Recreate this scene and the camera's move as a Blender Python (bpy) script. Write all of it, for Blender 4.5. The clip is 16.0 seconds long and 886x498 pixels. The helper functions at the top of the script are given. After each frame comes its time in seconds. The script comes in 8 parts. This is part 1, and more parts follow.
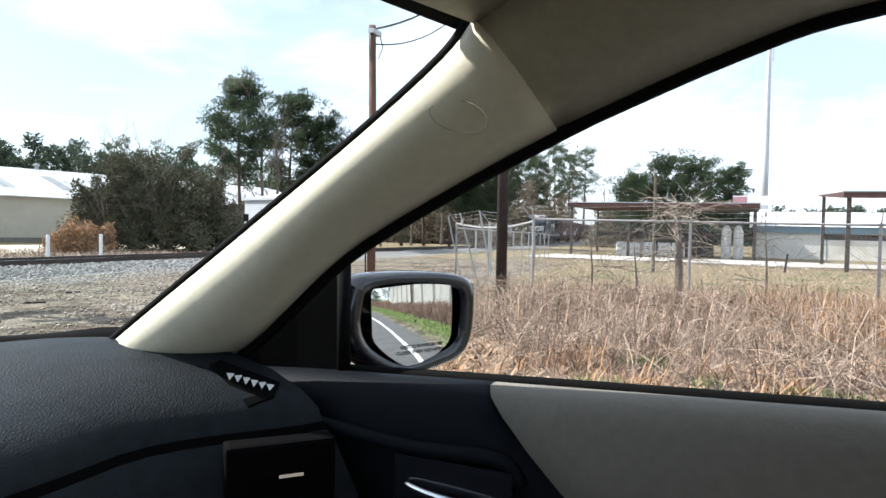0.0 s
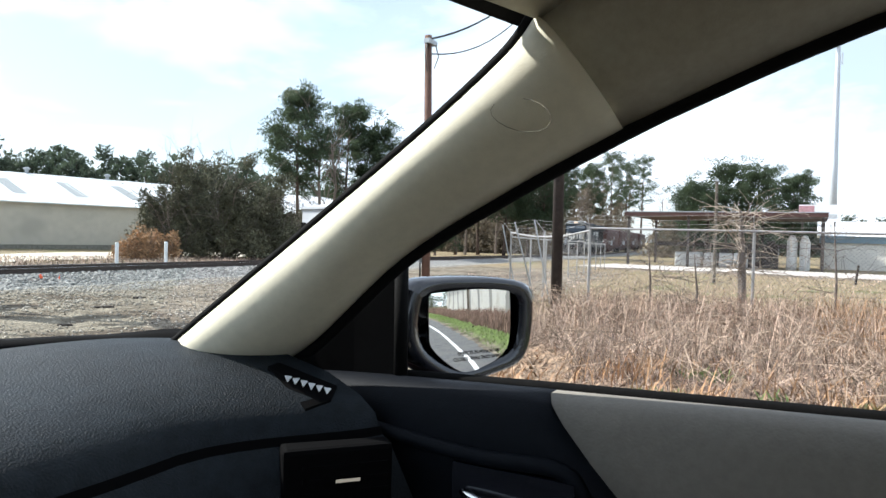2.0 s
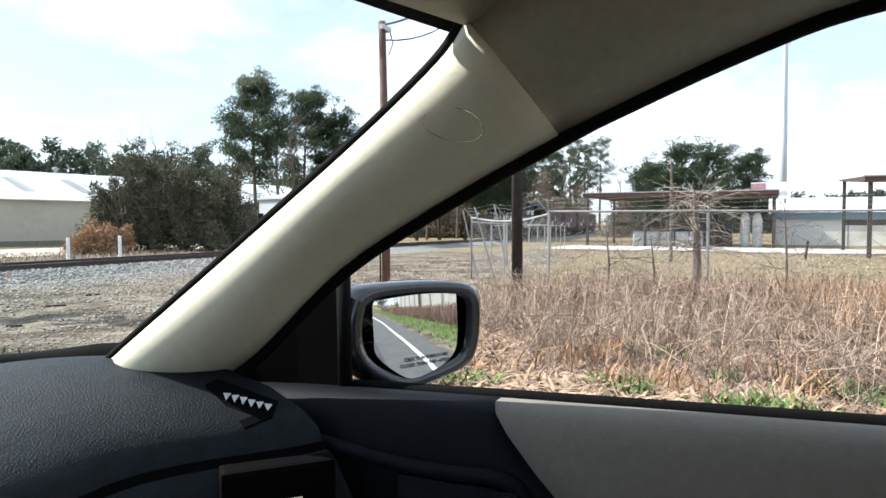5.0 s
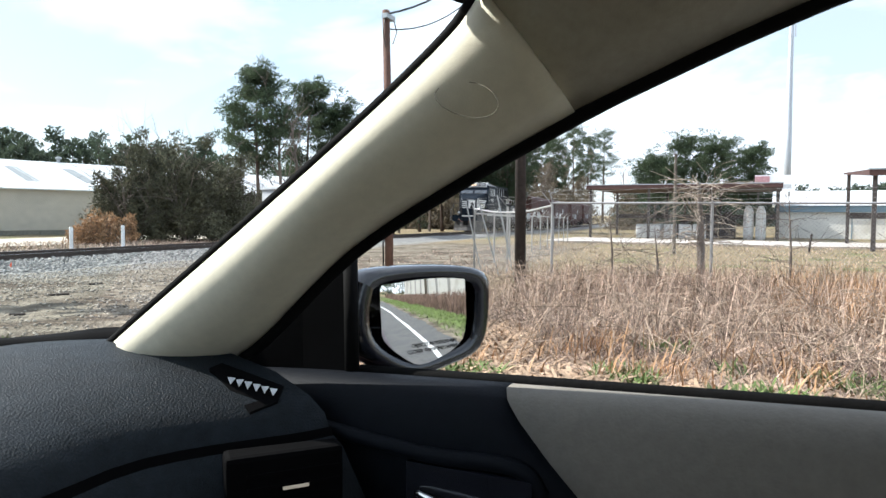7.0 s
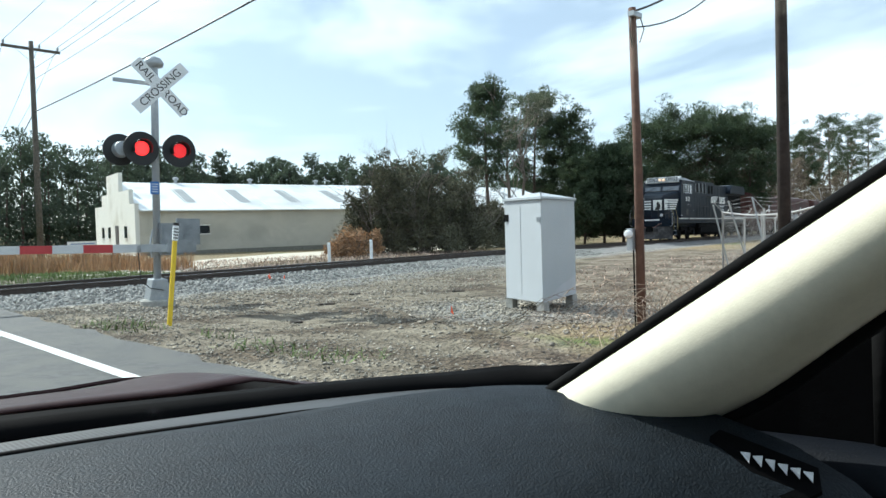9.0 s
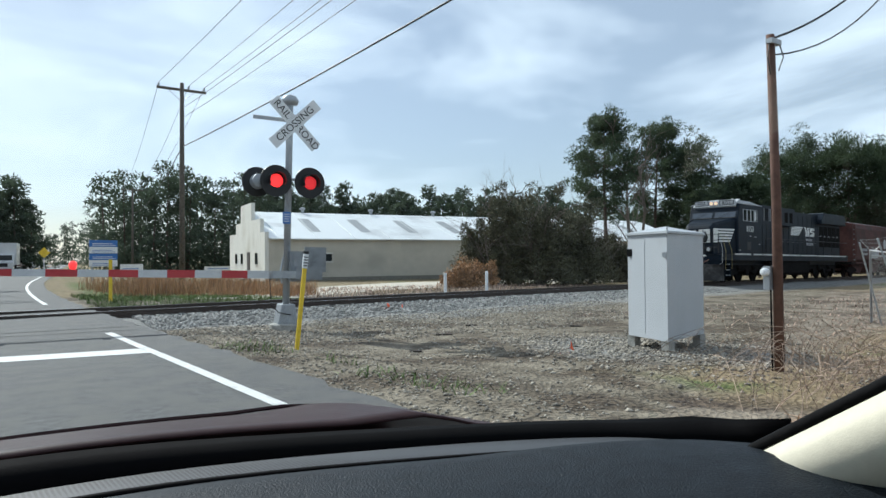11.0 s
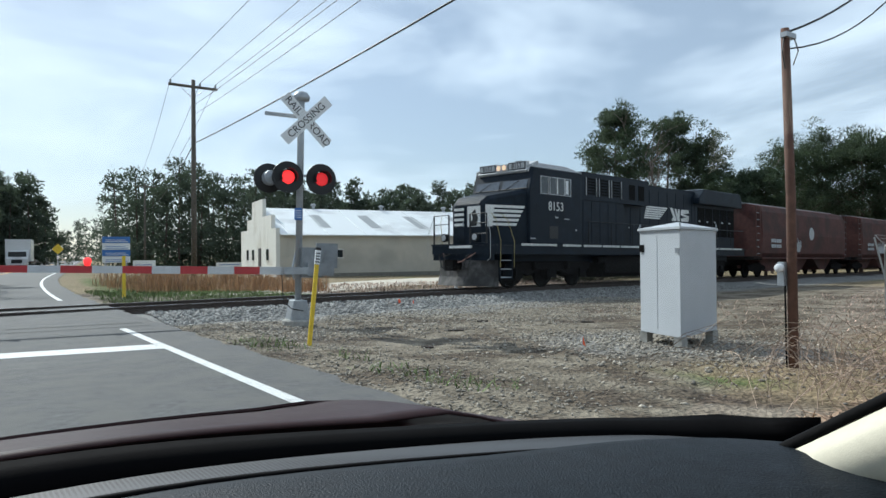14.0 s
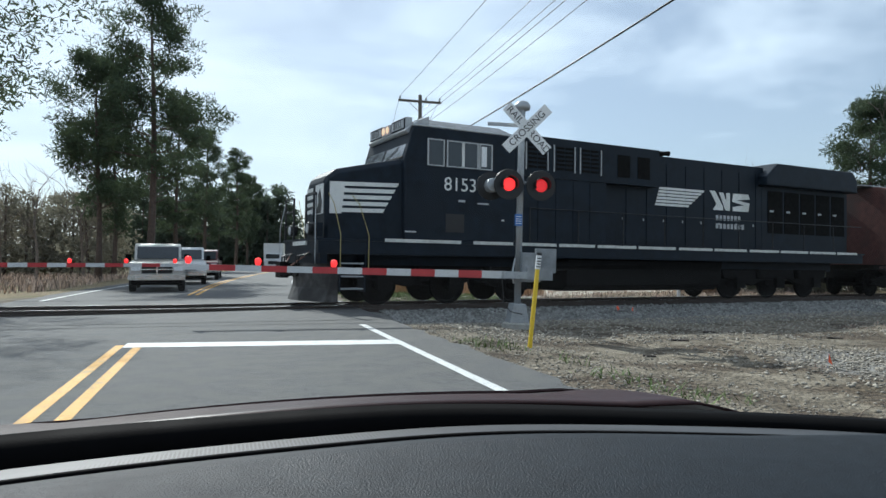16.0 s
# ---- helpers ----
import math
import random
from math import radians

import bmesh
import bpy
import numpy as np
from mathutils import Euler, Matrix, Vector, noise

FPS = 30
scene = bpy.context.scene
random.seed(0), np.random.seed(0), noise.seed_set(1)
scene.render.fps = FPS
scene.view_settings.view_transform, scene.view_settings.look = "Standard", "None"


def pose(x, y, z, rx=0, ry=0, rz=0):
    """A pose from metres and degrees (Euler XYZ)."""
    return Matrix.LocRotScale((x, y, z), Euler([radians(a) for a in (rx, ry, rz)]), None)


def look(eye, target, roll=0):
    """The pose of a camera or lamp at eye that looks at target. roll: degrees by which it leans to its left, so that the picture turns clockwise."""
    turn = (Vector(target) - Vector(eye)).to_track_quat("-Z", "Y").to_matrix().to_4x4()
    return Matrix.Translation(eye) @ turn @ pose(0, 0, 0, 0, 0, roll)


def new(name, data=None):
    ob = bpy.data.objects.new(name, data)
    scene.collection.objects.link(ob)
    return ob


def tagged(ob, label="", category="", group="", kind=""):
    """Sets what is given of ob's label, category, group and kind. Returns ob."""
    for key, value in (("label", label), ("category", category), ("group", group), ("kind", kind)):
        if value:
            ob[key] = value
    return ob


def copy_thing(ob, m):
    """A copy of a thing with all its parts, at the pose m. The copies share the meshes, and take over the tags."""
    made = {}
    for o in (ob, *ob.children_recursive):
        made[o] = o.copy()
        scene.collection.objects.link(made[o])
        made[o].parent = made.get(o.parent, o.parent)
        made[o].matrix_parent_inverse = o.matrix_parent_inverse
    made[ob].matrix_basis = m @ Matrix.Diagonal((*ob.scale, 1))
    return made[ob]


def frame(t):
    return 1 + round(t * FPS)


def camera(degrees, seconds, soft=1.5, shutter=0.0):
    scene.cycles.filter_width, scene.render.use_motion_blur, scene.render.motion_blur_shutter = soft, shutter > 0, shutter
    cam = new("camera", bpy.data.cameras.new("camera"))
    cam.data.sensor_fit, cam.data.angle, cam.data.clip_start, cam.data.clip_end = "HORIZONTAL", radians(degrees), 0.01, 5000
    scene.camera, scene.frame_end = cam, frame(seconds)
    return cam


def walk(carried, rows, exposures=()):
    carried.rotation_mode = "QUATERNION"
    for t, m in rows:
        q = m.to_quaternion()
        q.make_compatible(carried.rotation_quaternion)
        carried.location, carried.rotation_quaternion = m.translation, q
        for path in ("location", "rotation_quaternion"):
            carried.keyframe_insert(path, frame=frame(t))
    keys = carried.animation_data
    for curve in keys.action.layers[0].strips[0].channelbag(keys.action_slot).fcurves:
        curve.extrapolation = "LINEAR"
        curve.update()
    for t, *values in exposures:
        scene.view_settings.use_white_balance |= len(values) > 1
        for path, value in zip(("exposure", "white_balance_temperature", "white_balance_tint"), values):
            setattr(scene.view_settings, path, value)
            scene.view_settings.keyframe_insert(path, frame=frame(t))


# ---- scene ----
cam = camera(65.8, 16.0)
PATH = [
    (0, (-0.021, -0.59, 1.136), (1.805, 0.225, 1.078), 1.3),
    (0.5, (-0.021, -0.59, 1.135), (1.808, 0.219, 1.079), 1.3),
    (1, (-0.018, -0.583, 1.135), (1.799, 0.25, 1.071), 2.1),
    (1.5, (-0.018, -0.578, 1.133), (1.761, 0.336, 1.098), 1.2),
    (2, (-0.008, -0.577, 1.128), (1.748, 0.38, 1.093), 1.5),
    (2.5, (0.009, -0.575, 1.122), (1.789, 0.337, 1.094), 2.3),
    (3, (0.016, -0.577, 1.13), (1.796, 0.336, 1.117), 1.2),
    (3.5, (0.018, -0.575, 1.132), (1.799, 0.332, 1.084), 1.0),
    (4, (0.03, -0.578, 1.138), (1.823, 0.306, 1.059), 0.3),
    (4.5, (0.041, -0.587, 1.141), (1.846, 0.27, 1.059), 0.0),
    (4.7, (0.019, -0.593, 1.157), (1.824, 0.264, 1.081), 0.0),
    (7, (0.035, -0.575, 1.144), (1.836, 0.288, 1.043), 0.3),
    (7.5, (0.042, -0.503, 1.158), (1.778, 0.478, 0.998), -0.3),
    (8, (0.037, -0.391, 1.166), (1.689, 0.73, 1.056), -0.3),
    (8.5, (0.059, -0.297, 1.15), (1.611, 0.962, 1.081), -1.4),
    (9, (0.035, -0.23, 1.159), (1.466, 1.166, 1.091), -1.6),
    (9.5, (-0.024, -0.195, 1.158), (1.303, 1.301, 1.135), -0.7),
    (9.7, (-0.032, -0.179, 1.167), (1.198, 1.397, 1.142), -1.5),
    (12, (-0.014, -0.165, 1.171), (1.161, 1.453, 1.211), -0.3),
    (12.5, (-0.025, -0.167, 1.164), (1.142, 1.457, 1.193), -0.2),
    (13, (-0.027, -0.164, 1.173), (1.144, 1.458, 1.184), -0.2),
    (13.5, (-0.03, -0.145, 1.174), (1.138, 1.477, 1.187), -0.4),
    (14, (-0.04, -0.156, 1.174), (1.118, 1.474, 1.192), -0.5),
    (14.5, (-0.059, -0.178, 1.174), (1.045, 1.49, 1.191), -0.6),
    (15, (-0.071, -0.193, 1.173), (0.901, 1.555, 1.176), -0.4),
    (15.5, (-0.111, -0.218, 1.173), (0.695, 1.612, 1.185), -0.0),
    (16, (-0.188, -0.28, 1.173), (0.415, 1.626, 1.208), 0.2),
]
EXPOSURES = [(0, 0.88, 6150, 8), (7, 0.88, 6150, 8), (8, 0.72, 6050, 5), (9, 0.52, 5950, 2), (9.7, 0.33, 5950, 4), (11.8, 0.02, 5900, 6), (16, 0.05, 5900, 6)]
walk(cam, [(t, look(eye, target, roll)) for t, eye, target, roll in PATH], EXPOSURES)

# ---- light ----
SUN_EL, SUN_AZ = 39.0, 11.0      # degrees; azimuth to the left of +y
sun_way = Vector((-math.sin(radians(SUN_AZ)) * math.cos(radians(SUN_EL)), math.cos(radians(SUN_AZ)) * math.cos(radians(SUN_EL)), math.sin(radians(SUN_EL))))
world = bpy.data.worlds.new("world")
scene.world = world
world.use_nodes = True
wn, wl = world.node_tree.nodes, world.node_tree.links
wn.clear()
w_out = wn.new("ShaderNodeOutputWorld")
w_bg = wn.new("ShaderNodeBackground")
w_sky = wn.new("ShaderNodeTexSky")
w_sky.sky_type = "NISHITA"
w_sky.sun_disc = False
w_sky.sun_elevation = radians(SUN_EL)
w_sky.sun_rotation = radians(-SUN_AZ)
w_sky.air_density, w_sky.dust_density, w_sky.ozone_density = 1.0, 0.9, 2.0
w_co = wn.new("ShaderNodeTexCoord")
w_map = wn.new("ShaderNodeMapping")
w_map.inputs["Scale"].default_value = (1.0, 1.0, 3.2)
w_n1 = wn.new("ShaderNodeTexNoise")
w_n1.inputs["Scale"].default_value = 2.1
w_n1.inputs["Detail"].default_value = 9.0
w_n1.inputs["Roughness"].default_value = 0.58
w_n1.inputs["Distortion"].default_value = 0.5
w_ramp = wn.new("ShaderNodeValToRGB")
w_ramp.color_ramp.elements[0].position, w_ramp.color_ramp.elements[0].color = 0.42, (0, 0, 0, 1)
w_ramp.color_ramp.elements[1].position, w_ramp.color_ramp.elements[1].color = 0.66, (1, 1, 1, 1)
w_mix = wn.new("ShaderNodeMix")
w_mix.data_type = "RGBA"
w_cloud = wn.new("ShaderNodeMath")
w_cloud.operation = "MULTIPLY_ADD"
w_cloud.inputs[1].default_value, w_cloud.inputs[2].default_value = 0.54, 0.31
w_mix.inputs["B"].default_value = (13.2, 14.2, 15.4, 1)
w_bg.inputs["Strength"].default_value = 0.082
wl.new(w_co.outputs["Generated"], w_map.inputs["Vector"])
wl.new(w_map.outputs["Vector"], w_n1.inputs["Vector"])
wl.new(w_n1.outputs["Fac"], w_ramp.inputs["Fac"])
wl.new(w_ramp.outputs["Color"], w_cloud.inputs[0])
wl.new(w_cloud.outputs[0], w_mix.inputs["Factor"])
wl.new(w_sky.outputs["Color"], w_mix.inputs["A"])
wl.new(w_mix.outputs["Result"], w_bg.inputs["Color"])
wl.new(w_bg.outputs["Background"], w_out.inputs["Surface"])
sun = new("sun", bpy.data.lights.new("sun", "SUN"))
sun.data.energy, sun.data.angle, sun.data.color = 5.0, radians(0.6), (1.0, 0.95, 0.87)
sun.matrix_world = look(sun_way * 60, (0, 0, 0))


# ---- materials ----
def material(name, base, rough=0.7, metal=0.0, vary=0.25, scale=6.0, bump=0.2, bump_scale=60.0, second=None, spec=0.4, per_object=0.0, per_island=0.0, patch=0.5, coat=0.0, alpha_bump_dist=0.01):
    m = bpy.data.materials.new(name)
    m.use_nodes = True
    n, l = m.node_tree.nodes, m.node_tree.links
    b = n["Principled BSDF"]
    b.inputs["Roughness"].default_value, b.inputs["Metallic"].default_value = rough, metal
    b.inputs["Specular IOR Level"].default_value = spec
    b.inputs["Coat Weight"].default_value = coat
    geo = n.new("ShaderNodeTexCoord")
    big = n.new("ShaderNodeTexNoise")
    big.inputs["Scale"].default_value, big.inputs["Detail"].default_value = scale * 0.18, 6.0
    fine = n.new("ShaderNodeTexNoise")
    fine.inputs["Scale"].default_value, fine.inputs["Detail"].default_value = scale, 8.0
    fine.inputs["Roughness"].default_value = 0.65
    l.new(geo.outputs["Object"], big.inputs["Vector"])
    l.new(geo.outputs["Object"], fine.inputs["Vector"])
    ramp = n.new("ShaderNodeValToRGB")
    lo, hi = [max(0.0, c * (1 - vary)) for c in base], [min(1.0, c * (1 + vary)) for c in base]
    ramp.color_ramp.elements[0].position, ramp.color_ramp.elements[0].color = 0.32, (*lo, 1)
    ramp.color_ramp.elements[1].position, ramp.color_ramp.elements[1].color = 0.68, (*hi, 1)
    l.new(fine.outputs["Fac"], ramp.inputs["Fac"])
    colour = ramp.outputs["Color"]
    if second:
        mask = n.new("ShaderNodeValToRGB")
        mask.color_ramp.elements[0].position, mask.color_ramp.elements[1].position = patch - 0.07, patch + 0.09
        l.new(big.outputs["Fac"], mask.inputs["Fac"])
        mix = n.new("ShaderNodeMix")
        mix.data_type = "RGBA"
        l.new(mask.outputs["Color"], mix.inputs["Factor"])
        l.new(colour, mix.inputs["A"])
        mix.inputs["B"].default_value = (*second, 1)
        colour = mix.outputs["Result"]
    for amount, kind in ((per_object, "o"), (per_island, "i")):
        if amount:
            if kind == "o":
                src = n.new("ShaderNodeObjectInfo").outputs["Random"]
            else:
                src = n.new("ShaderNodeNewGeometry").outputs["Random Per Island"]
            rng = n.new("ShaderNodeMapRange")
            rng.inputs["To Min"].default_value, rng.inputs["To Max"].default_value = 1 - amount, 1 + amount
            l.new(src, rng.inputs["Value"])
            hsv = n.new("ShaderNodeHueSaturation")
            l.new(rng.outputs["Result"], hsv.inputs["Value"])
            l.new(colour, hsv.inputs["Color"])
            colour = hsv.outputs["Color"]
    l.new(colour, b.inputs["Base Color"])
    rr = n.new("ShaderNodeMapRange")
    rr.inputs["To Min"].default_value, rr.inputs["To Max"].default_value = max(0.03, rough - 0.12), min(1.0, rough + 0.12)
    l.new(big.outputs["Fac"], rr.inputs["Value"])
    l.new(rr.outputs["Result"], b.inputs["Roughness"])
    if bump:
        grain = n.new("ShaderNodeTexNoise")
        grain.inputs["Scale"].default_value, grain.inputs["Detail"].default_value = bump_scale, 4.0
        l.new(geo.outputs["Object"], grain.inputs["Vector"])
        bp = n.new("ShaderNodeBump")
        bp.inputs["Strength"].default_value, bp.inputs["Distance"].default_value = bump, alpha_bump_dist
        l.new(grain.outputs["Fac"], bp.inputs["Height"])
        l.new(bp.outputs["Normal"], b.inputs["Normal"])
    return m


def glow(name, colour, strength):
    m = bpy.data.materials.new(name)
    m.use_nodes = True
    b = m.node_tree.nodes["Principled BSDF"]
    b.inputs["Base Color"].default_value = (*colour, 1)
    b.inputs["Emission Color"].default_value = (*colour, 1)
    b.inputs["Emission Strength"].default_value = strength
    return m


def pane(name, tint, clear=0.92, rough=0.0):
    """Thin glass: mostly clear, with a reflection by Fresnel."""
    m = bpy.data.materials.new(name)
    m.use_nodes = True
    n, l = m.node_tree.nodes, m.node_tree.links
    n.clear()
    out, mix = n.new("ShaderNodeOutputMaterial"), n.new("ShaderNodeMixShader")
    tr, gl = n.new("ShaderNodeBsdfTransparent"), n.new("ShaderNodeBsdfGlossy")
    lw, pw, ad = n.new("ShaderNodeLayerWeight"), n.new("ShaderNodeMath"), n.new("ShaderNodeMath")
    tr.inputs["Color"].default_value = (*[c * clear for c in tint], 1)
    gl.inputs["Roughness"].default_value = rough
    lw.inputs["Blend"].default_value = 0.5
    pw.operation, ad.operation = "POWER", "MULTIPLY_ADD"
    pw.inputs[1].default_value = 5.0
    ad.inputs[1].default_value, ad.inputs[2].default_value = 0.6, 0.03
    l.new(lw.outputs["Facing"], pw.inputs[0])
    l.new(pw.outputs[0], ad.inputs[0])
    l.new(ad.outputs[0], mix.inputs["Fac"])
    l.new(tr.outputs["BSDF"], mix.inputs[1])
    l.new(gl.outputs["BSDF"], mix.inputs[2])
    l.new(mix.outputs["Shader"], out.inputs["Surface"])
    return m


ASPHALT = material("asphalt", (0.092, 0.091, 0.091), 0.85, vary=0.40, scale=15, bump=0.9, bump_scale=130, second=(0.118, 0.114, 0.108), patch=0.5)
ASPHALT_DARK = material("asphalt_patch", (0.05, 0.05, 0.052), 0.85, vary=0.3, scale=40, bump=0.5, bump_scale=160)
PAINT_WHITE = material("road_paint_white", (0.62, 0.62, 0.6), 0.7, vary=0.2, scale=30, bump=0.2, second=(0.4, 0.4, 0.39), patch=0.62)
PAINT_YELLOW = material("road_paint_yellow", (0.62, 0.31, 0.04), 0.7, vary=0.2, scale=30, bump=0.2, second=(0.4, 0.27, 0.1), patch=0.6)
STONE = material("ballast_stone", (0.26, 0.255, 0.24), 0.9, vary=0.3, scale=30, bump=0.3, per_island=0.45)
GRAVEL = material("gravel_bed", (0.20, 0.196, 0.185), 0.95, vary=0.45, scale=26, bump=1.0, bump_scale=22, alpha_bump_dist=0.04)
STEEL_RAIL = material("rail_steel", (0.06, 0.045, 0.038), 0.6, metal=0.3, vary=0.3, scale=12, bump=0.2)
RAIL_TOP = material("rail_top", (0.5, 0.5, 0.5), 0.25, metal=1.0, vary=0.1)
TIE = material("creosoted_tie", (0.05, 0.04, 0.034), 0.9, vary=0.4, scale=14, bump=0.6)
GALV = material("galvanised_steel", (0.36, 0.38, 0.40), 0.5, metal=0.5, vary=0.15, scale=8, bump=0.1)
GALV_WIRE = material("fence_wire", (0.34, 0.335, 0.33), 0.5, metal=0.4, vary=0.1)
BLACK = material("black_paint", (0.012, 0.012, 0.013), 0.45, vary=0.2)
# The blue in this black stands in for haze and reflected sky.
LOCO_BLACK = material("locomotive_black", (0.0065, 0.0120, 0.0205), 0.45, vary=0.4, scale=3, bump=0.05, spec=0.15, second=(0.0095, 0.0145, 0.022), patch=0.56)
LOCO_FRAME = material("underframe_grime", (0.007, 0.0068, 0.0066), 0.9, vary=0.5, scale=8, bump=0.3, spec=0.1)
LOCO_WHITE = material("locomotive_white", (0.7, 0.7, 0.68), 0.5, vary=0.08, scale=5, second=(0.5, 0.49, 0.46), patch=0.62)
LOCO_GREY = material("locomotive_roof_grey", (0.42, 0.43, 0.44), 0.55, vary=0.15)
HANDRAIL_YELLOW = material("grab_iron_yellow", (0.36, 0.30, 0.12), 0.5, vary=0.15)
DARK_GLASS = material("dark_glass", (0.02, 0.025, 0.03), 0.08, vary=0.1, bump=0, spec=0.6)
HOPPER_RED = material("hopper_red", (0.075, 0.027, 0.022), 0.75, vary=0.3, scale=5, bump=0.1, second=(0.05, 0.027, 0.023), patch=0.55)
WHITE_WALL = material("white_block_wall", (0.72, 0.70, 0.64), 0.85, vary=0.08, scale=3, bump=0.2, second=(0.58, 0.55, 0.48), patch=0.6)
CREAM_WALL = material("cream_wall", (0.52, 0.48, 0.40), 0.85, vary=0.1, scale=2, bump=0.2, second=(0.42, 0.39, 0.33), patch=0.57)
ROOF_METAL = material("white_metal_roof", (0.72, 0.74, 0.74), 0.5, metal=0.1, vary=0.08, scale=2, bump=0.1, second=(0.55, 0.56, 0.56), patch=0.58)
ROOF_PANEL = material("roof_light_panel", (0.30, 0.31, 0.31), 0.5, vary=0.1)
POLE_WOOD = material("weathered_pole_wood", (0.11, 0.095, 0.078), 0.85, vary=0.35, scale=9, bump=0.5)
POLE_DARK = material("dark_creosote_pole", (0.035, 0.026, 0.022), 0.85, vary=0.4, scale=9, bump=0.5)
HUT_GREY = material("light_grey_paint", (0.46, 0.48, 0.505), 0.45, metal=0.0, vary=0.05, scale=2.5, bump=0.04, second=(0.41, 0.435, 0.46), patch=0.6)
CONCRETE = material("concrete", (0.34, 0.33, 0.30), 0.9, vary=0.2, scale=12, bump=0.4)
GATE_GREY = material("weathered_gate_grey", (0.25, 0.265, 0.28), 0.6, metal=0.2, vary=0.25, scale=6, bump=0.1, second=(0.18, 0.19, 0.20), patch=0.55)
RED_LENS = glow("red_signal_lens", (0.9, 0.03, 0.03), 1.5)
RED_HALF = glow("fading_red_lens", (0.75, 0.025, 0.03), 0.7)
ARM_RED = material("reflective_red", (0.42, 0.04, 0.045), 0.5, vary=0.1)
ARM_WHITE = material("reflective_white", (0.55, 0.56, 0.57), 0.5, vary=0.08)
SIGN_WHITE = material("sign_white", (0.74, 0.75, 0.76), 0.5, vary=0.05)
SIGN_BLUE = material("sign_blue", (0.05, 0.16, 0.45), 0.5, vary=0.1)
YELLOW = material("marker_yellow", (0.72, 0.50, 0.03), 0.5, vary=0.08)
ORANGE = material("marking_flag_orange", (0.85, 0.13, 0.05), 0.6, vary=0.1)
BARK = material("pine_bark", (0.085, 0.06, 0.048), 0.95, vary=0.4, scale=9, bump=0.8, bump_scale=14, alpha_bump_dist=0.03)
BARK_GREY = material("bare_bark", (0.16, 0.13, 0.11), 0.95, vary=0.35, scale=9, bump=0.5)
def let_through(m, colour, share):
    """Leaves pass part of the light that falls on their far side."""
    n, l = m.node_tree.nodes, m.node_tree.links
    t, mix = n.new("ShaderNodeBsdfTranslucent"), n.new("ShaderNodeMixShader")
    t.inputs["Color"].default_value = (*colour, 1)
    mix.inputs["Fac"].default_value = share
    l.new(n["Principled BSDF"].outputs["BSDF"], mix.inputs[1])
    l.new(t.outputs["BSDF"], mix.inputs[2])
    l.new(mix.outputs["Shader"], n["Material Output"].inputs["Surface"])
    return m


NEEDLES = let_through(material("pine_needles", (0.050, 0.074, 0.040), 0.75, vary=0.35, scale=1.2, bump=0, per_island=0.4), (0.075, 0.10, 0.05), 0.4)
# Distance haze is put into this colour: paler and greyer than the near needles.
NEEDLES_HAZED = let_through(material("hazed_needles", (0.062, 0.082, 0.056), 0.8, vary=0.4, scale=0.4, bump=0, per_island=0.4), (0.075, 0.10, 0.062), 0.4)
SHRUB = material("evergreen_shrub", (0.088, 0.086, 0.050), 0.8, vary=0.4, scale=1.0, bump=0, per_island=0.45)
STRAW = material("dry_vines", (0.40, 0.295, 0.23), 0.9, vary=0.45, scale=1.5, bump=0, per_island=0.8)
VINE_DARK = material("dark_dead_vines", (0.11, 0.072, 0.055), 0.9, vary=0.4, scale=2.0, bump=0, per_island=0.6)
STONE_SAND = material("sandy_gravel", (0.29, 0.26, 0.215), 0.95, vary=0.3, scale=30, bump=0.3, per_island=0.5)
STRAW_RUST = material("rusty_dry_grass", (0.36, 0.215, 0.115), 0.9, vary=0.3, scale=1.5, bump=0, per_island=0.4)
WEED = material("green_weeds", (0.11, 0.155, 0.045), 0.8, vary=0.3, scale=3, bump=0, per_island=0.4)
LITTER = material("dead_leaves", (0.36, 0.25, 0.165), 0.9, vary=0.3, scale=3, bump=0, per_island=0.5)
SHED_ROOF = material("rusted_shed_steel", (0.07, 0.035, 0.03), 0.7, vary=0.3, scale=3, bump=0.1)
SHED_STEEL = material("shed_steel", (0.06, 0.05, 0.046), 0.7, vary=0.3)
BLUE_TRIM = material("blue_grey_trim", (0.17, 0.26, 0.32), 0.6, vary=0.1)
BAG = material("white_bulk_bag", (0.62, 0.62, 0.6), 0.8, vary=0.12, scale=4, bump=0.3)
TOWER = material("tower_galvanised", (0.50, 0.53, 0.57), 0.5, metal=0.3, vary=0.06)
CAR_CREAM = material("cream_pillar_trim", (0.60, 0.56, 0.435), 0.75, vary=0.05, scale=60, bump=0.15, bump_scale=500, alpha_bump_dist=0.002)
CAR_HEADLINER = material("taupe_headliner", (0.33, 0.305, 0.24), 0.9, vary=0.08, scale=80, bump=0.2, bump_scale=600, alpha_bump_dist=0.002)
CAR_DASH = material("slate_dash_vinyl", (0.010, 0.0135, 0.017), 0.55, spec=0.14, vary=0.3, scale=50, bump=0.8, bump_scale=420, alpha_bump_dist=0.002)
CAR_BLACK = material("black_plastic", (0.0022, 0.0022, 0.0025), 0.8, spec=0.05, vary=0.15, scale=60, bump=0.15, bump_scale=400, alpha_bump_dist=0.002)
CAR_DOOR = material("navy_black_door_vinyl", (0.0040, 0.0054, 0.0083), 0.6, spec=0.1, vary=0.12, scale=50, bump=0.3, bump_scale=420, alpha_bump_dist=0.002)
CAR_TAUPE = material("taupe_door_fabric", (0.17, 0.155, 0.132), 0.85, vary=0.08, scale=80, bump=0.25, bump_scale=260, alpha_bump_dist=0.003)
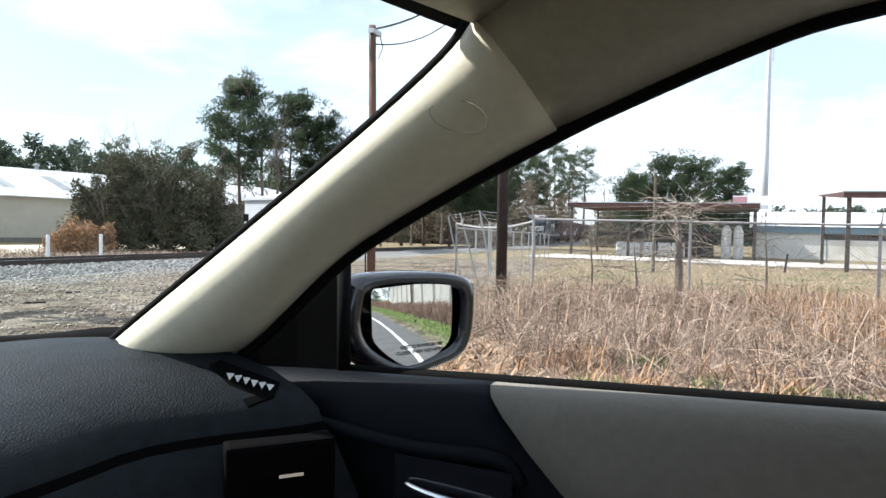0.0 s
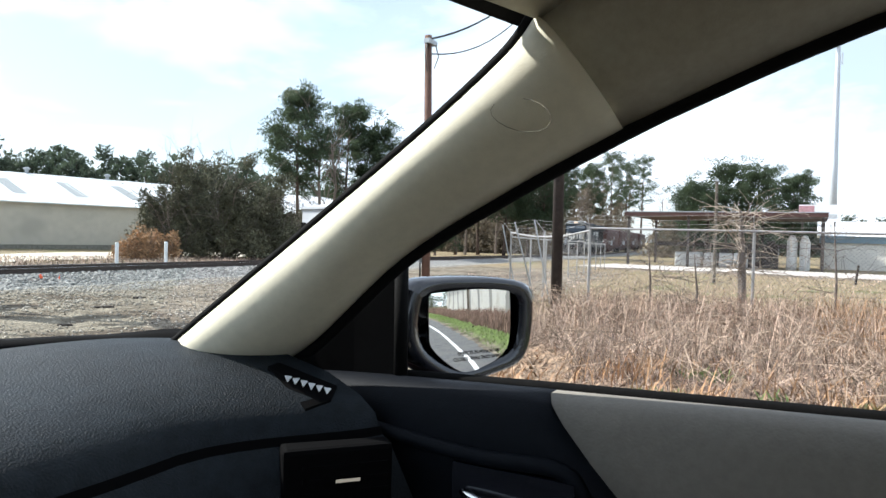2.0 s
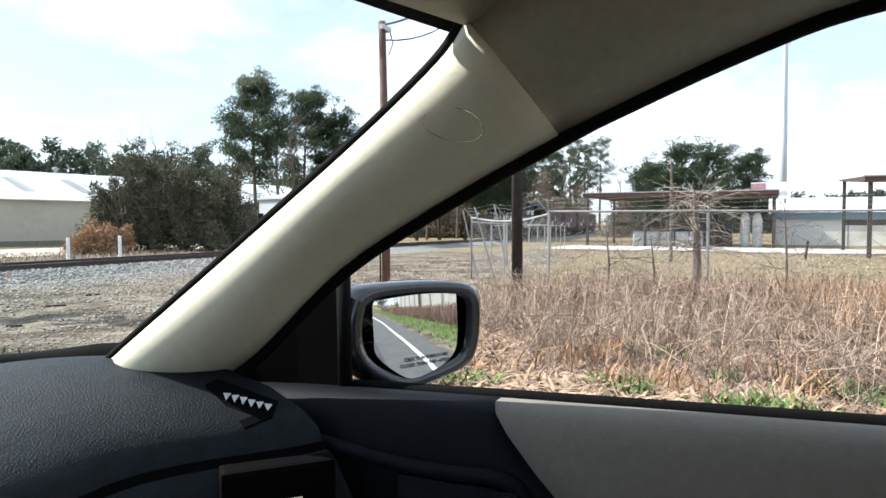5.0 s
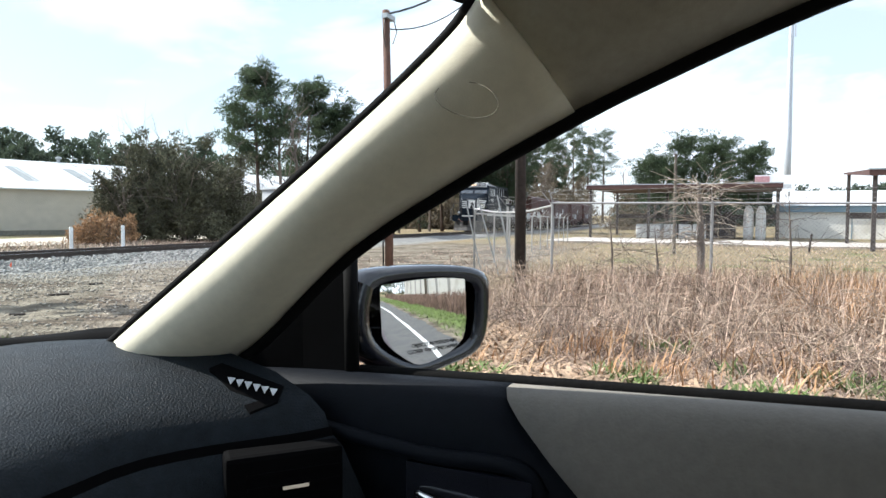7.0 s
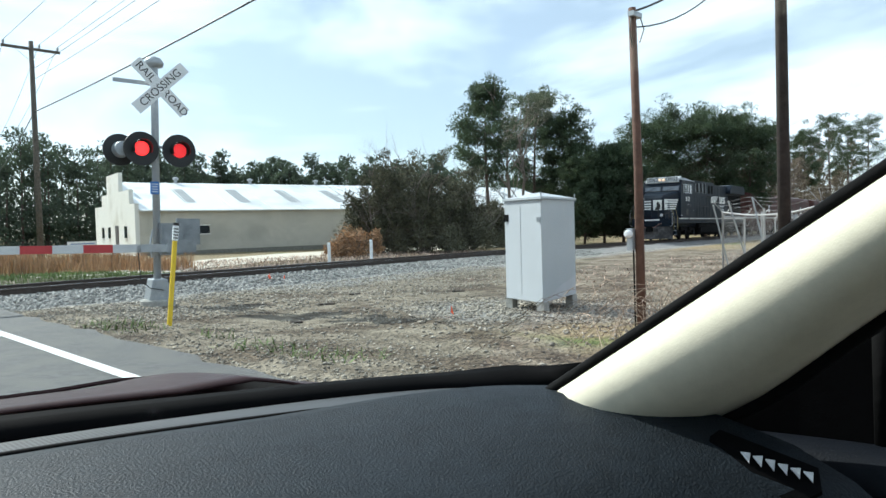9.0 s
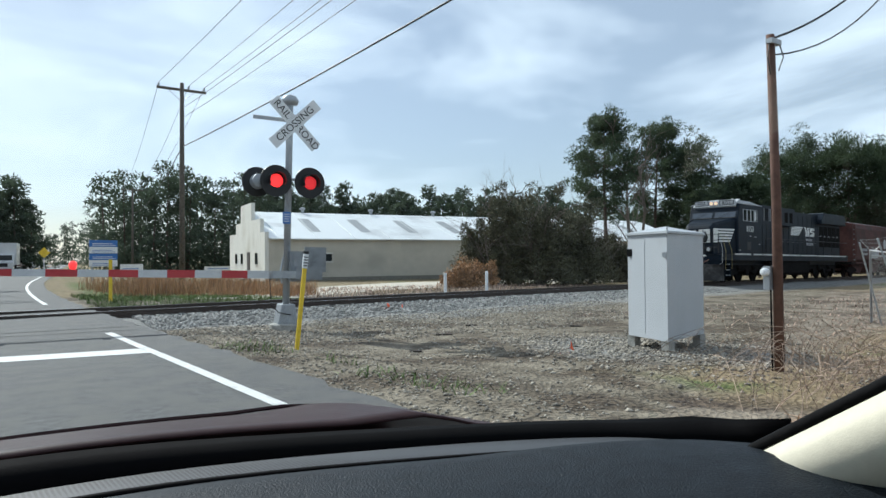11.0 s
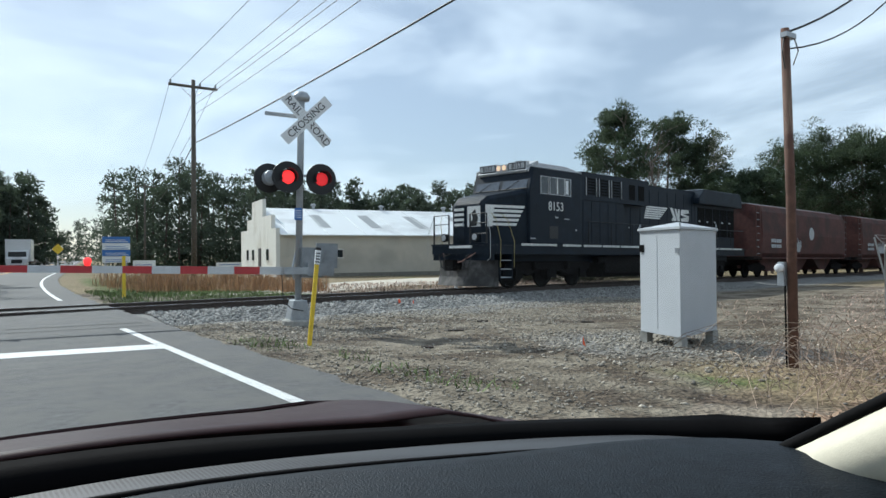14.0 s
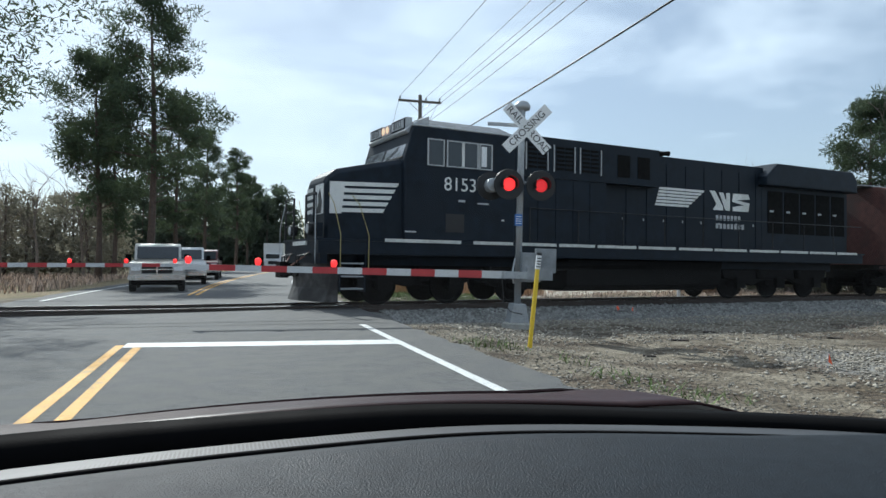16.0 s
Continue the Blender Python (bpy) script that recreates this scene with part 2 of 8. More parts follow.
CAR_RUBBER = material("black_rubber_seal", (0.004, 0.004, 0.004), 0.8, vary=0.2, spec=0.08)
CAR_PAINT = material("dark_maroon_paint", (0.036, 0.016, 0.016), 0.42, vary=0.2, scale=30, bump=0, spec=0.16)
CAR_GLOSS = material("gloss_black_housing", (0.012, 0.013, 0.017), 0.18, vary=0.1, bump=0, coat=0.6)
CHROME = material("chrome", (0.8, 0.8, 0.8), 0.12, metal=1.0, vary=0.03, bump=0)
MIRROR = material("mirror_glass", (0.86, 0.88, 0.88), 0.0, metal=1.0, vary=0.0, bump=0)
MIRROR.node_tree.nodes["Principled BSDF"].inputs["Roughness"].default_value = 0.0
for lk in list(MIRROR.node_tree.nodes["Principled BSDF"].inputs["Roughness"].links):
    MIRROR.node_tree.links.remove(lk)
WINDSCREEN = pane("windscreen_glass", (0.97, 1.0, 0.99), 0.97)
TYRE = material("tyre_rubber", (0.015, 0.015, 0.015), 0.85, vary=0.2)
TRUCK_WHITE = material("white_vehicle_paint", (0.62, 0.62, 0.62), 0.3, vary=0.05, bump=0, coat=0.5)
TRUCK_GREY = material("pewter_vehicle_paint", (0.42, 0.41, 0.38), 0.3, metal=0.4, vary=0.05, bump=0, coat=0.5)
TRUCK_DARK = material("maroon_vehicle_paint", (0.10, 0.02, 0.025), 0.3, vary=0.05, bump=0, coat=0.5)
WIRE = material("cable_black", (0.02, 0.02, 0.02), 0.6, vary=0.1, bump=0)
SILL = material("loco_sill_stripe", (0.58, 0.58, 0.55), 0.6, vary=0.2, scale=6)


# ---- mesh helpers ----
def finish(name, bm, mat, smooth=False, bevel=0.0):
    if bevel:
        bmesh.ops.bevel(bm, geom=[e for e in bm.edges if e.calc_face_angle(0) > 0.5], offset=bevel, segments=2, profile=0.6, affect="EDGES", clamp_overlap=True)
    me = bpy.data.meshes.new(name)
    bm.normal_update()
    bm.to_mesh(me)
    bm.free()
    mats = mat if isinstance(mat, (list, tuple)) else [mat]
    for m in mats:
        me.materials.append(m)
    if smooth:
        me.polygons.foreach_set("use_smooth", [True] * len(me.polygons))
        me.update()
    return me


def thing(name, bm, mat, label, category, at=None, group="", kind="", smooth=False, bevel=0.0):
    ob = new(name, finish(name, bm, mat, smooth, bevel))
    if at is not None:
        ob.matrix_world = at
    return tagged(ob, label, category, group, kind)


def base(name, at, label, category, group=""):
    ob = new(name)
    ob.empty_display_size = 0.1
    ob.matrix_world = at
    return tagged(ob, label, category, group)


def part(name, bm, mat, parent, label="", smooth=False, bevel=0.0, kind=""):
    ob = new(name, finish(name, bm, mat, smooth, bevel))
    ob.parent = parent
    return tagged(ob, label, kind=kind)


def part_mesh(name, me, parent, m=None, label=""):
    ob = new(name, me)
    ob.parent = parent
    if m is not None:
        ob.matrix_basis = m
    return tagged(ob, label)


def box(x0, x1, y0, y1, z0, z1, bm=None):
    bm = bm or bmesh.new()
    v = [bm.verts.new((x, y, z)) for z in (z0, z1) for x, y in ((x0, y0), (x1, y0), (x1, y1), (x0, y1))]
    for q in ((3, 2, 1, 0), (4, 5, 6, 7), (0, 1, 5, 4), (1, 2, 6, 5), (2, 3, 7, 6), (3, 0, 4, 7)):
        bm.faces.new([v[i] for i in q])
    return bm


def prism(points, d0, d1, axis="y", bm=None):
    """An outline in the plane across the axis, drawn out from d0 to d1. For y the points are (x, z), for x (y, z), for z (x, y)."""
    bm = bm or bmesh.new()
    put = {"y": lambda a, b, d: (a, d, b), "x": lambda a, b, d: (d, a, b), "z": lambda a, b, d: (a, b, d)}[axis]
    a = [bm.verts.new(put(*p, d0)) for p in points]
    b = [bm.verts.new(put(*p, d1)) for p in points]
    n = len(points)
    fs = [bm.faces.new(a), bm.faces.new(list(reversed(b)))]
    for i in range(n):
        fs.append(bm.faces.new((a[i], b[i], b[(i + 1) % n], a[(i + 1) % n])))
    bmesh.ops.recalc_face_normals(bm, faces=fs)
    return bm


def tube(path, radii, sides=8, bm=None, cap=True):
    """A round bar along a line of points."""
    bm = bm or bmesh.new()
    pts = [Vector(p) for p in path]
    if not isinstance(radii, (list, tuple)):
        radii = [radii] * len(pts)
    rings = []
    ref = Vector((0, 0, 1))
    for i, p in enumerate(pts):
        d = (pts[min(i + 1, len(pts) - 1)] - pts[max(i - 1, 0)]).normalized()
        r = ref if abs(d.dot(ref)) < 0.92 else Vector((1, 0, 0))
        u = d.cross(r).normalized()
        v = d.cross(u)
        rings.append([bm.verts.new(p + (u * math.cos(2 * math.pi * k / sides) + v * math.sin(2 * math.pi * k / sides)) * radii[i]) for k in range(sides)])
    for a, b in zip(rings, rings[1:]):
        for k in range(sides):
            bm.faces.new((a[k], a[(k + 1) % sides], b[(k + 1) % sides], b[k]))
    if cap:
        bm.faces.new(list(reversed(rings[0])))
        bm.faces.new(rings[-1])
    return bm


def lathe(profile, axis="z", segments=24, bm=None, at=(0, 0, 0)):
    """A turned shape: (radius, distance along the axis)."""
    bm = bm or bmesh.new()
    put = {"z": lambda c, s, d: (c, s, d), "y": lambda c, s, d: (c, d, s), "x": lambda c, s, d: (d, c, s)}[axis]
    rings = [[bm.verts.new(Vector(put(r * math.cos(2 * math.pi * k / segments), r * math.sin(2 * math.pi * k / segments), d)) + Vector(at)) for k in range(segments)] for r, d in profile]
    fs = []
    for a, b in zip(rings, rings[1:]):
        for k in range(segments):
            fs.append(bm.faces.new((a[k], a[(k + 1) % segments], b[(k + 1) % segments], b[k])))
    fs.append(bm.faces.new(list(reversed(rings[0]))))
    fs.append(bm.faces.new(rings[-1]))
    bmesh.ops.recalc_face_normals(bm, faces=fs)
    return bm


def grid_mesh(name, xs, ys, height, mat, smooth=True):
    """A sheet over xs by ys."""
    nx, ny = len(xs), len(ys)
    verts = [(x, y, height(x, y)) for y in ys for x in xs]
    faces = [(j * nx + i, j * nx + i + 1, (j + 1) * nx + i + 1, (j + 1) * nx + i) for j in range(ny - 1) for i in range(nx - 1)]
    me = bpy.data.meshes.new(name)
    me.from_pydata(verts, [], faces)
    me.materials.append(mat)
    if smooth:
        me.polygons.foreach_set("use_smooth", [True] * len(me.polygons))
    me.update()
    return me


def from_lists(name, verts, faces, mat):
    me = bpy.data.meshes.new(name)
    me.from_pydata(verts, [], faces)
    for m in (mat if isinstance(mat, (list, tuple)) else [mat]):
        me.materials.append(m)
    me.update()
    return me


def words(text, size, mat, parent, m, name="lettering", depth=0.002, shear=0.0, label=""):
    """Raised letters as a mesh, centred on their place."""
    cu = bpy.data.curves.new(name, "FONT")
    cu.body, cu.size, cu.extrude, cu.align_x, cu.align_y, cu.shear = text, size, depth, "CENTER", "CENTER", shear
    tmp = new(name, cu)
    bpy.context.view_layer.update()
    me = bpy.data.meshes.new_from_object(tmp.evaluated_get(bpy.context.evaluated_depsgraph_get()))
    bpy.data.objects.remove(tmp)
    me.materials.clear()
    me.materials.append(mat)
    ob = new(name, me)
    ob.parent = parent
    ob.matrix_basis = m
    return tagged(ob, label)


def smooth01(a, b, x):
    t = min(1.0, max(0.0, (x - a) / (b - a)))
    return t * t * (3 - 2 * t)


# ---- plan: the track, the road and the lie of the land ----
def track_y(x):
    if x > 36.5:
        return 23.109 + 0.12 * (x - 36.5)
    if x < -6.0:
        return 16.532 - 0.0084 * (x + 6.0)
    if x < 0.0:
        return 17.13 + 0.2076 * x + 0.018 * x * x
    return 17.13 + 0.2076 * x - 0.0012 * x * x


def track_slope(x):
    if x > 36.5:
        return 0.12
    if x < -6.0:
        return -0.0084
    if x < 0.0:
        return 0.2076 + 0.036 * x
    return 0.2076 - 0.0024 * x


def rail_z(x):
    return 0.0755 - 0.0102 * min(115.0, max(-4.0, x))


def bend(y):
    """How far the road has swung to the right."""
    if y < 14.0:
        return 0.0
    if y < 50.0:
        return 0.0019 * (y - 14.0) ** 2
    return 2.46 + 0.137 * (y - 50.0)


def off_track(x, y):
    return (y - track_y(x)) / math.hypot(1.0, track_slope(x))


def ground_z(x, y):
    """Height of the bare ground."""
    side = x - bend(y)
    east = -0.16 * smooth01(3.2, 6.0, side) - 0.2 * smooth01(6.5, 12.0, side) - 0.008 * min(110.0, max(0.0, side - 12.0))
    west = -0.15 * smooth01(-6.0, -9.0, side)
    z = east + west - 0.02
    toe = rail_z(x) - 0.34
    d = abs(off_track(x, y))
    near = 1.0 - smooth01(2.4, 6.0, d)
    z = z + (min(toe, 0.0) - z) * near * smooth01(2.6, 5.0, abs(side + 1.5) - 2.2 + 2.0)
    if -6.2 < side < 3.4:
        z = min(z, -0.03)
    z += 0.035 * noise.noise((x * 0.55, y * 0.55, 0.0)) * smooth01(2.9, 3.6, abs(side + 1.5) - 1.0)
    return z


def axis(fine0, fine1, step, far):
    a = list(np.arange(fine0, fine1, step))
    s, p = step, a[0]
    low, high = [], []
    while p > -far:
        s *= 1.22
        p -= s
        low.append(p)
    s, p = step, a[-1]
    while p < far:
        s *= 1.22
        p += s
        high.append(p)
    return list(reversed(low)) + a + high


def zone_ground(name):
    """Bare sandy soil, dry grass and gravel, mixed by the two masks that the sheet carries."""
    m = bpy.data.materials.new(name)
    m.use_nodes = True
    n, l = m.node_tree.nodes, m.node_tree.links
    b = n["Principled BSDF"]
    b.inputs["Roughness"].default_value = 0.95
    b.inputs["Specular IOR Level"].default_value = 0.2
    co = n.new("ShaderNodeTexCoord")

    def noisy(scale, detail=8.0, rough=0.6):
        t = n.new("ShaderNodeTexNoise")
        t.inputs["Scale"].default_value, t.inputs["Detail"].default_value, t.inputs["Roughness"].default_value = scale, detail, rough
        l.new(co.outputs["Object"], t.inputs["Vector"])
        return t.outputs["Fac"]

    def ramp(src, p0, c0, p1, c1):
        r = n.new("ShaderNodeValToRGB")
        r.color_ramp.elements[0].position, r.color_ramp.elements[0].color = p0, (*c0, 1)
        r.color_ramp.elements[1].position, r.color_ramp.elements[1].color = p1, (*c1, 1)
        l.new(src, r.inputs["Fac"])
        return r.outputs["Color"]

    def mix(fac, a, c):
        k = n.new("ShaderNodeMix")
        k.data_type = "RGBA"
        l.new(fac, k.inputs["Factor"])
        l.new(a, k.inputs["A"])
        l.new(c, k.inputs["B"])
        return k.outputs["Result"]

    def mask(attr, src, width=0.25):
        a = n.new("ShaderNodeAttribute")
        a.attribute_name = attr
        k = n.new("ShaderNodeMath")
        k.operation = "ADD"
        l.new(a.outputs["Fac"], k.inputs[0])
        l.new(src, k.inputs[1])
        r = n.new("ShaderNodeMapRange")
        r.inputs["From Min"].default_value, r.inputs["From Max"].default_value = 1.0 - width, 1.0 + width
        l.new(k.outputs[0], r.inputs["Value"])
        return r.outputs["Result"]

    soil = ramp(noisy(3.0), 0.35, (0.13, 0.108, 0.08), 0.66, (0.29, 0.25, 0.19))
    leaf = ramp(noisy(9.0), 0.38, (0.045, 0.035, 0.027), 0.62, (0.155, 0.12, 0.085))
    soil = mix(ramp(noisy(0.8), 0.47, (0, 0, 0), 0.58, (1, 1, 1)), soil, leaf)
    grass = ramp(noisy(5.0), 0.32, (0.16, 0.122, 0.07), 0.68, (0.33, 0.262, 0.158))
    green = ramp(noisy(6.0), 0.35, (0.07, 0.10, 0.03), 0.7, (0.17, 0.19, 0.07))
    grass = mix(ramp(noisy(0.35), 0.55, (0, 0, 0), 0.68, (1, 1, 1)), grass, green)
    voro = n.new("ShaderNodeTexVoronoi")
    voro.inputs["Scale"].default_value = 17.0
    l.new(co.outputs["Object"], voro.inputs["Vector"])
    grey = n.new("ShaderNodeRGBToBW")
    l.new(voro.outputs["Color"], grey.inputs["Color"])
    gravel = ramp(grey.outputs["Val"], 0.15, (0.11, 0.106, 0.098), 0.85, (0.35, 0.34, 0.315))
    colour = mix(mask("grass", noisy(1.2)), soil, grass)
    colour = mix(mask("gravel", noisy(1.6)), colour, gravel)
    lush = mask("verge", noisy(1.0))
    colour = mix(lush, colour, green)
    l.new(colour, b.inputs["Base Color"])
    bp = n.new("ShaderNodeBump")
    bp.inputs["Strength"].default_value, bp.inputs["Distance"].default_value = 0.9, 0.05
    hs = n.new("ShaderNodeMath")
    hs.operation = "ADD"
    l.new(noisy(14.0), hs.inputs[0])
    l.new(voro.outputs["Distance"], hs.inputs[1])
    l.new(hs.outputs[0], bp.inputs["Height"])
    l.new(bp.outputs["Normal"], b.inputs["Normal"])
    return m


GROUND = zone_ground("ground_soil")
g_me = grid_mesh("ground", axis(-16.0, 34.0, 0.4, 2600.0), axis(-12.0, 34.0, 0.4, 2600.0), ground_z, GROUND)
masks = {"grass": [], "gravel": [], "verge": []}
for v in g_me.vertices:
    x, y = v.co.x, v.co.y
    d, side = off_track(x, y), x - bend(y)
    gv = 0.95 * (1 - smooth01(3.4, 6.2, abs(d))) if d < 0 else 0.9 * (1 - smooth01(2.6, 4.0, d))
    masks["gravel"].append(max(gv, 0.66 * (1 - smooth01(1.2, 3.4, math.hypot(x - 9.3, y - 6.6)))))
    yard = smooth01(5.2, 7.0, side) * (1 - smooth01(2.5, 5.5, y - 0.12 * x)) + smooth01(30, 46, x) + smooth01(6, 9, -side - 1.5)
    masks["grass"].append(0.95 * min(1.0, yard + 0.75 * smooth01(5.5, 9.0, d)) * (1 - 0.9 * smooth01(40, 46, x) * (1 - smooth01(58, 62, x)) * (y < 14)))
    masks["verge"].append(0.72 * smooth01(3.4, 4.4, side) * (1 - smooth01(11, 13, side)) * smooth01(5.5, 8, d) * (1 - smooth01(20, 40, d)) + 0.8 * (y < -3) * smooth01(3.4, 3.8, side) * (1 - smooth01(5.2, 6.0, side)))
for key, vals in masks.items():
    g_me.attributes.new(key, "FLOAT", "POINT").data.foreach_set("value", vals)
ground = tagged(new("ground", g_me), "sandy ground with gravel and dry grass", "ground", kind="structure")

# road
ROAD_Y = [-220, -120, -60, -30, -15, -6, 0, 4, 8, 11, 13, 14.5, 15.5, 16.2, 18.0, 18.8, 20, 23, 27, 32, 38, 45, 52, 60, 70, 85, 100, 130, 170, 230, 320, 450, 700]


def strip(name, x0, x1, ys, z, mat, label, category, edge=0.0, steps=1, kind="structure"):
    verts, faces = [], []
    cols = [x0 + (x1 - x0) * i / steps for i in range(steps + 1)]
    for y in ys:
        for i, x in enumerate(cols):
            jit = edge * noise.noise((x * 3.1, y * 1.9, 4.0)) if i in (0, steps) else 0.0
            verts.append((x + bend(y) + jit, y, z))
    n = len(cols)
    for j in range(len(ys) - 1):
        for i in range(steps):
            faces.append((j * n + i, j * n + i + 1, (j + 1) * n + i + 1, (j + 1) * n + i))
    return tagged(new(name, from_lists(name, verts, faces, mat)), label, category, kind=kind)


fine_y = sorted(set(list(np.arange(-14, 60, 0.35)) + ROAD_Y))
road = strip("road", -6.0, 2.95, fine_y, 0.0, ASPHALT, "worn grey asphalt road over a level crossing", "road", edge=0.16, steps=8)


def line_strip(name, x0, x1, y0, y1, mat, label, slope=0.0):
    ys = list(np.arange(y0, y1, 0.6 if y1 - y0 < 60 else 2.0)) + [y1]
    verts, faces = [], []
    for y in ys:
        w = 0.012 * noise.noise((y * 2.3, x0, 7.0))
        verts += [(x0 + bend(y) + w, y, 0.004), (x1 + bend(y) + w, y, 0.004)]
    for j in range(len(ys) - 1):
        faces.append((2 * j, 2 * j + 1, 2 * j + 3, 2 * j + 2))
    return tagged(new(name, from_lists(name, verts, faces, mat)), label, "road marking", kind="structure")


line_strip("edge_line", 2.14, 2.26, -120, 12.2, PAINT_WHITE, "white edge line on the asphalt")
line_strip("edge_line", 2.14, 2.26, 21.5, 300, PAINT_WHITE, "white edge line on the asphalt")
line_strip("edge_line", -5.32, -5.2, 21.5, 300, PAINT_WHITE, "white edge line on the asphalt")
line_strip("edge_line", -5.32, -5.2, -120, 12.5, PAINT_WHITE, "white edge line on the asphalt")
line_strip("centre_line", -1.37, -1.26, -120, 9.9, PAINT_YELLOW, "worn double yellow centre line")
line_strip("centre_line", -1.62, -1.51, -120, 10.0, PAINT_YELLOW, "worn double yellow centre line")
line_strip("centre_line", -1.37, -1.26, 24, 300, PAINT_YELLOW, "worn double yellow centre line")
line_strip("centre_line", -1.62, -1.51, 24, 300, PAINT_YELLOW, "worn double yellow centre line")
for y0, x0, x1 in ((11.35, -2.9, 2.8), (11.75, -0.6, 2.9), (4.2, -2.2, 2.5), (-7.5, -3.0, 2.6)):
    bm = bmesh.new()
    xs = list(np.arange(x0, x1, 0.12))
    edge = [(x, y0 + 0.07 * noise.noise((x * 1.6, y0, 2.0)), 0.007 + 0.004 * noise.noise((x * 3.0, y0, 5.0))) for x in xs]
    lo = [bm.verts.new((x, y - w, 0.0045)) for x, y, w in edge]
    hi = [bm.verts.new((x, y + w, 0.0045)) for x, y, w in edge]
    for k in range(len(xs) - 1):
        bm.faces.new((lo[k], lo[k + 1], hi[k + 1], hi[k]))
    thing("road_crack", bm, ASPHALT_DARK, "dark crack across the asphalt", "crack", kind="structure")
bm = bmesh.new()
bar = [(2.14, 9.12), (2.14, 9.66), (-1.5, 10.24), (-1.5, 9.72)]
bm.faces.new([bm.verts.new((x, y, 0.0045)) for x, y in bar])
thing("stop_line", bm, PAINT_WHITE, "white stop line, worn by tyres", "road marking", kind="structure")

# track: berm, rails, ties
TX = list(np.arange(-60, 3.0, 1.0)) + list(np.arange(3.0, 45, 0.5)) + list(np.arange(45, 190, 2.0))


def along_track(profile, xs, closed=False):
    """Points (offset across, height over the rail head) carried along the track."""
    verts, faces = [], []
    k = len(profile)
    for x in xs:
        s = track_slope(x)
        nx, ny = -s / math.hypot(1, s), 1 / math.hypot(1, s)
        for o, h in profile:
            verts.append((x + nx * o, track_y(x) + ny * o, rail_z(x) + h))
    for j in range(len(xs) - 1):
        for i in range(k if closed else k - 1):
            a, b2 = j * k + i, j * k + (i + 1) % k
            faces.append((a, b2, b2 + k, a + k))
    return verts, faces


def berm(name, xs, mat):
    v, f = along_track([(-3.3, -0.42), (-2.1, -0.25), (-1.5, -0.19), (-0.8, -0.17), (0.8, -0.17), (1.5, -0.19), (2.1, -0.25), (3.3, -0.42)], xs)
    v = [(x, y, z + 0.03 * noise.noise((x * 2.0, y * 2.0, 1.0))) for x, y, z in v]
    return tagged(new(name, from_lists(name, v, f, mat)), "grey crushed-stone ballast bed", "ballast", kind="structure")


berm("ballast_bed", [x for x in TX if x >= 3.0], GRAVEL)
berm("ballast_bed", [x for x in TX if x <= -5.5], GRAVEL)
track = base("railway_track", Matrix(), "single railway track with steel rails on wooden ties", "railway track")
RAIL = [(-0.075, -0.17), (0.075, -0.17), (0.075, -0.155), (0.012, -0.13), (0.012, -0.045), (0.036, -0.035), (0.036, -0.002), (0.028, 0.0), (-0.028, 0.0), (-0.036, -0.002), (-0.036, -0.035), (-0.012, -0.045), (-0.012, -0.13), (-0.075, -0.155)]
for o in (-0.755, 0.755):
    v, f = along_track([(o + a, b2) for a, b2 in RAIL], TX, closed=True)
    rail = new("rail", from_lists("rail", v, f, [STEEL_RAIL, RAIL_TOP]))
    rail.parent = track
    for i, p in enumerate(rail.data.polygons):
        if i % len(RAIL) == 7:
            p.material_index = 1
tie_me = finish("tie", box(-0.115, 0.115, -1.3, 1.3, -0.31, -0.172), TIE)
x = 3.4
while x < 60:
    t_ob = new("tie", tie_me)
    t_ob.parent = track
    t_ob.matrix_basis = pose(x, track_y(x), rail_z(x), 0, 0, math.degrees(math.atan(track_slope(x))) + random.uniform(-1, 1))
    x += 0.53
# crossing: dark flangeways in the road
for o in (-0.86, -0.65, 0.65, 0.86):
    xs = list(np.arange(-5.6, 3.2, 0.4))
    v, f = along_track([(o - 0.04, 0.012 - 0.0), (o + 0.04, 0.012)], xs)
    v = [(a, b2, 0.006) for a, b2, c in v]
    tagged(new("crossing_strip", from_lists("crossing_strip", v, f, ASPHALT_DARK)), "dark flangeway strip in the crossing", "crossing strip", kind="structure")
for y0, w in ((12.6, 0.05), (13.25, 0.07)):
    xs = list(np.arange(-5.4, 2.9, 0.3))
    v = []
    for x in xs:
        yy = y0 - 0.16 * x * 0.3 + 0.05 * noise.noise((x, y0, 0))
        v += [(x, yy, 0.005), (x, yy + w, 0.005)]
    f = [(2 * i, 2 * i + 2, 2 * i + 3, 2 * i + 1) for i in range(len(xs) - 1)]
    tagged(new("road_joint", from_lists("road_joint", v, f, ASPHALT_DARK)), "dark sealed joint across the asphalt", "road joint", kind="structure")


# ---- plants ----
def away(heading, dist):
    """A place by its bearing to the right of the road's line and its distance from the car."""
    a = radians(heading)
    return dist * math.sin(a), -0.2 + dist * math.cos(a)


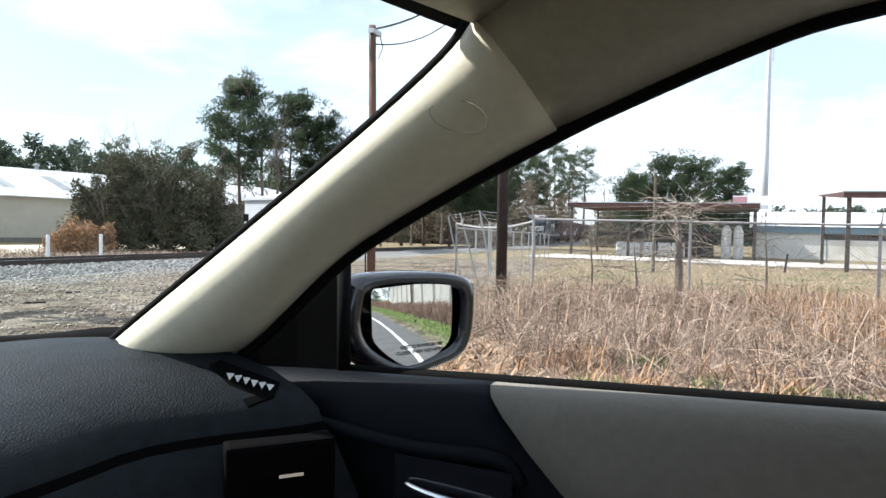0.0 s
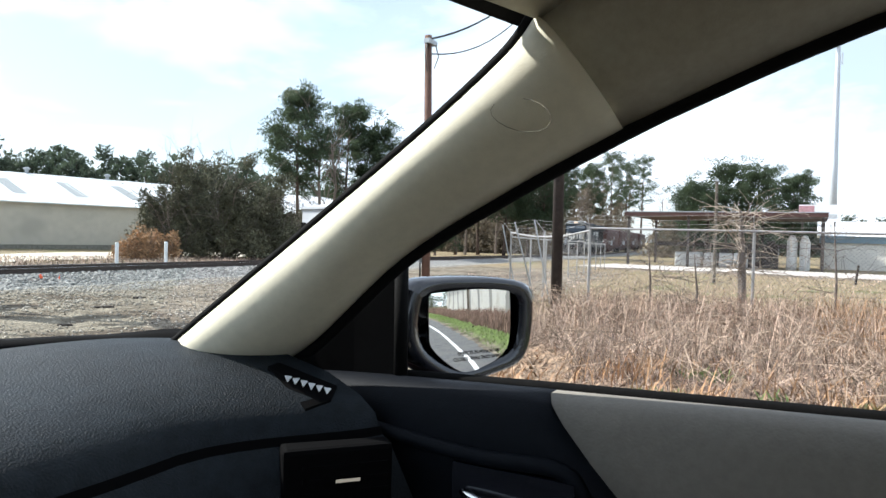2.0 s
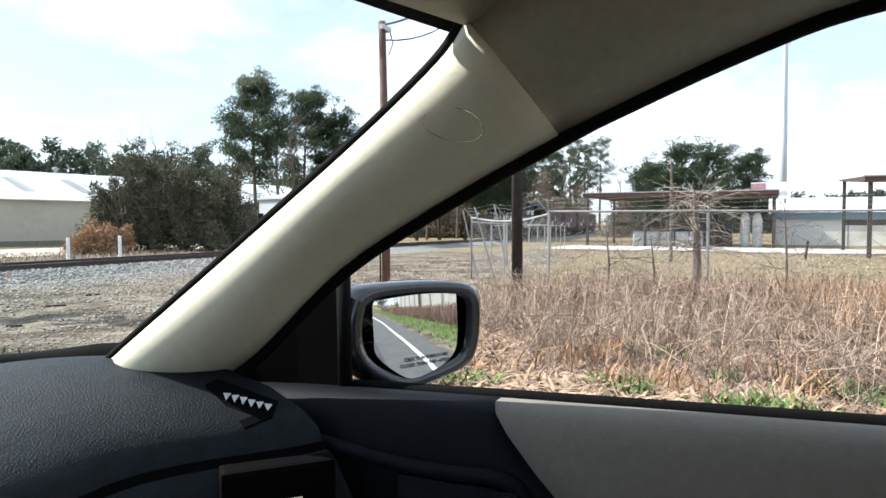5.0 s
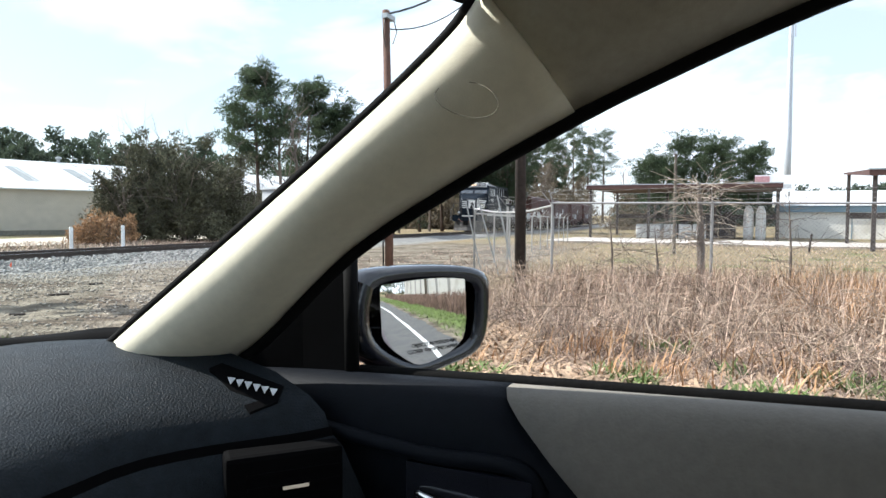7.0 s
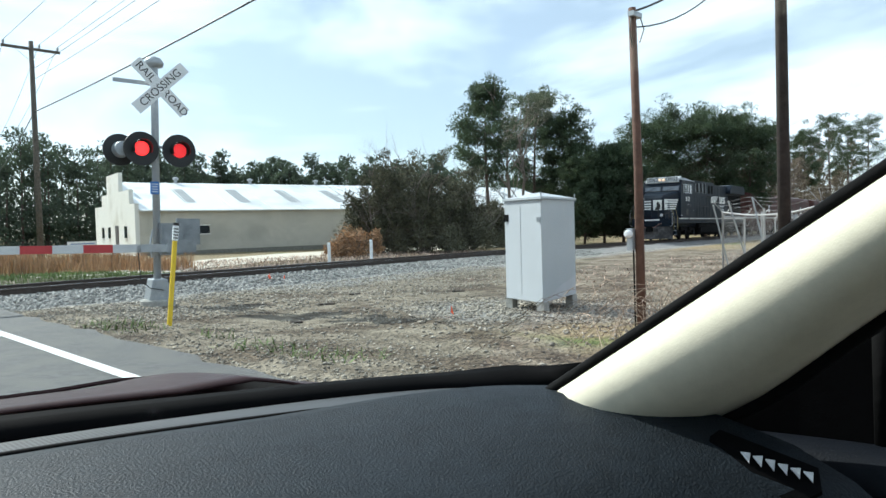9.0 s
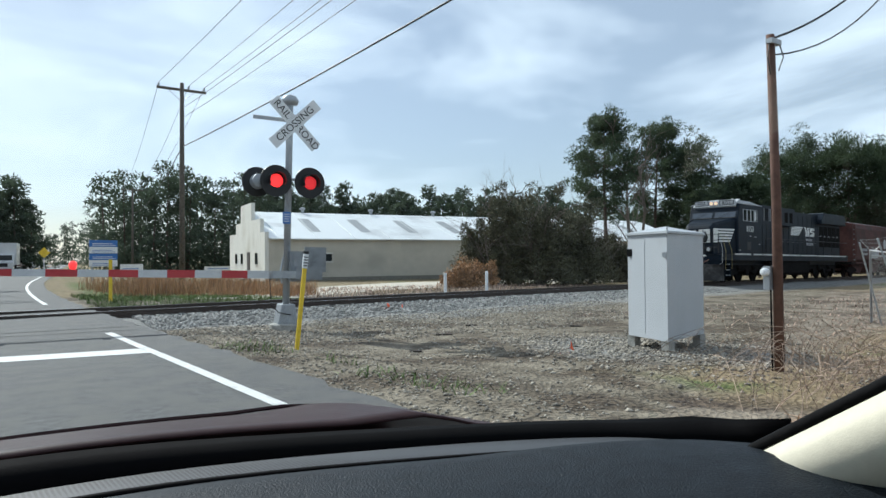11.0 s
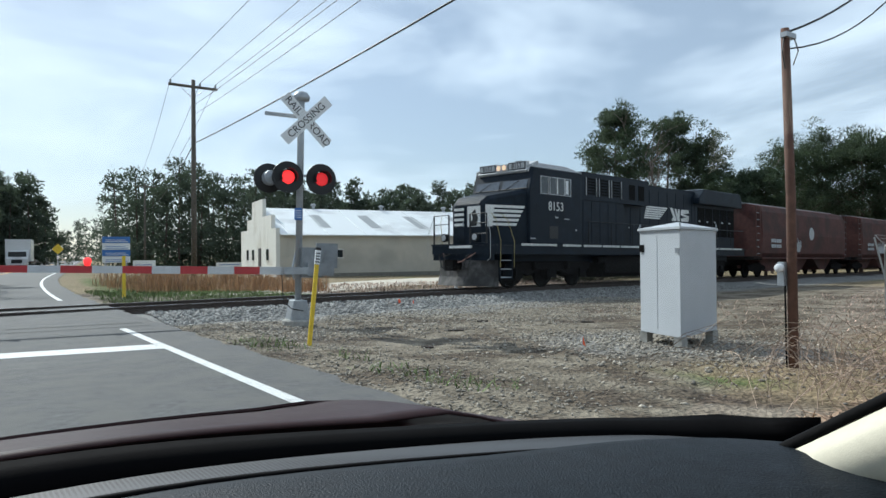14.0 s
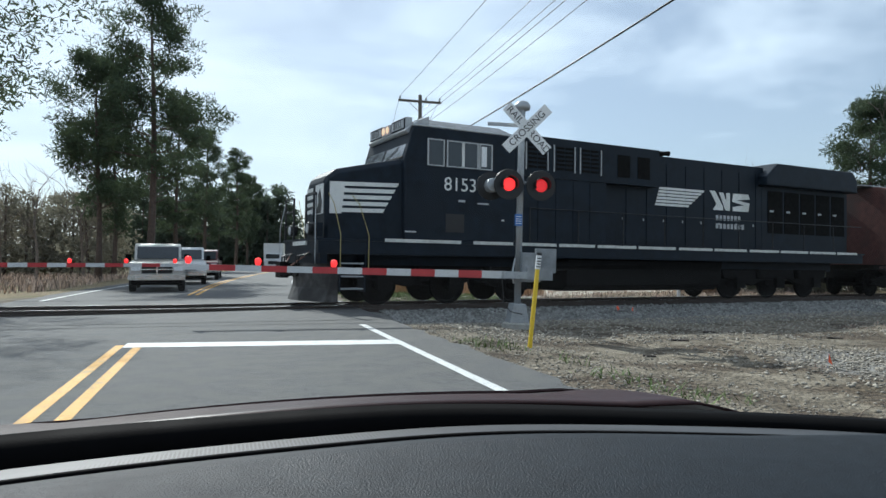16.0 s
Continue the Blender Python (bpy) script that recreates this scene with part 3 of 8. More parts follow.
def tufts(centres, spread, count, size, rng, flat=0.7, droop=0.0, wide=0.35):
    """Many small blades in clumps round the centres: verts and faces."""
    c = np.repeat(np.asarray(centres, float), count, axis=0)
    n = len(c)
    sp = np.repeat(np.broadcast_to(np.asarray(spread, float), (len(centres),)), count)
    d = rng.normal(size=(n, 3))
    d /= np.linalg.norm(d, axis=1)[:, None] + 1e-9
    r = rng.random(n) ** 0.45
    p = c + d * (sp * r)[:, None] * np.array([1, 1, flat])
    a = rng.normal(size=(n, 3)) + d * 0.8
    a[:, 2] += 0.35 - droop
    a /= np.linalg.norm(a, axis=1)[:, None]
    b2 = np.cross(a, rng.normal(size=(n, 3)))
    b2 /= np.linalg.norm(b2, axis=1)[:, None] + 1e-9
    s = size * (0.6 + 0.8 * rng.random(n))[:, None]
    v = np.stack([p - b2 * s * wide, p + b2 * s * wide, p + a * s * 1.3 + b2 * s * wide * 0.6, p + a * s * 1.3 - b2 * s * wide * 0.6], 1).reshape(-1, 3)
    f = np.arange(4 * n).reshape(-1, 4)
    return v, f


def quad_mesh(name, v, f, mat):
    me = bpy.data.meshes.new(name)
    v, f = np.ascontiguousarray(v, np.float32), np.ascontiguousarray(f, np.int32)
    me.vertices.add(len(v))
    me.vertices.foreach_set("co", v.ravel())
    me.loops.add(f.size)
    me.loops.foreach_set("vertex_index", f.ravel())
    me.polygons.add(len(f))
    me.polygons.foreach_set("loop_start", np.arange(0, f.size, f.shape[1], dtype=np.int32))
    me.materials.append(mat)
    me.update(calc_edges=True)
    return me


def limb(bm, rng, p, d, length, r, depth, ends, sides=4, up=0.12, wild=0.5):
    """One branch and, from it, its twigs."""
    pts, rad = [p.copy()], [r]
    q, e = p.copy(), d.copy()
    steps = 3 if depth else 2
    for i in range(steps):
        e = (e + Vector(rng.normal(size=3)) * 0.18 + Vector((0, 0, up))).normalized()
        q = q + e * (length / steps)
        pts.append(q.copy())
        rad.append(max(0.004, r * (1 - 0.75 * (i + 1) / steps)))
    tube(pts, rad, sides, bm, cap=False)
    ends.append(tuple(q))
    if depth:
        for k in range(int(rng.integers(2, 5))):
            at = pts[1 + k % steps]
            s = (e + Vector(rng.normal(size=3)) * wild).normalized()
            limb(bm, rng, at, s, length * rng.uniform(0.45, 0.7), r * 0.5, depth - 1, ends, 3, up, wild)


def pine(at, height, spread, seed, bare=0.45, dense=1.0, mat=None, label="tall pine with a bare lower trunk", group="pines by the crossing", lean=0.0, size=0.23):
    rng = np.random.default_rng(seed)
    x, y = at
    height, spread = height * 0.95, spread * 0.80
    tree = base("pine_tree", pose(x, y, ground_z(x, y) - 0.05), label, "tree", group)
    bm = bmesh.new()
    line = []
    for i in range(9):
        k = i / 8
        line.append(Vector((lean * k * height + 0.12 * math.sin(k * 5 + seed), 0.1 * math.sin(k * 4 + seed * 2), k * height * 0.95)))
    tube(line, [0.014 * height * (1 - 0.85 * i / 8) * (1.25 if i == 0 else 1) for i in range(9)], 8, bm)

    def stem(k):
        i = min(7, int(k * 8))
        return line[i].lerp(line[i + 1], min(1.0, k * 8 - i))

    centres, spreads = [], []
    n = int(38 * dense)
    puff = 0.17 * spread + 0.28
    for i in range(n):
        q = (i + rng.random()) / n
        k = bare + (1 - bare) * q
        a = i * 2.4 + rng.uniform(-0.5, 0.5)
        ln = spread * (0.30 + 0.78 * math.sin(math.pi * (0.14 + 0.80 * q)) ** 0.9) * rng.uniform(0.55, 1.08)
        d = Vector((math.cos(a), math.sin(a), rng.uniform(-0.12, 0.30) + 0.35 * q)).normalized()
        ends = []
        limb(bm, rng, stem(k), d, ln, 0.0040 * height * (1.2 - k), 1, ends, 4, 0.10, 0.5)
        tip = Vector(ends[0])
        for e in ends:
            centres.append((e[0], e[1], e[2] + 0.15 * puff))
            spreads.append(puff * rng.uniform(0.7, 1.15))
        for f in (0.55, 0.8):
            if rng.random() < 0.75 and ln > 1.0:
                c = stem(k).lerp(tip, f)
                centres.append((c.x + 0.3 * puff * rng.normal(), c.y + 0.3 * puff * rng.normal(), c.z + 0.3 * puff))
                spreads.append(puff * rng.uniform(0.55, 0.95))
    for q in (0.90, 0.96, 1.0):
        c = stem(bare + (1 - bare) * q)
        centres.append((c.x, c.y, c.z + 0.2 * puff))
        spreads.append(puff * 1.05)
    for i in range(7):
        a = rng.uniform(0, 6.28)
        k = rng.uniform(min(0.2, bare), bare + 0.05)
        limb(bm, rng, stem(k), Vector((math.cos(a), math.sin(a), 0.1)), spread * rng.uniform(0.2, 0.5), 0.004 * height * 0.6, 0, [], 3)
    part("trunk", bm, BARK, tree, smooth=True)
    v, f = tufts(centres, spreads, 110, size * 0.66, rng, 0.66, wide=0.19)
    ob = new("crown", quad_mesh("crown", v, f, mat or NEEDLES))
    ob.parent = tree
    return tree


def beyond_track(heading, dist):
    """A place on that bearing, taken on past the track where it would stand too near to it."""
    x, y = away(heading, dist)
    while off_track(x, y) < 7.0 and dist < 230:
        dist += 3.0
        x, y = away(heading, dist)
    return (x, y), dist


def bare_tree(at, height, seed, label="leafless tree with fine grey twigs", group="bare trees", spread=0.5, depth=3, mat=None):
    rng = np.random.default_rng(seed)
    x, y = at
    bm = bmesh.new()
    trunk = [Vector((0, 0, -0.05)), Vector((0.1 * rng.normal(), 0.1 * rng.normal(), height * 0.25)), Vector((0.2 * rng.normal(), 0.2 * rng.normal(), height * 0.5)), Vector((0.3 * rng.normal(), 0.3 * rng.normal(), height * 0.8))]
    tree = base("bare_tree", pose(x, y, ground_z(x, y)), label, "tree", group)
    tube(trunk, [0.016 * height, 0.012 * height, 0.009 * height, 0.003 * height], 6, bm)
    part("trunk", bm, mat or BARK_GREY, tree)
    bm = bmesh.new()
    for i in range(11):
        k = rng.uniform(0.25, 0.98)
        o = trunk[min(2, int(k * 3))].lerp(trunk[min(3, int(k * 3) + 1)], k * 3 - int(k * 3))
        a = rng.uniform(0, 6.28)
        limb(bm, rng, o, Vector((math.cos(a) * spread, math.sin(a) * spread, 0.75)).normalized(), height * rng.uniform(0.2, 0.36), 0.005 * height, depth - 1, [], 4, 0.1, 0.55)
    part("crown", bm, mat or BARK_GREY, tree)
    return tree


def shrub(at, w, h, seed, mat, label, count=900, twig=True, name="shrub", size=0.2, group=""):
    rng = np.random.default_rng(seed)
    x, y = at
    sh = base(name, pose(x, y, ground_z(x, y)), label, "shrub", group)
    bm = bmesh.new()
    ends = []
    for i in range(16):
        a = rng.uniform(0, 6.28)
        limb(bm, rng, Vector((0.15 * math.cos(a), 0.15 * math.sin(a), -0.03)), Vector((math.cos(a) * 0.5 * w / h, math.sin(a) * 0.5 * w / h, 1)).normalized(), h * rng.uniform(0.35, 0.62), 0.007 * h, 2 if twig else 1, ends, 4, 0.05, 0.6)
    part("stem", bm, BARK_GREY, sh)
    c, sp = [], []
    for j in range(13):
        a, r = rng.uniform(0, 6.28), 0.42 * w * rng.random() ** 0.6
        top = h * rng.uniform(0.50, 0.98) * (1 - 0.35 * (r / (0.5 * w)) ** 2)
        wide = w * rng.uniform(0.10, 0.19)
        for i in range(9):
            k = (i + rng.random()) / 9
            g = wide * (1.15 - 0.75 * k) * rng.random() ** 0.5
            b = rng.uniform(0, 6.28)
            c.append((r * math.cos(a) + g * math.cos(b), r * math.sin(a) + g * math.sin(b), 0.05 * h + top * 0.92 * k))
            sp.append(wide * rng.uniform(0.5, 0.95) * (1.1 - 0.5 * k) + 0.06)
    v, f = tufts(c, sp, max(4, count // 6), size * 0.5, rng, 0.95, wide=0.26)
    v[:, 2] = np.maximum(v[:, 2], 0.0)
    ob = new("foliage", quad_mesh("foliage", v, f, mat))
    ob.parent = sh
    return sh


def tree_line(name, headings, dist, height, seed, mat, label, step=0.75, depth=18.0, spread=2.1, trunk=True, count=44):
    """A far wood: trunks and crowns as one body of stuff."""
    rng = np.random.default_rng(seed)
    h0, h1 = headings
    n = max(3, int(radians(abs(h1 - h0)) * dist / step))
    cent, spr = [], []
    bm = bmesh.new()
    for i in range(n):
        hd = h0 + (h1 - h0) * (i + rng.random()) / n
        dd = dist + rng.uniform(0, depth)
        x, y = away(hd, dd)
        hh = height * rng.uniform(0.75, 1.1)
        if 50 < hd < 79 and off_track(x, y) < 8.0:
            (x, y), far = beyond_track(hd, dd + 2.0)
            hh *= far / dd
        if abs(off_track(x, y)) < 6.5:
            continue
        z0 = ground_z(x, y)
        if trunk:
            tube([(x, y, z0 - 0.1), (x + 0.2 * rng.normal(), y, z0 + hh * 0.9)], [0.16, 0.05], 5, bm)
        for k in range(count):
            q = rng.random() ** 0.75
            lo = 0.10 if trunk else 0.02
            zz = lo + (0.97 - lo) * q
            r = spread * (0.45 + 0.75 * math.sin(math.pi * min(1.0, 0.25 + 0.75 * q))) * rng.random() ** 0.5
            a = rng.uniform(0, 6.28)
            cent.append((x + r * math.cos(a), y + r * math.sin(a), z0 + hh * zz))
            spr.append(spread * rng.uniform(0.28, 0.50))
        for k in range(20):
            cent.append((x + spread * rng.normal(), y + spread * rng.normal(), z0 + hh * 0.45 * rng.random() ** 1.3))
            spr.append(spread * 0.45)
    v, f = tufts(cent, spr, 26 if dist < 130 and headings[0] < 100 else 14, 0.0029 * min(dist, 150.0), rng, 0.65, wide=0.30)
    me = quad_mesh(name, v, f, mat)
    ob = tagged(new(name, me), label, "trees", kind="stuff")
    if trunk:
        tr = new("trunks", finish("trunks", bm, BARK))
        tr.parent = ob
        tagged(tr, kind="stuff")
    return ob


# woods far off, and the trees behind the track
BROWN_WOOD = let_through(material("brown_winter_wood", (0.17, 0.14, 0.10), 0.9, vary=0.3, scale=0.5, bump=0, per_island=0.4), (0.17, 0.14, 0.10), 0.4)
tree_line("far_wood", (57, 80), 98, 6.5, 23, BROWN_WOOD, "brown brushy wood edge behind the track", trunk=False, spread=2.0, count=30)
tree_line("far_wood", (20, 47), 120, 15.0, 11, NEEDLES_HAZED, "dark green pine wood behind the warehouse")
tree_line("far_wood", (9.5, 22), 92, 13.5, 12, NEEDLES_HAZED, "dark green pine wood by the road")
tree_line("far_wood", (45, 62), 110, 9, 13, NEEDLES_HAZED, "dark green wood behind the track")
tree_line("far_wood", (61, 79), 112, 11.5, 14, BROWN_WOOD, "brown winter wood behind the track", step=1.3, spread=1.7)
tree_line("far_wood", (78, 112), 170, 9, 15, NEEDLES_HAZED, "low green wood beyond the yard")
tree_line("far_wood", (-40, -8), 62, 7, 16, let_through(material("grey_winter_brush", (0.23, 0.21, 0.16), 0.9, vary=0.3, scale=0.5, bump=0, per_island=0.5), (0.22, 0.205, 0.15), 0.45), "grey leafless woodland edge", step=0.5, spread=1.6)
tree_line("far_wood", (-9, 5.2), 125, 14.5, 17, NEEDLES_HAZED, "dark wood along the road")
tree_line("far_wood", (-60, -38), 60, 10, 18, NEEDLES_HAZED, "pine wood across the road")
tree_line("far_wood", (115, 240), 120, 11, 19, NEEDLES_HAZED, "dark wood behind the car", step=4)

tree_line("far_wood", (3, 13), 330, 17.0, 20, NEEDLES_HAZED, "hazy wood at the end of the road", step=2.5)
pine(away(49.6, 58), 14.2, 3.0, 21, bare=0.42, dense=1.1)
pine(away(53.6, 62), 13.9, 3.2, 22, bare=0.35, dense=1.0)
pine(away(56.2, 61), 11.2, 3.0, 23, bare=0.35)
bare_tree(away(51.4, 58), 12.5, 24)
bare_tree(away(52.4, 60), 12.0, 25)
for k, (hd, dd, hh, sp) in enumerate(((57.5, 58, 7.2, 2.4), (59.0, 60, 8.2, 2.6), (60.6, 60, 8.4, 2.6))):
    pine(away(hd, dd), hh, sp, 30 + k, bare=0.06, dense=1.2, label="dark bushy young pine", group="young pines")
for k, (hd, dd, hh, sp) in enumerate(((62.6, 76, 12.6, 4.4), (64.6, 80, 13.8, 4.8), (66.8, 78, 13.4, 4.8), (68.6, 82, 13.4, 4.6), (70.0, 78, 11.8, 4.0))):
    pine(away(hd, dd), hh, sp, 40 + k, bare=0.30, dense=1.25, group="pines behind the train")
for k, (hd, dd, hh) in enumerate(((71.5, 92, 13.5), (73.6, 96, 12.6), (75.2, 92, 13.4), (76.4, 95, 12.2), (77.6, 93, 12.8))):
    place, far = beyond_track(hd, dd)
    pine(place, hh * far / dd, 2.6 * far / dd, 50 + k, bare=0.45, dense=0.8, group="slim pines behind the train", size=0.30)
for k, (hd, dd, hh) in enumerate(((61.0, 66, 9.5), (63.5, 70, 10.5), (66.0, 72, 10), (69.0, 74, 10.5), (71.0, 84, 11.5), (72.6, 88, 11), (74.5, 90, 11), (79.2, 100, 9.0))):
    place, far = beyond_track(hd, dd)
    bare_tree(place, hh * far / dd, 60 + k, group="bare trees behind the train", mat=BARK_GREY)
for k, (hd, dd, hh, sp) in enumerate(((81.8, 88, 8.8, 4.8), (84.0, 92, 11.4, 5.2), (86.3, 90, 11.0, 5.2), (88.6, 94, 10.6, 3.8))):
    pine(away(hd, dd), hh * 1.04, sp * 0.80, 70 + k, bare=0.38, dense=1.0, group="pines behind the yard", label="broad pine with a rounded crown")
# evergreen thicket across the track
for k, (hd, dd, w, h) in enumerate(((40.6, 43, 4.2, 4.6), (42.4, 45, 4.6, 6.0), (44.2, 42, 5.0, 5.6), (46.2, 44, 4.4, 5.2), (48.2, 47, 4.0, 4.4), (50.5, 52, 4.0, 3.4))):
    shrub(away(hd, dd), w * 1.12, h * 1.34, 80 + k, SHRUB, "dense dark evergreen bush", 1100, group="thicket across the track")
bare_tree(away(40.4, 44), 6.6, 88, depth=3)
bare_tree(away(41.6, 45), 7.0, 89, depth=3)
shrub(away(38.0, 39), 2.2, 2.0, 90, STRAW_RUST, "rust-brown dry bush by the thicket", 120)
shrub(away(37.2, 38.5), 1.7, 1.3, 92, STRAW_RUST, "rust-brown dry bush by the thicket", 90)
shrub(away(39.4, 40), 1.8, 2.0, 91, STRAW_RUST, "rust-brown dry bush by the thicket", 110)
# left of the road
pine((-4.6, 45.0), 19.5, 3.9, 100, bare=0.34, dense=1.05, group="pines beside the road", size=0.24)
pine((-7.9, 47.0), 15.0, 3.6, 101, bare=0.32, dense=1.1, group="pines beside the road")
pine((-9.9, 25.0), 15.5, 5.6, 102, bare=0.42, dense=0.85, group="pines beside the road", size=0.22)
for k, (x, y, hh) in enumerate(((-4.2, 62, 16), (-2.4, 80, 17), (1.2, 104, 18.5), (-8.5, 58, 14), (3.0, 118, 17), (5.0, 132, 17), (6.6, 146, 16))):
    pine((x, y), hh, 2.6, 110 + k, bare=0.26, dense=0.9, group="pines along the far road")
for k, (x, y, hh) in enumerate(((-11, 46, 7), (-14, 50, 6.5), (-17, 48, 7), (-9.5, 52, 8), (-20, 52, 6.5), (24, 150, 9))):
    bare_tree((x, y), hh, 130 + k, group="bare trees by the road")


# ---- ground cover ----
def blades(name, n, region, height, mat, label, seed, lean=0.6, width=0.006, keep=None, category="dry grass", curl=0.5):
    rng = np.random.default_rng(seed)
    x = rng.uniform(region[0], region[1], n)
    y = rng.uniform(region[2], region[3], n)
    if keep:
        ok = np.array([keep(a, b2) > rng.random() for a, b2 in zip(x, y)])
        x, y = x[ok], y[ok]
    n = len(x)
    z = np.array([ground_z(a, b2) for a, b2 in zip(x, y)]) - 0.01
    clump = np.array([0.55 + 0.75 * (0.5 + 0.5 * noise.noise((a * 0.7, b2 * 0.7, seed))) for a, b2 in zip(x, y)])
    h = height * clump * (0.35 + 0.75 * rng.random(n))
    ang = rng.uniform(0, 2 * np.pi, n)
    ln = lean * (0.3 + rng.random(n))
    d = np.stack([np.cos(ang), np.sin(ang)], 1)
    s = np.stack([-np.sin(ang), np.cos(ang)], 1)
    p0 = np.stack([x, y, z], 1)
    w = width * (0.6 + 0.8 * rng.random(n))[:, None]
    out = []
    for k, (f, wz) in enumerate(((0, 1.0), (0.5, 0.85), (1.0, 0.35))):
        o = h * ln * f ** 1.5
        zz = h * (f - curl * 0.5 * ln * f * f)
        c = p0 + np.concatenate([d * o[:, None], np.maximum(zz, 0.01)[:, None]], 1)
        sx = np.concatenate([s * w * wz, np.zeros((n, 1))], 1)
        out += [c - sx, c + sx]
    v = np.stack(out, 1).reshape(-1, 3)
    b0 = np.arange(n)[:, None] * 6
    f = np.concatenate([b0 + np.array([[0, 1, 3, 2]]), b0 + np.array([[2, 3, 5, 4]])], 0)
    return tagged(new(name, quad_mesh(name, v, f, mat)), label, category, kind="stuff")


def brush_keep(x, y):
    edge = 5.3 + 0.25 * math.sin(y * 1.7)
    if x < edge or off_track(x, y) > -7.5 or y > 3.2 + 0.16 * (x - 8) - 1.5 * (1 - smooth01(7, 9, x)):
        return 0.0
    return 1.0 if x < 15 else 0.5


def mound(x, y):
    """Where the vines heap up."""
    return 0.5 + 0.5 * noise.noise((x * 0.55, y * 0.55, 21.0))


blades("dry_vines", 62000, (5.2, 13.2, -9, 5.6), 0.27, STRAW, "tangled mat of straw-coloured dry vines", 201, lean=2.4, keep=brush_keep, width=0.0027, curl=0.8)
blades("heaped_vines", 19000, (7.0, 12.5, -9, 4.0), 0.50, STRAW, "heaps of pale dry vines", 215, lean=1.6, keep=lambda x, y: brush_keep(x, y) * (1.0 if mound(x, y) > 0.52 else 0.0), width=0.0026, curl=0.8)
# Extra dark brown blades give the tangle its shaded gaps by colour.
blades("dark_vines", 34000, (6.0, 12.5, -9, 4.5), 0.34, VINE_DARK, "dark brown dead vines, standing in for shaded gaps in the tangle", 216, lean=1.8, keep=lambda x, y: brush_keep(x, y) * (1.0 if mound(x + 3, y) > 0.46 else 0.15), width=0.0035, curl=0.8)
VINE_MID = material("brown_dry_vines", (0.25, 0.165, 0.12), 0.9, vary=0.4, scale=1.5, bump=0, per_island=0.7)
blades("vine_thicket", 17000, (10.2, 13.8, -3.6, 3.4), 0.95, VINE_MID, "waist-high tangle of brown vines along the fence", 217, lean=1.0, keep=lambda x, y: brush_keep(x, y) * (0.25 + 0.75 * smooth01(0.35, 0.6, mound(x * 1.3, y * 1.3 + 5))), width=0.0035, curl=0.9)
blades("dry_stalks", 5500, (7.2, 13.5, -9, 3.0), 0.85, STRAW, "tall thin dry weed stalks", 202, lean=0.45, keep=brush_keep, width=0.0035, curl=0.3)
blades("rusty_grass", 12000, (9.0, 14.0, -9.5, -0.6), 0.72, STRAW_RUST, "rust-coloured dry grass", 203, lean=0.4, keep=lambda x, y: 0.25 + 0.9 * (1 - smooth01(-2.5, 0.5, y)), width=0.005, curl=0.3)
blades("dead_litter", 24000, (4.7, 8.2, -6, 2.6), 0.14, LITTER, "flattened dead leaves and stems", 204, lean=2.6, width=0.016, curl=0.8)
blades("green_weeds", 16000, (4.7, 7.6, -6, 1.8), 0.17, WEED, "low green weeds", 205, lean=1.0, width=0.011, keep=lambda x, y: 1.0 if noise.noise((x * 1.3, y * 1.3, 3.0)) > 0.20 - 0.16 * (1 - smooth01(-2.0, 0.0, y)) else 0.0)
blades("straw_tufts", 5200, (5.0, 7.5, -5, 2.4), 0.34, STRAW_RUST, "reddish straw tufts", 214, lean=0.8, width=0.006, keep=lambda x, y: 1.0 if noise.noise((x * 1.7, y * 1.7, 13.0)) > 0.22 else 0.04, curl=0.6)
blades("yard_grass", 14000, (14, 46, -12, 13), 0.10, STRAW, "short dry yard grass", 206, lean=0.9, width=0.012)
blades("shoulder_weeds", 2600, (2.9, 5.4, 4.5, 9.5), 0.13, WEED, "sparse green weeds on the road shoulder", 207, lean=1.0, width=0.006, keep=lambda x, y: 1.0 if abs(x - 3.3 - 0.12 * (9.5 - y)) < 0.28 and noise.noise((x * 1.1, y * 1.1, 8.0)) > -0.05 else 0.0)
blades("field_grass", 15000, (3.6, 13.5, 26.5, 36), 0.85, STRAW_RUST, "tall rust-coloured field grass beyond the track", 208, lean=0.35, width=0.012, keep=lambda x, y: smooth01(3.9, 6.5, x - bend(y)) * smooth01(26.5, 28, y) * (0.2 + 0.8 * smooth01(-0.15, 0.25, noise.noise((x * 0.6, y * 0.6, 9.0)))))
blades("verge_grass", 7000, (3.2, 11, 21.5, 27), 0.16, WEED, "green verge grass", 209, lean=0.6, width=0.012, keep=lambda x, y: smooth01(3.2, 3.6, x - bend(y)))
blades("hedge_brush", 16000, (5.4, 8.5, -60, -6), 0.9, VINE_DARK, "brown roadside brush", 210, lean=0.4, width=0.014, curl=0.3)
blades("roadside_grass", 9000, (3.2, 5.6, -40, -3), 0.12, WEED, "green roadside grass", 211, lean=0.8, width=0.012)
blades("far_field_grass", 9000, (-26, -7, 30, 58), 0.5, STRAW, "dry grass across the road", 212, lean=0.5, width=0.02)
blades("thicket_grass", 8000, (12, 32, 22, 34), 0.22, STRAW, "dry grass beyond the track", 213, lean=0.8, width=0.015, keep=lambda x, y: 1.0 if off_track(x, y) > 3.2 else 0.0)


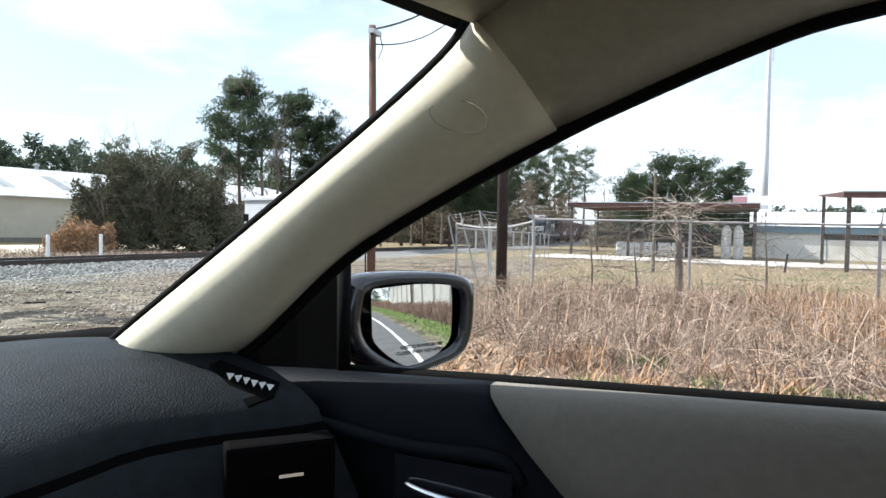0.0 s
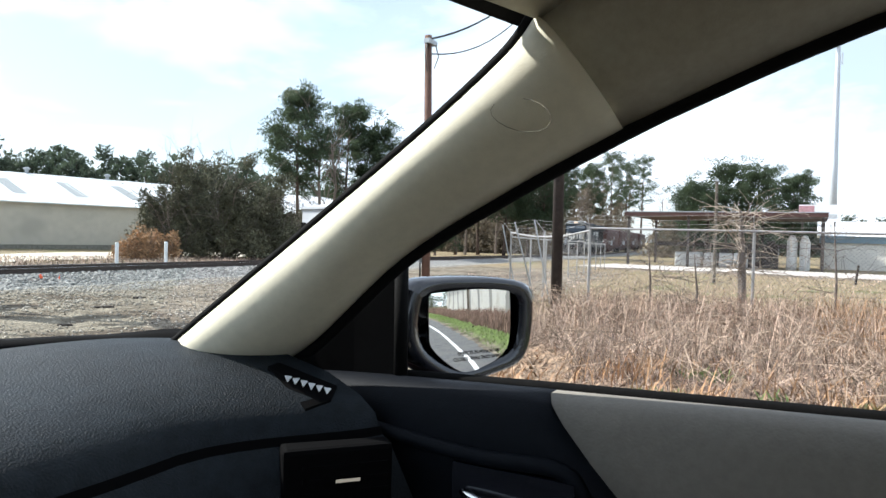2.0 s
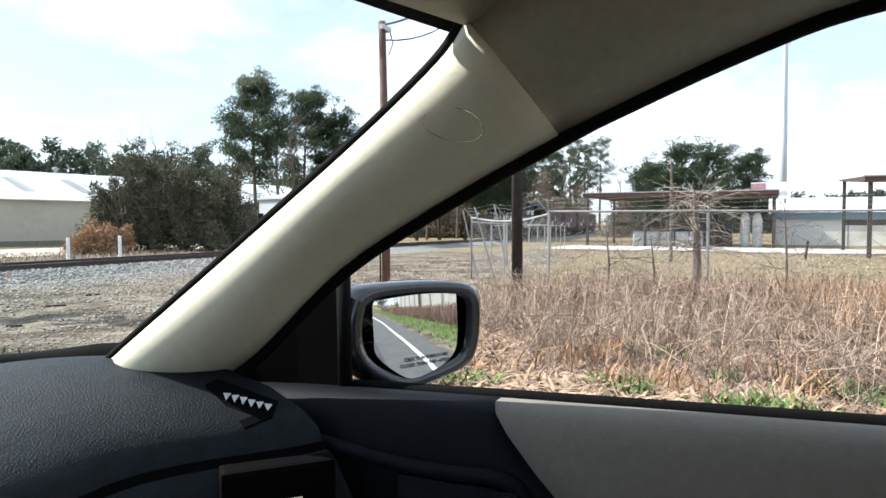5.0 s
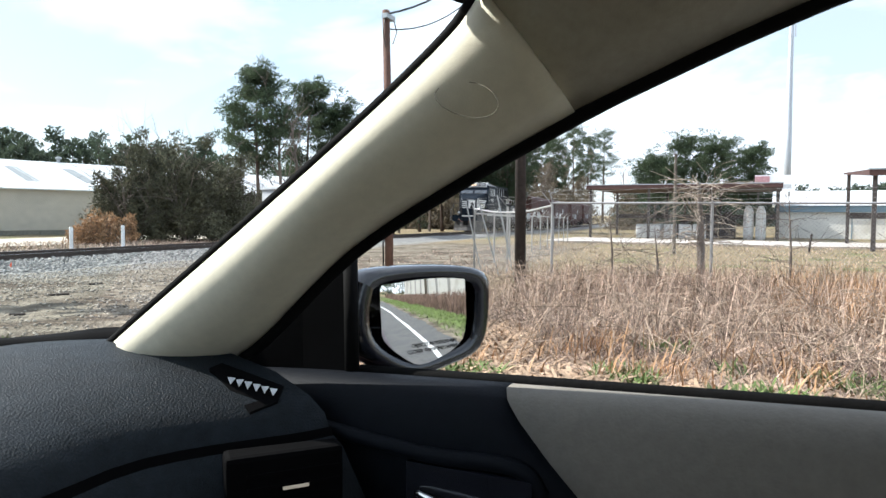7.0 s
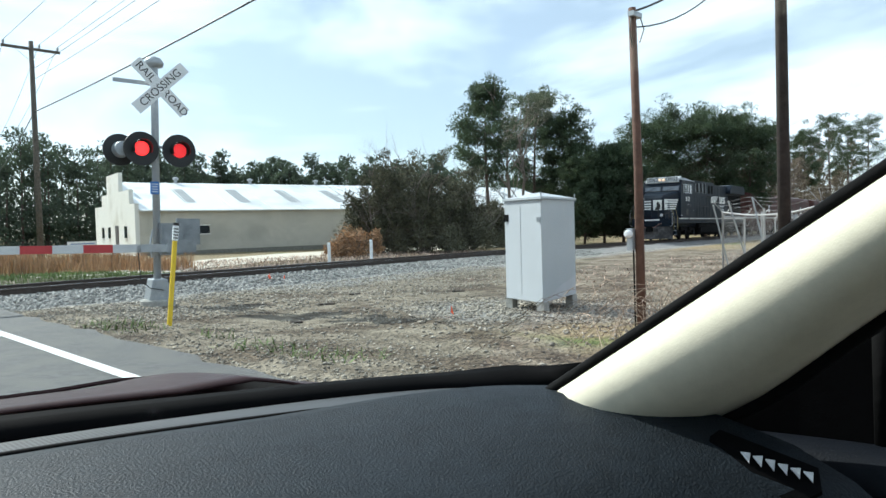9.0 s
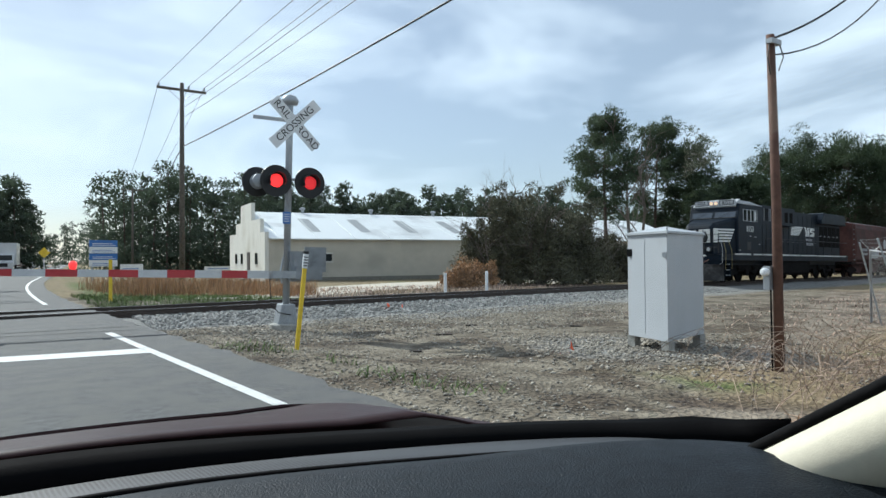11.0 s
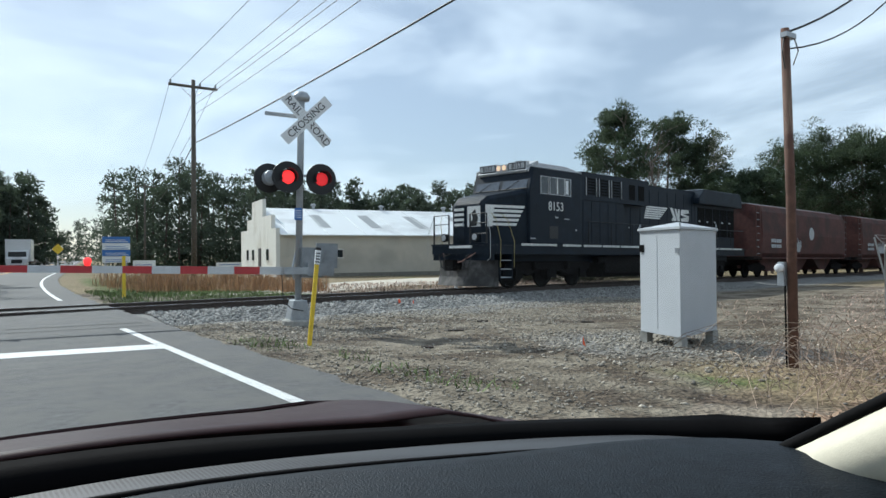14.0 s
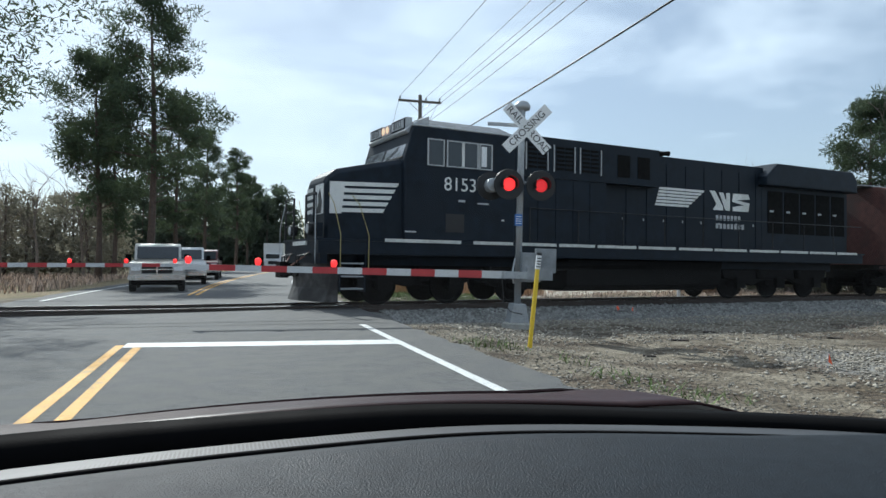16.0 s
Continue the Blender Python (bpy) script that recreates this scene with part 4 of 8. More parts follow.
def stones(name, n, where, size, mat, label, seed):
    rng = np.random.default_rng(seed)
    oct_v = np.array([(1, 0, 0), (-1, 0, 0), (0, 1, 0), (0, -1, 0), (0, 0, 1), (0, 0, -1)], float)
    oct_f = np.array([(0, 2, 4), (2, 1, 4), (1, 3, 4), (3, 0, 4), (2, 0, 5), (1, 2, 5), (3, 1, 5), (0, 3, 5)])
    vs, fs, k = [], [], 0
    while k < n:
        x, y = where(rng)
        s = size * rng.uniform(0.55, 1.5)
        a = rng.uniform(0, 6.28)
        sc = np.array([rng.uniform(0.8, 1.4), rng.uniform(0.6, 1.0), rng.uniform(0.45, 0.8)]) * s
        p = (oct_v + rng.normal(size=(6, 3)) * 0.22) * sc
        c, q = math.cos(a), math.sin(a)
        p = np.stack([p[:, 0] * c - p[:, 1] * q, p[:, 0] * q + p[:, 1] * c, p[:, 2]], 1)
        vs.append(p + np.array([x, y, top_z(x, y) + 0.25 * s]))
        fs.append(oct_f + 6 * k)
        k += 1
    return tagged(new(name, quad_mesh(name, np.concatenate(vs), np.concatenate(fs), mat)), label, "gravel", kind="stuff")


def top_z(x, y):
    d = abs(off_track(x, y))
    if d < 3.3 and (x > 3.0 or x < -5.5):
        return rail_z(x) + float(np.interp(d, [0, 0.8, 1.5, 2.1, 3.3], [-0.17, -0.17, -0.19, -0.25, -0.42]))
    return ground_z(x, y)


def near_track(rng):
    x = 3.6 + 30 * rng.random() ** 1.5
    return x, track_y(x) - rng.uniform(0.85, 3.4) ** 1.0


def apron(rng):
    x = 3.8 + 16 * rng.random() ** 1.3
    d = 3.2 + 5.6 * rng.random() ** 1.4
    return x, track_y(x) - d


stones("ballast_stones", 9000, near_track, 0.045, STONE, "loose grey ballast stones", 301)
stones("apron_gravel", 6500, apron, 0.026, STONE_SAND, "loose gravel over the sandy apron", 302)
stones("hut_gravel", 3500, lambda r: (9.4 + r.normal() * 1.7, 6.4 + r.normal() * 1.5), 0.026, STONE_SAND, "gravel round the equipment cabinet", 303)
stones("shoulder_pebbles", 2500, lambda r: (2.8 + abs(r.normal()) * 1.2, r.uniform(3.5, 13)), 0.016, STONE_SAND, "pebbles on the sandy shoulder", 304)


# ---- by the crossing ----
def crossing_signal():
    sx, sy = 5.36, 12.35
    z0 = ground_z(sx, sy)
    s = base("crossing_signal", pose(sx, sy, z0, 0, 1.4, -8), "grey railway crossing signal with crossbuck, lamps and gate", "crossing signal")
    part("foundation", lathe([(0.30, -0.2), (0.30, 0.10), (0.26, 0.13)], segments=20), CONCRETE, s)
    part("mast_base", prism([(-0.2, 0.12), (0.2, 0.12), (0.13, 0.5), (-0.13, 0.5)], -0.19, 0.19), GALV, s, bevel=0.02)
    part("mast", lathe([(0.066, 0.4), (0.066, 4.4), (0.05, 4.45)], segments=16), GALV, s, smooth=True)
    part("bell", lathe([(0.02, 4.36), (0.15, 4.39), (0.17, 4.46), (0.12, 4.54), (0.02, 4.58)], segments=20), GALV, s, smooth=True)
    # crossbuck
    cb = part("crossbuck", box(-0.02, 0.02, -0.08, 0.02, 3.9, 4.1), GALV, s)
    for ang, txts in ((45, (("CROSSING", 0.0),)), (-45, (("RAIL", -0.36), ("ROAD", 0.36)))):
        m = Matrix.Translation((0.08, -0.10 - (0.012 if ang > 0 else 0), 4.0)) @ Matrix.Rotation(radians(-ang), 4, "Y")
        b2 = part("crossbuck_blade", box(-0.61, 0.61, -0.005, 0.005, -0.115, 0.115), SIGN_WHITE, cb, "white reflective blade", bevel=0.004)
        b2.matrix_basis = m
        for txt, off in txts:
            words(txt, 0.20, BLACK, cb, m @ pose(off, -0.0075, 0.0, 90, 0, 0), "crossbuck_lettering", 0.001, label="black lettering")
    rr = part("sign_bracket", box(-0.70, 0.1, 0.0, 0.03, 4.04, 4.11), GALV, s)
    # lamps
    part("lamp_bracket", tube([(-0.52, -0.03, 2.92), (0.55, -0.03, 2.92)], 0.028, 8), GALV, s)
    for k, (x, lit) in enumerate(((-0.28, True), (0.38, False))):
        lamp = part("signal_lamp", lathe([(0.01, -0.16), (0.30, -0.165), (0.305, -0.15), (0.30, -0.14), (0.02, -0.13)], "y", 28, at=(x, 0, 2.86)), BLACK, s, "black round signal background")
        part("lamp_housing", lathe([(0.02, 0.10), (0.12, 0.08), (0.16, -0.02), (0.16, -0.13)], "y", 20, at=(x, 0, 2.86)), BLACK, lamp)
        part("lamp_lens", lathe([(0.01, -0.20), (0.10, -0.19), (0.13, -0.168), (0.13, -0.166)], "y", 20, at=(x, 0, 2.86)), RED_LENS if lit else RED_HALF, lamp, "lit red lens" if lit else "red lens, fading between flashes")
        hood = bmesh.new()
        rows = []
        for y, r in ((-0.165, 0.165), (-0.34, 0.155)):
            rows.append([hood.verts.new((x + r * math.cos(a), y, 2.86 + r * math.sin(a))) for a in np.linspace(-0.5, math.pi + 0.5, 14)])
        for i in range(13):
            hood.faces.new((rows[0][i], rows[0][i + 1], rows[1][i + 1], rows[1][i]))
        part("lamp_visor", hood, BLACK, lamp)
    part("rear_lamp", lathe([(0.02, 0.30), (0.29, 0.26), (0.29, 0.24), (0.02, 0.2)], "y", 24, at=(-0.55, 0, 2.86)), BLACK, s)
    part("rear_lamp_back", lathe([(0.03, -0.02), (0.13, 0.0), (0.15, 0.2)], "y", 20, at=(-0.55, 0, 2.86)), GALV, s)
    part("emergency_plate", box(-0.12, 0.03, -0.09, -0.08, 2.05, 2.28), SIGN_BLUE, s, "small blue notice plate")
    for k in range(4):
        part("notice_bar", box(-0.10, 0.01, -0.094, -0.0905, 2.09 + 0.045 * k, 2.105 + 0.045 * k), SIGN_WHITE, s)
    # gate machine
    g = part("gate_machine", box(0.02, 0.40, -0.22, 0.2, 0.94, 1.52), GATE_GREY, s, "grey gate mechanism case", bevel=0.04)
    part("case_lid", box(0.06, 0.36, -0.235, -0.221, 1.02, 1.46), GATE_GREY, g, bevel=0.006)
    part("counterweight", box(0.10, 0.62, -0.30, -0.24, 0.98, 1.22), GATE_GREY, g, bevel=0.01)
    part("counterweight", box(0.42, 0.86, 0.21, 0.27, 1.12, 1.62), GATE_GREY, g, bevel=0.01)
    part("gate_side_arm", box(-0.42, 0.1, -0.30, -0.24, 1.0, 1.14), GALV, g, bevel=0.01)
    part("conduit", tube([(-0.1, -0.12, 1.4), (-0.16, -0.14, 1.1), (-0.12, -0.12, 0.9)], 0.02, 6), GALV, s)
    part("gate_cable", tube([(-0.4, -0.27, 1.05), (-0.36, -0.3, 0.5), (-0.2, -0.25, 0.35), (0.05, -0.2, 0.3)], 0.009, 5), WIRE, s)
    gate_arm(s, -0.35, -6.35, -0.27, 1.07)
    return s


def gate_arm(parent, x0, x1, y, z):
    arm = part("gate_arm", box(min(x0, x1), max(x0, x1), y - 0.02, y + 0.02, z - 0.012, z + 0.012), GALV, parent)
    n = 13
    for k in range(n):
        a, b2 = x0 + (x1 - x0) * k / n, x0 + (x1 - x0) * (k + 1) / n
        h = 0.072 - 0.022 * k / n
        part("gate_band", box(min(a, b2) + 0.001, max(a, b2) - 0.001, y - 0.03, y + 0.026, z - h, z + h), ARM_RED if k % 2 else ARM_WHITE, arm)
    for k in (0.55, 0.78, 0.985):
        a = x0 + (x1 - x0) * k
        lamp = part("gate_lamp", lathe([(0.03, 0.06), (0.05, 0.08), (0.062, 0.14), (0.045, 0.19), (0.01, 0.20)], segments=12, at=(a, y, z)), RED_LENS, arm, "lit red gate lamp", smooth=True)
    return arm


crossing_signal()
fs = base("crossing_signal", pose(-8.6, 22.6, ground_z(-8.6, 22.6), 0, 0, 176), "grey crossing gate post across the track", "crossing signal")
part("mast", lathe([(0.066, 0.0), (0.066, 4.2), (0.05, 4.25)], segments=14), GALV, fs, smooth=True)
part("gate_machine", box(0.02, 0.42, -0.22, 0.2, 0.98, 1.42), GALV, fs, bevel=0.04)
gate_arm(fs, -0.2, -7.0, -0.27, 1.2)


def hut():
    # corner towards the road at (8.72, 6.1)
    h = base("equipment_cabinet", pose(8.72, 6.10, ground_z(9.2, 6.6) + 0.0, 0, 0, 0), "pale grey steel railway equipment cabinet on blocks", "equipment cabinet")
    ua, ub = Vector((0.30, 0.95, 0)).normalized(), Vector((0.975, 0.22, 0)).normalized()
    wa, wb = 1.02, 1.45
    c = [Vector((0, 0, 0)), ub * wb, ub * wb + ua * wa, ua * wa]

    def slab(z0, z1, grow, peak=0.0):
        bm = bmesh.new()
        mid = sum(c, Vector()) / 4
        lo = [bm.verts.new(mid + (p - mid) * grow + Vector((0, 0, z0))) for p in c]
        hi = [bm.verts.new(mid + (p - mid) * grow + Vector((0, 0, z1))) for p in c]
        bm.faces.new(list(reversed(lo)))
        if peak:
            top = bm.verts.new(mid + Vector((0, 0, z1 + peak)))
            for i in range(4):
                bm.faces.new((hi[i], hi[(i + 1) % 4], top))
        else:
            bm.faces.new(hi)
        for i in range(4):
            bm.faces.new((lo[i], lo[(i + 1) % 4], hi[(i + 1) % 4], hi[i]))
        bmesh.ops.recalc_face_normals(bm, faces=bm.faces)
        return bm
    part("cabinet_body", slab(0.18, 1.80, 1.0), HUT_GREY, h, "pale grey painted steel walls", bevel=0.008)
    part("cabinet_roof", slab(1.804, 1.84, 1.06, 0.11), HUT_GREY, h, "shallow pyramid roof")
    for i, p in enumerate(c):
        q = p + (sum(c, Vector()) / 4 - p) * 0.14
        part("block_leg", box(q.x - 0.07, q.x + 0.07, q.y - 0.07, q.y + 0.07, -0.08, 0.18), CONCRETE, h, bevel=0.008)
        part("lifting_eye", tube([p + Vector((0, 0, 1.76)), p + Vector((-0.012, -0.012, 1.91)), p + Vector((0.012, 0.0, 1.91)), p + Vector((0.01, 0, 1.76))], 0.01, 5), GALV, h)
    n_a = Vector((-ua.y, ua.x, 0))
    for k in (0.55,):
        q = ua * wa * k + n_a * 0.003
        part("panel_seam", box(q.x - 0.0025, q.x + 0.0025, q.y - 0.0025, q.y + 0.0025, 0.25, 1.7), HUT_GREY, h)
    q = ua * wa * 0.93 + n_a * 0.01
    part("door_vent", box(q.x - 0.012, q.x + 0.012, q.y - 0.05, q.y + 0.05, 1.46, 1.58), LOCO_FRAME, h, "small dark vent")
    q = n_a * 0.012 + ua * 0.02
    part("door_hasp", box(q.x - 0.015, q.x + 0.015, q.y - 0.02, q.y + 0.05, 1.44, 1.52), GALV, h)
    return h


hut()

# yellow marker post
mx, my = 3.92, 8.62
mk = base("marker_post", pose(mx, my, ground_z(mx, my), 0, 6.2, 0), "yellow plastic utility marker post", "marker post")
part("post", box(-0.028, 0.028, -0.015, 0.015, -0.05, 1.12), YELLOW, mk, bevel=0.004)
part("post_label", box(-0.036, 0.036, -0.0165, 0.0165, 1.125, 1.32), SIGN_WHITE, mk, "white warning label")
for k in range(4):
    part("label_bar", box(-0.03, 0.03, -0.019, -0.017, 1.15 + k * 0.04, 1.165 + k * 0.04), BLACK, mk)
part("post_cap", box(-0.035, 0.035, -0.016, 0.016, 1.323, 1.36), BLACK, mk)


def flag(x, y, tilt):
    z = top_z(x, y)
    f = base("marking_flag", pose(x, y, z, 0, tilt, 30), "small orange survey flag on a wire", "survey flag", "survey flags")
    part("flag_wire", tube([(0, 0, -0.03), (0.0, 0, 0.22)], 0.004, 5), GALV, f)
    bm = bmesh.new()
    vs = [bm.verts.new(p) for p in ((0.004, 0, 0.22), (0.14, 0.02, 0.17), (0.10, -0.03, 0.07), (0.004, 0, 0.09))]
    bm.faces.new(vs)
    part("flag_cloth", bm, ORANGE, f, "orange cloth")


for x, y, t in ((7.16, 6.61, 12), (10.5, 16.9, -30), (11.1, 17.2, 50)):
    flag(x, y, t)


def white_post(x, y, h=1.0, d=0.07):
    z = ground_z(x, y)
    p = base("marker_stake", pose(x, y, z), "short white-painted wooden stake", "post", "white posts beyond the track")
    part("stake", lathe([(d, -0.1), (d, h), (d * 0.7, h + 0.03)], segments=10), SIGN_WHITE, p)


white_post(18.1, 24.4, 1.0)
white_post(20.5, 24.4, 1.05)
sx, sy = 3.9, 23.5
ym = base("marker_post", pose(sx + 0.4, sy, ground_z(sx, sy)), "yellow marker post beyond the track", "marker post")
part("post", box(-0.05, 0.05, -0.02, 0.02, -0.05, 1.3), YELLOW, ym)
for x0, y0, l0 in ((7.3, 9.8, 0.5), (9.2, 11.4, 0.6), (5.6, 8.2, 0.3), (11.6, 10.6, 0.5)):
    z = ground_z(x0, y0)
    thing("scrap_timber", box(-l0 * 0.3, l0 * 0.3, -0.03, 0.03, -0.02, 0.03), TIE, "dark scrap of tie wood on the gravel", "scrap wood", at=pose(x0, y0, z, 0, 3, random.uniform(-30, 30)), group="scrap timber on the gravel", bevel=0.01)


# ---- poles and wires ----
def sag(a, b2, drop, n=14):
    a, b2 = Vector(a), Vector(b2)
    return [a.lerp(b2, k / n) - Vector((0, 0, drop * 4 * (k / n) * (1 - k / n))) for k in range(n + 1)]


def cable(a, b2, drop, r=0.012, label="thin black overhead line between poles", name="overhead_wire"):
    return thing(name, tube(sag(a, b2, drop), r, 5), WIRE, label, "cable", group="overhead wires")


def utility_pole(x, y, h, arm=True, mat=None, r=0.15, lean=(0, 0), label="brown wooden utility pole with a crossarm"):
    z = ground_z(x, y)
    p = base("utility_pole", pose(x, y, z), label, "utility pole", "utility poles")
    part("pole", tube([(0, 0, -0.3), (lean[0] * 0.5, lean[1] * 0.5, h * 0.5), (lean[0], lean[1], h)], [r, r * 0.85, r * 0.68], 14), mat or POLE_WOOD, p, smooth=True)
    if arm:
        a = part("crossarm", box(-1.25, 1.25, -0.06, 0.06, h - 0.42, h - 0.30), POLE_WOOD, p, bevel=0.01)
        for dx in (-1.15, 0.35, 1.15):
            part("insulator", lathe([(0.03, h - 0.30), (0.055, h - 0.22), (0.05, h - 0.12), (0.02, h - 0.10)], segments=10, at=(dx, 0, 0)), GALV, p)
        for sgn in (-1, 1):
            part("crossarm_brace", tube([(sgn * 0.7, 0.05, h - 0.38), (0, 0.1, h - 0.95)], 0.015, 5), GALV, p)
    return p


UP = (10.1, 36.6)
utility_pole(*UP, 10.75)
utility_pole(18.5, 88.0, 10.5)
utility_pole(30.0, 165.0, 10.5)
BP = (12.5, 3.75)
NP = (7.3, -26.0)
utility_pole(*NP, 11.4)
zn = ground_z(*NP)
utility_pole(*BP, 10.4, arm=False, mat=POLE_DARK, r=0.11, lean=(0.12, 0.10), label="dark creosoted utility pole beside the fence")
zb, zu = ground_z(*BP), ground_z(*UP)
for dx in (-1.15, 0.35, 1.15):
    cable((UP[0] + dx, UP[1], zu + 10.65), (NP[0] + dx, NP[1], zn + 11.3), 0.5)
    cable((UP[0] + dx, UP[1], zu + 10.65), (18.5 + dx, 88.0, ground_z(18.5, 88) + 10.4), 1.0)
for dz, r in ((8.9, 0.012), (7.4, 0.028), (9.4, 0.012)):
    cable((UP[0], UP[1], zu + dz), (NP[0], NP[1], zn + dz + 0.7), 0.6, r)
cable((UP[0], UP[1], zu + 7.4), (18.5, 88.0, ground_z(18.5, 88) + 7.4), 0.9, 0.025)
AP = (8.07, 4.09)
za = ground_z(*AP)
ap = base("service_pole", pose(AP[0], AP[1], za), "slim reddish wooden service pole with a meter box", "utility pole")
AH = 4.05
part("pole", tube([(0.02, 0, -0.3), (0.0, 0.0, AH * 0.5), (-0.03, 0.03, AH)], [0.060, 0.054, 0.048], 12), material("reddish_pole_wood", (0.11, 0.058, 0.042), 0.85, vary=0.3, scale=9, bump=0.4), ap, smooth=True)
part("pole_hardware", box(-0.12, 0.1, -0.04, 0.04, AH - 0.12, AH - 0.06), GALV, ap)
part("wire_drop", tube([(-0.10, 0, AH - 0.1), (-0.15, 0, AH - 0.3), (-0.09, 0, AH - 0.5)], 0.008, 5), WIRE, ap)
part("wire_drop", tube([(0.10, 0, AH - 0.05), (0.16, -0.03, AH - 0.25), (0.10, 0, AH - 0.42)], 0.008, 5), WIRE, ap)
mb = part("meter_box", box(-0.10, -0.01, 0.045, 0.125, 0.98, 1.26), GALV, ap, "grey meter box", bevel=0.01)
part("meter_dome", lathe([(0.01, -0.085), (0.035, -0.08), (0.05, -0.05), (0.05, 0.0)], "x", 16, at=(-0.101, 0.085, 1.19)), SIGN_WHITE, mb, "glass meter dome")
part("conduit", tube([(-0.045, 0.06, 0.98), (-0.04, 0.055, 0.0)], 0.012, 6), LOCO_FRAME, ap)
cable((AP[0] - 0.03, AP[1], za + AH - 0.05), (BP[0], BP[1], zb + 7.2), 0.35, 0.014, "black service drop between two poles")
cable((AP[0] - 0.03, AP[1], za + AH - 0.25), (BP[0], BP[1], zb + 7.0), 0.55, 0.010, "black service drop between two poles")
part("pole_tag", box(-0.06, 0.06, -0.165, -0.15, 1.45, 1.56), GALV, bpy.data.objects["utility_pole.004"], "small metal tag")


# ---- fence and yard ----
def chain_link(name, a, b2, h, label, cell=0.07, posts=3.0, barb=True, sagging=0.0):
    """A run of chain-link fence from a to b2: posts, top rail and crossing wires."""
    a, b2 = Vector((a[0], a[1], 0)), Vector((b2[0], b2[1], 0))
    run = (b2 - a).length
    d = (b2 - a) / run
    f = base(name, Matrix(), label, "fence", "yard fence")
    zg = lambda s: ground_z((a + d * s).x, (a + d * s).y)
    n = max(1, round(run / posts))
    nrm = Vector((-d.y, d.x, 0))
    for i in range(n + 1):
        s = run * i / n
        p = a + d * s
        post = part("fence_post", tube([p + Vector((0, 0, zg(s) - 0.1)), p + Vector((0.01 * (i % 3), 0, zg(s) + h + 0.03))], 0.028, 8), GALV_WIRE, f)
        if barb:
            part("barb_arm", tube([p + Vector((0, 0, zg(s) + h)), p - nrm * 0.22 + Vector((0, 0, zg(s) + h + 0.26))], 0.010, 5), GALV_WIRE, post)
    top = [a + d * s + Vector((0, 0, zg(s) + h - sagging * math.sin(math.pi * s / run))) for s in np.linspace(0, run, 12)]
    part("top_rail", tube(top, 0.022, 8), GALV_WIRE, f)
    verts, faces = [], []
    w = 0.0016
    k = 0
    steps = 4
    for sgn in (1, -1):
        for j in range(int((run + h) / cell)):
            s0 = j * cell - (h if sgn > 0 else 0.0)
            lo, hi = 0.03, h - 0.01
            # clip the slanted wire to the run
            t0, t1 = lo, hi
            if sgn > 0:
                t0, t1 = max(t0, -s0), min(t1, run - s0)
            else:
                t0, t1 = max(t0, s0 - run), min(t1, s0)
            if t1 - t0 < 0.05:
                continue
            for t, e in ((t0, 0), (t1, 1)):
                s = s0 + sgn * t
                p = a + d * s + nrm * (0.004 * sgn) + Vector((0, 0, zg(s) + t))
                verts += [tuple(p - d * w * 1.3), tuple(p + d * w * 1.3)]
            faces.append((k, k + 1, k + 3, k + 2))
            k += 4
    ob = new("wire_mesh", from_lists("wire_mesh", verts, faces, GALV_WIRE))
    ob.parent = f
    tagged(ob, "galvanised chain-link mesh", kind="stuff")
    if barb:
        for i, (o, z) in enumerate(((0.08, 0.09), (0.15, 0.18), (0.22, 0.26))):
            pts = [a + d * s - nrm * o + Vector((0, 0, zg(s) + h + z - 0.03 * math.sin(s * 2.1))) for s in np.linspace(0, run, 14)]
            part("barbed_wire", tube(pts, 0.0025, 4), GALV_WIRE, f)
    return f


FH = 1.78
chain_link("chain_link_fence", (13.9, 3.55), (13.9, -12.0), FH, "galvanised chain-link fence with overgrown vines")
chain_link("chain_link_fence", (17.9, 7.0), (13.9, 3.55), FH - 0.05, "galvanised chain-link fence with bent barbed-wire arms", sagging=0.12, posts=2.6)
chain_link("chain_link_fence", (17.9, 7.0), (46.0, 12.0), 1.6, "chain-link fence running back along the yard", cell=0.13, barb=True)
# leaning bent poles by the fence corner
for x0, y0, x1, y1, z1 in ((17.2, 6.5, 16.6, 6.7, 1.9), (15.4, 4.9, 15.0, 5.2, 2.0), (16.2, 5.6, 15.5, 5.9, 1.95)):
    z = ground_z(x0, y0)
    thing("leaning_pipe", tube([(0, 0, 0), (x1 - x0, y1 - y0, z1)], 0.02, 6), GALV, "bent galvanised pipe leaning on the fence", "pipe", at=pose(x0, y0, z), group="leaning pipes")

# vine-choked dead tree on the fence line
vt = base("vine_tree", pose(14.1, 0.62, ground_z(14.1, 0.62)), "dead tree trunk choked by pale dry vines", "tree")
rng0 = np.random.default_rng(77)
bm = bmesh.new()
tube([(0, 0, -0.1), (0.03, 0.02, 0.8), (-0.04, 0.05, 1.6), (0.02, 0.1, 2.2)], [0.085, 0.075, 0.06, 0.02], 8, bm)
part("trunk", bm, BARK_GREY, vt)
bm = bmesh.new()
for i in range(46):
    a, z = rng0.uniform(0, 6.28), rng0.uniform(0.9, 2.15)
    limb(bm, rng0, Vector((0, 0.05, z)), Vector((math.cos(a) * 0.9, math.sin(a) * 0.9, rng0.uniform(-0.1, 0.7))).normalized(), rng0.uniform(0.5, 1.25), 0.012, 1, [], 4, -0.12, 0.7)
part("vine_tangle", bm, material("pale_vine_bark", (0.30, 0.25, 0.20), 0.9, vary=0.25), vt)
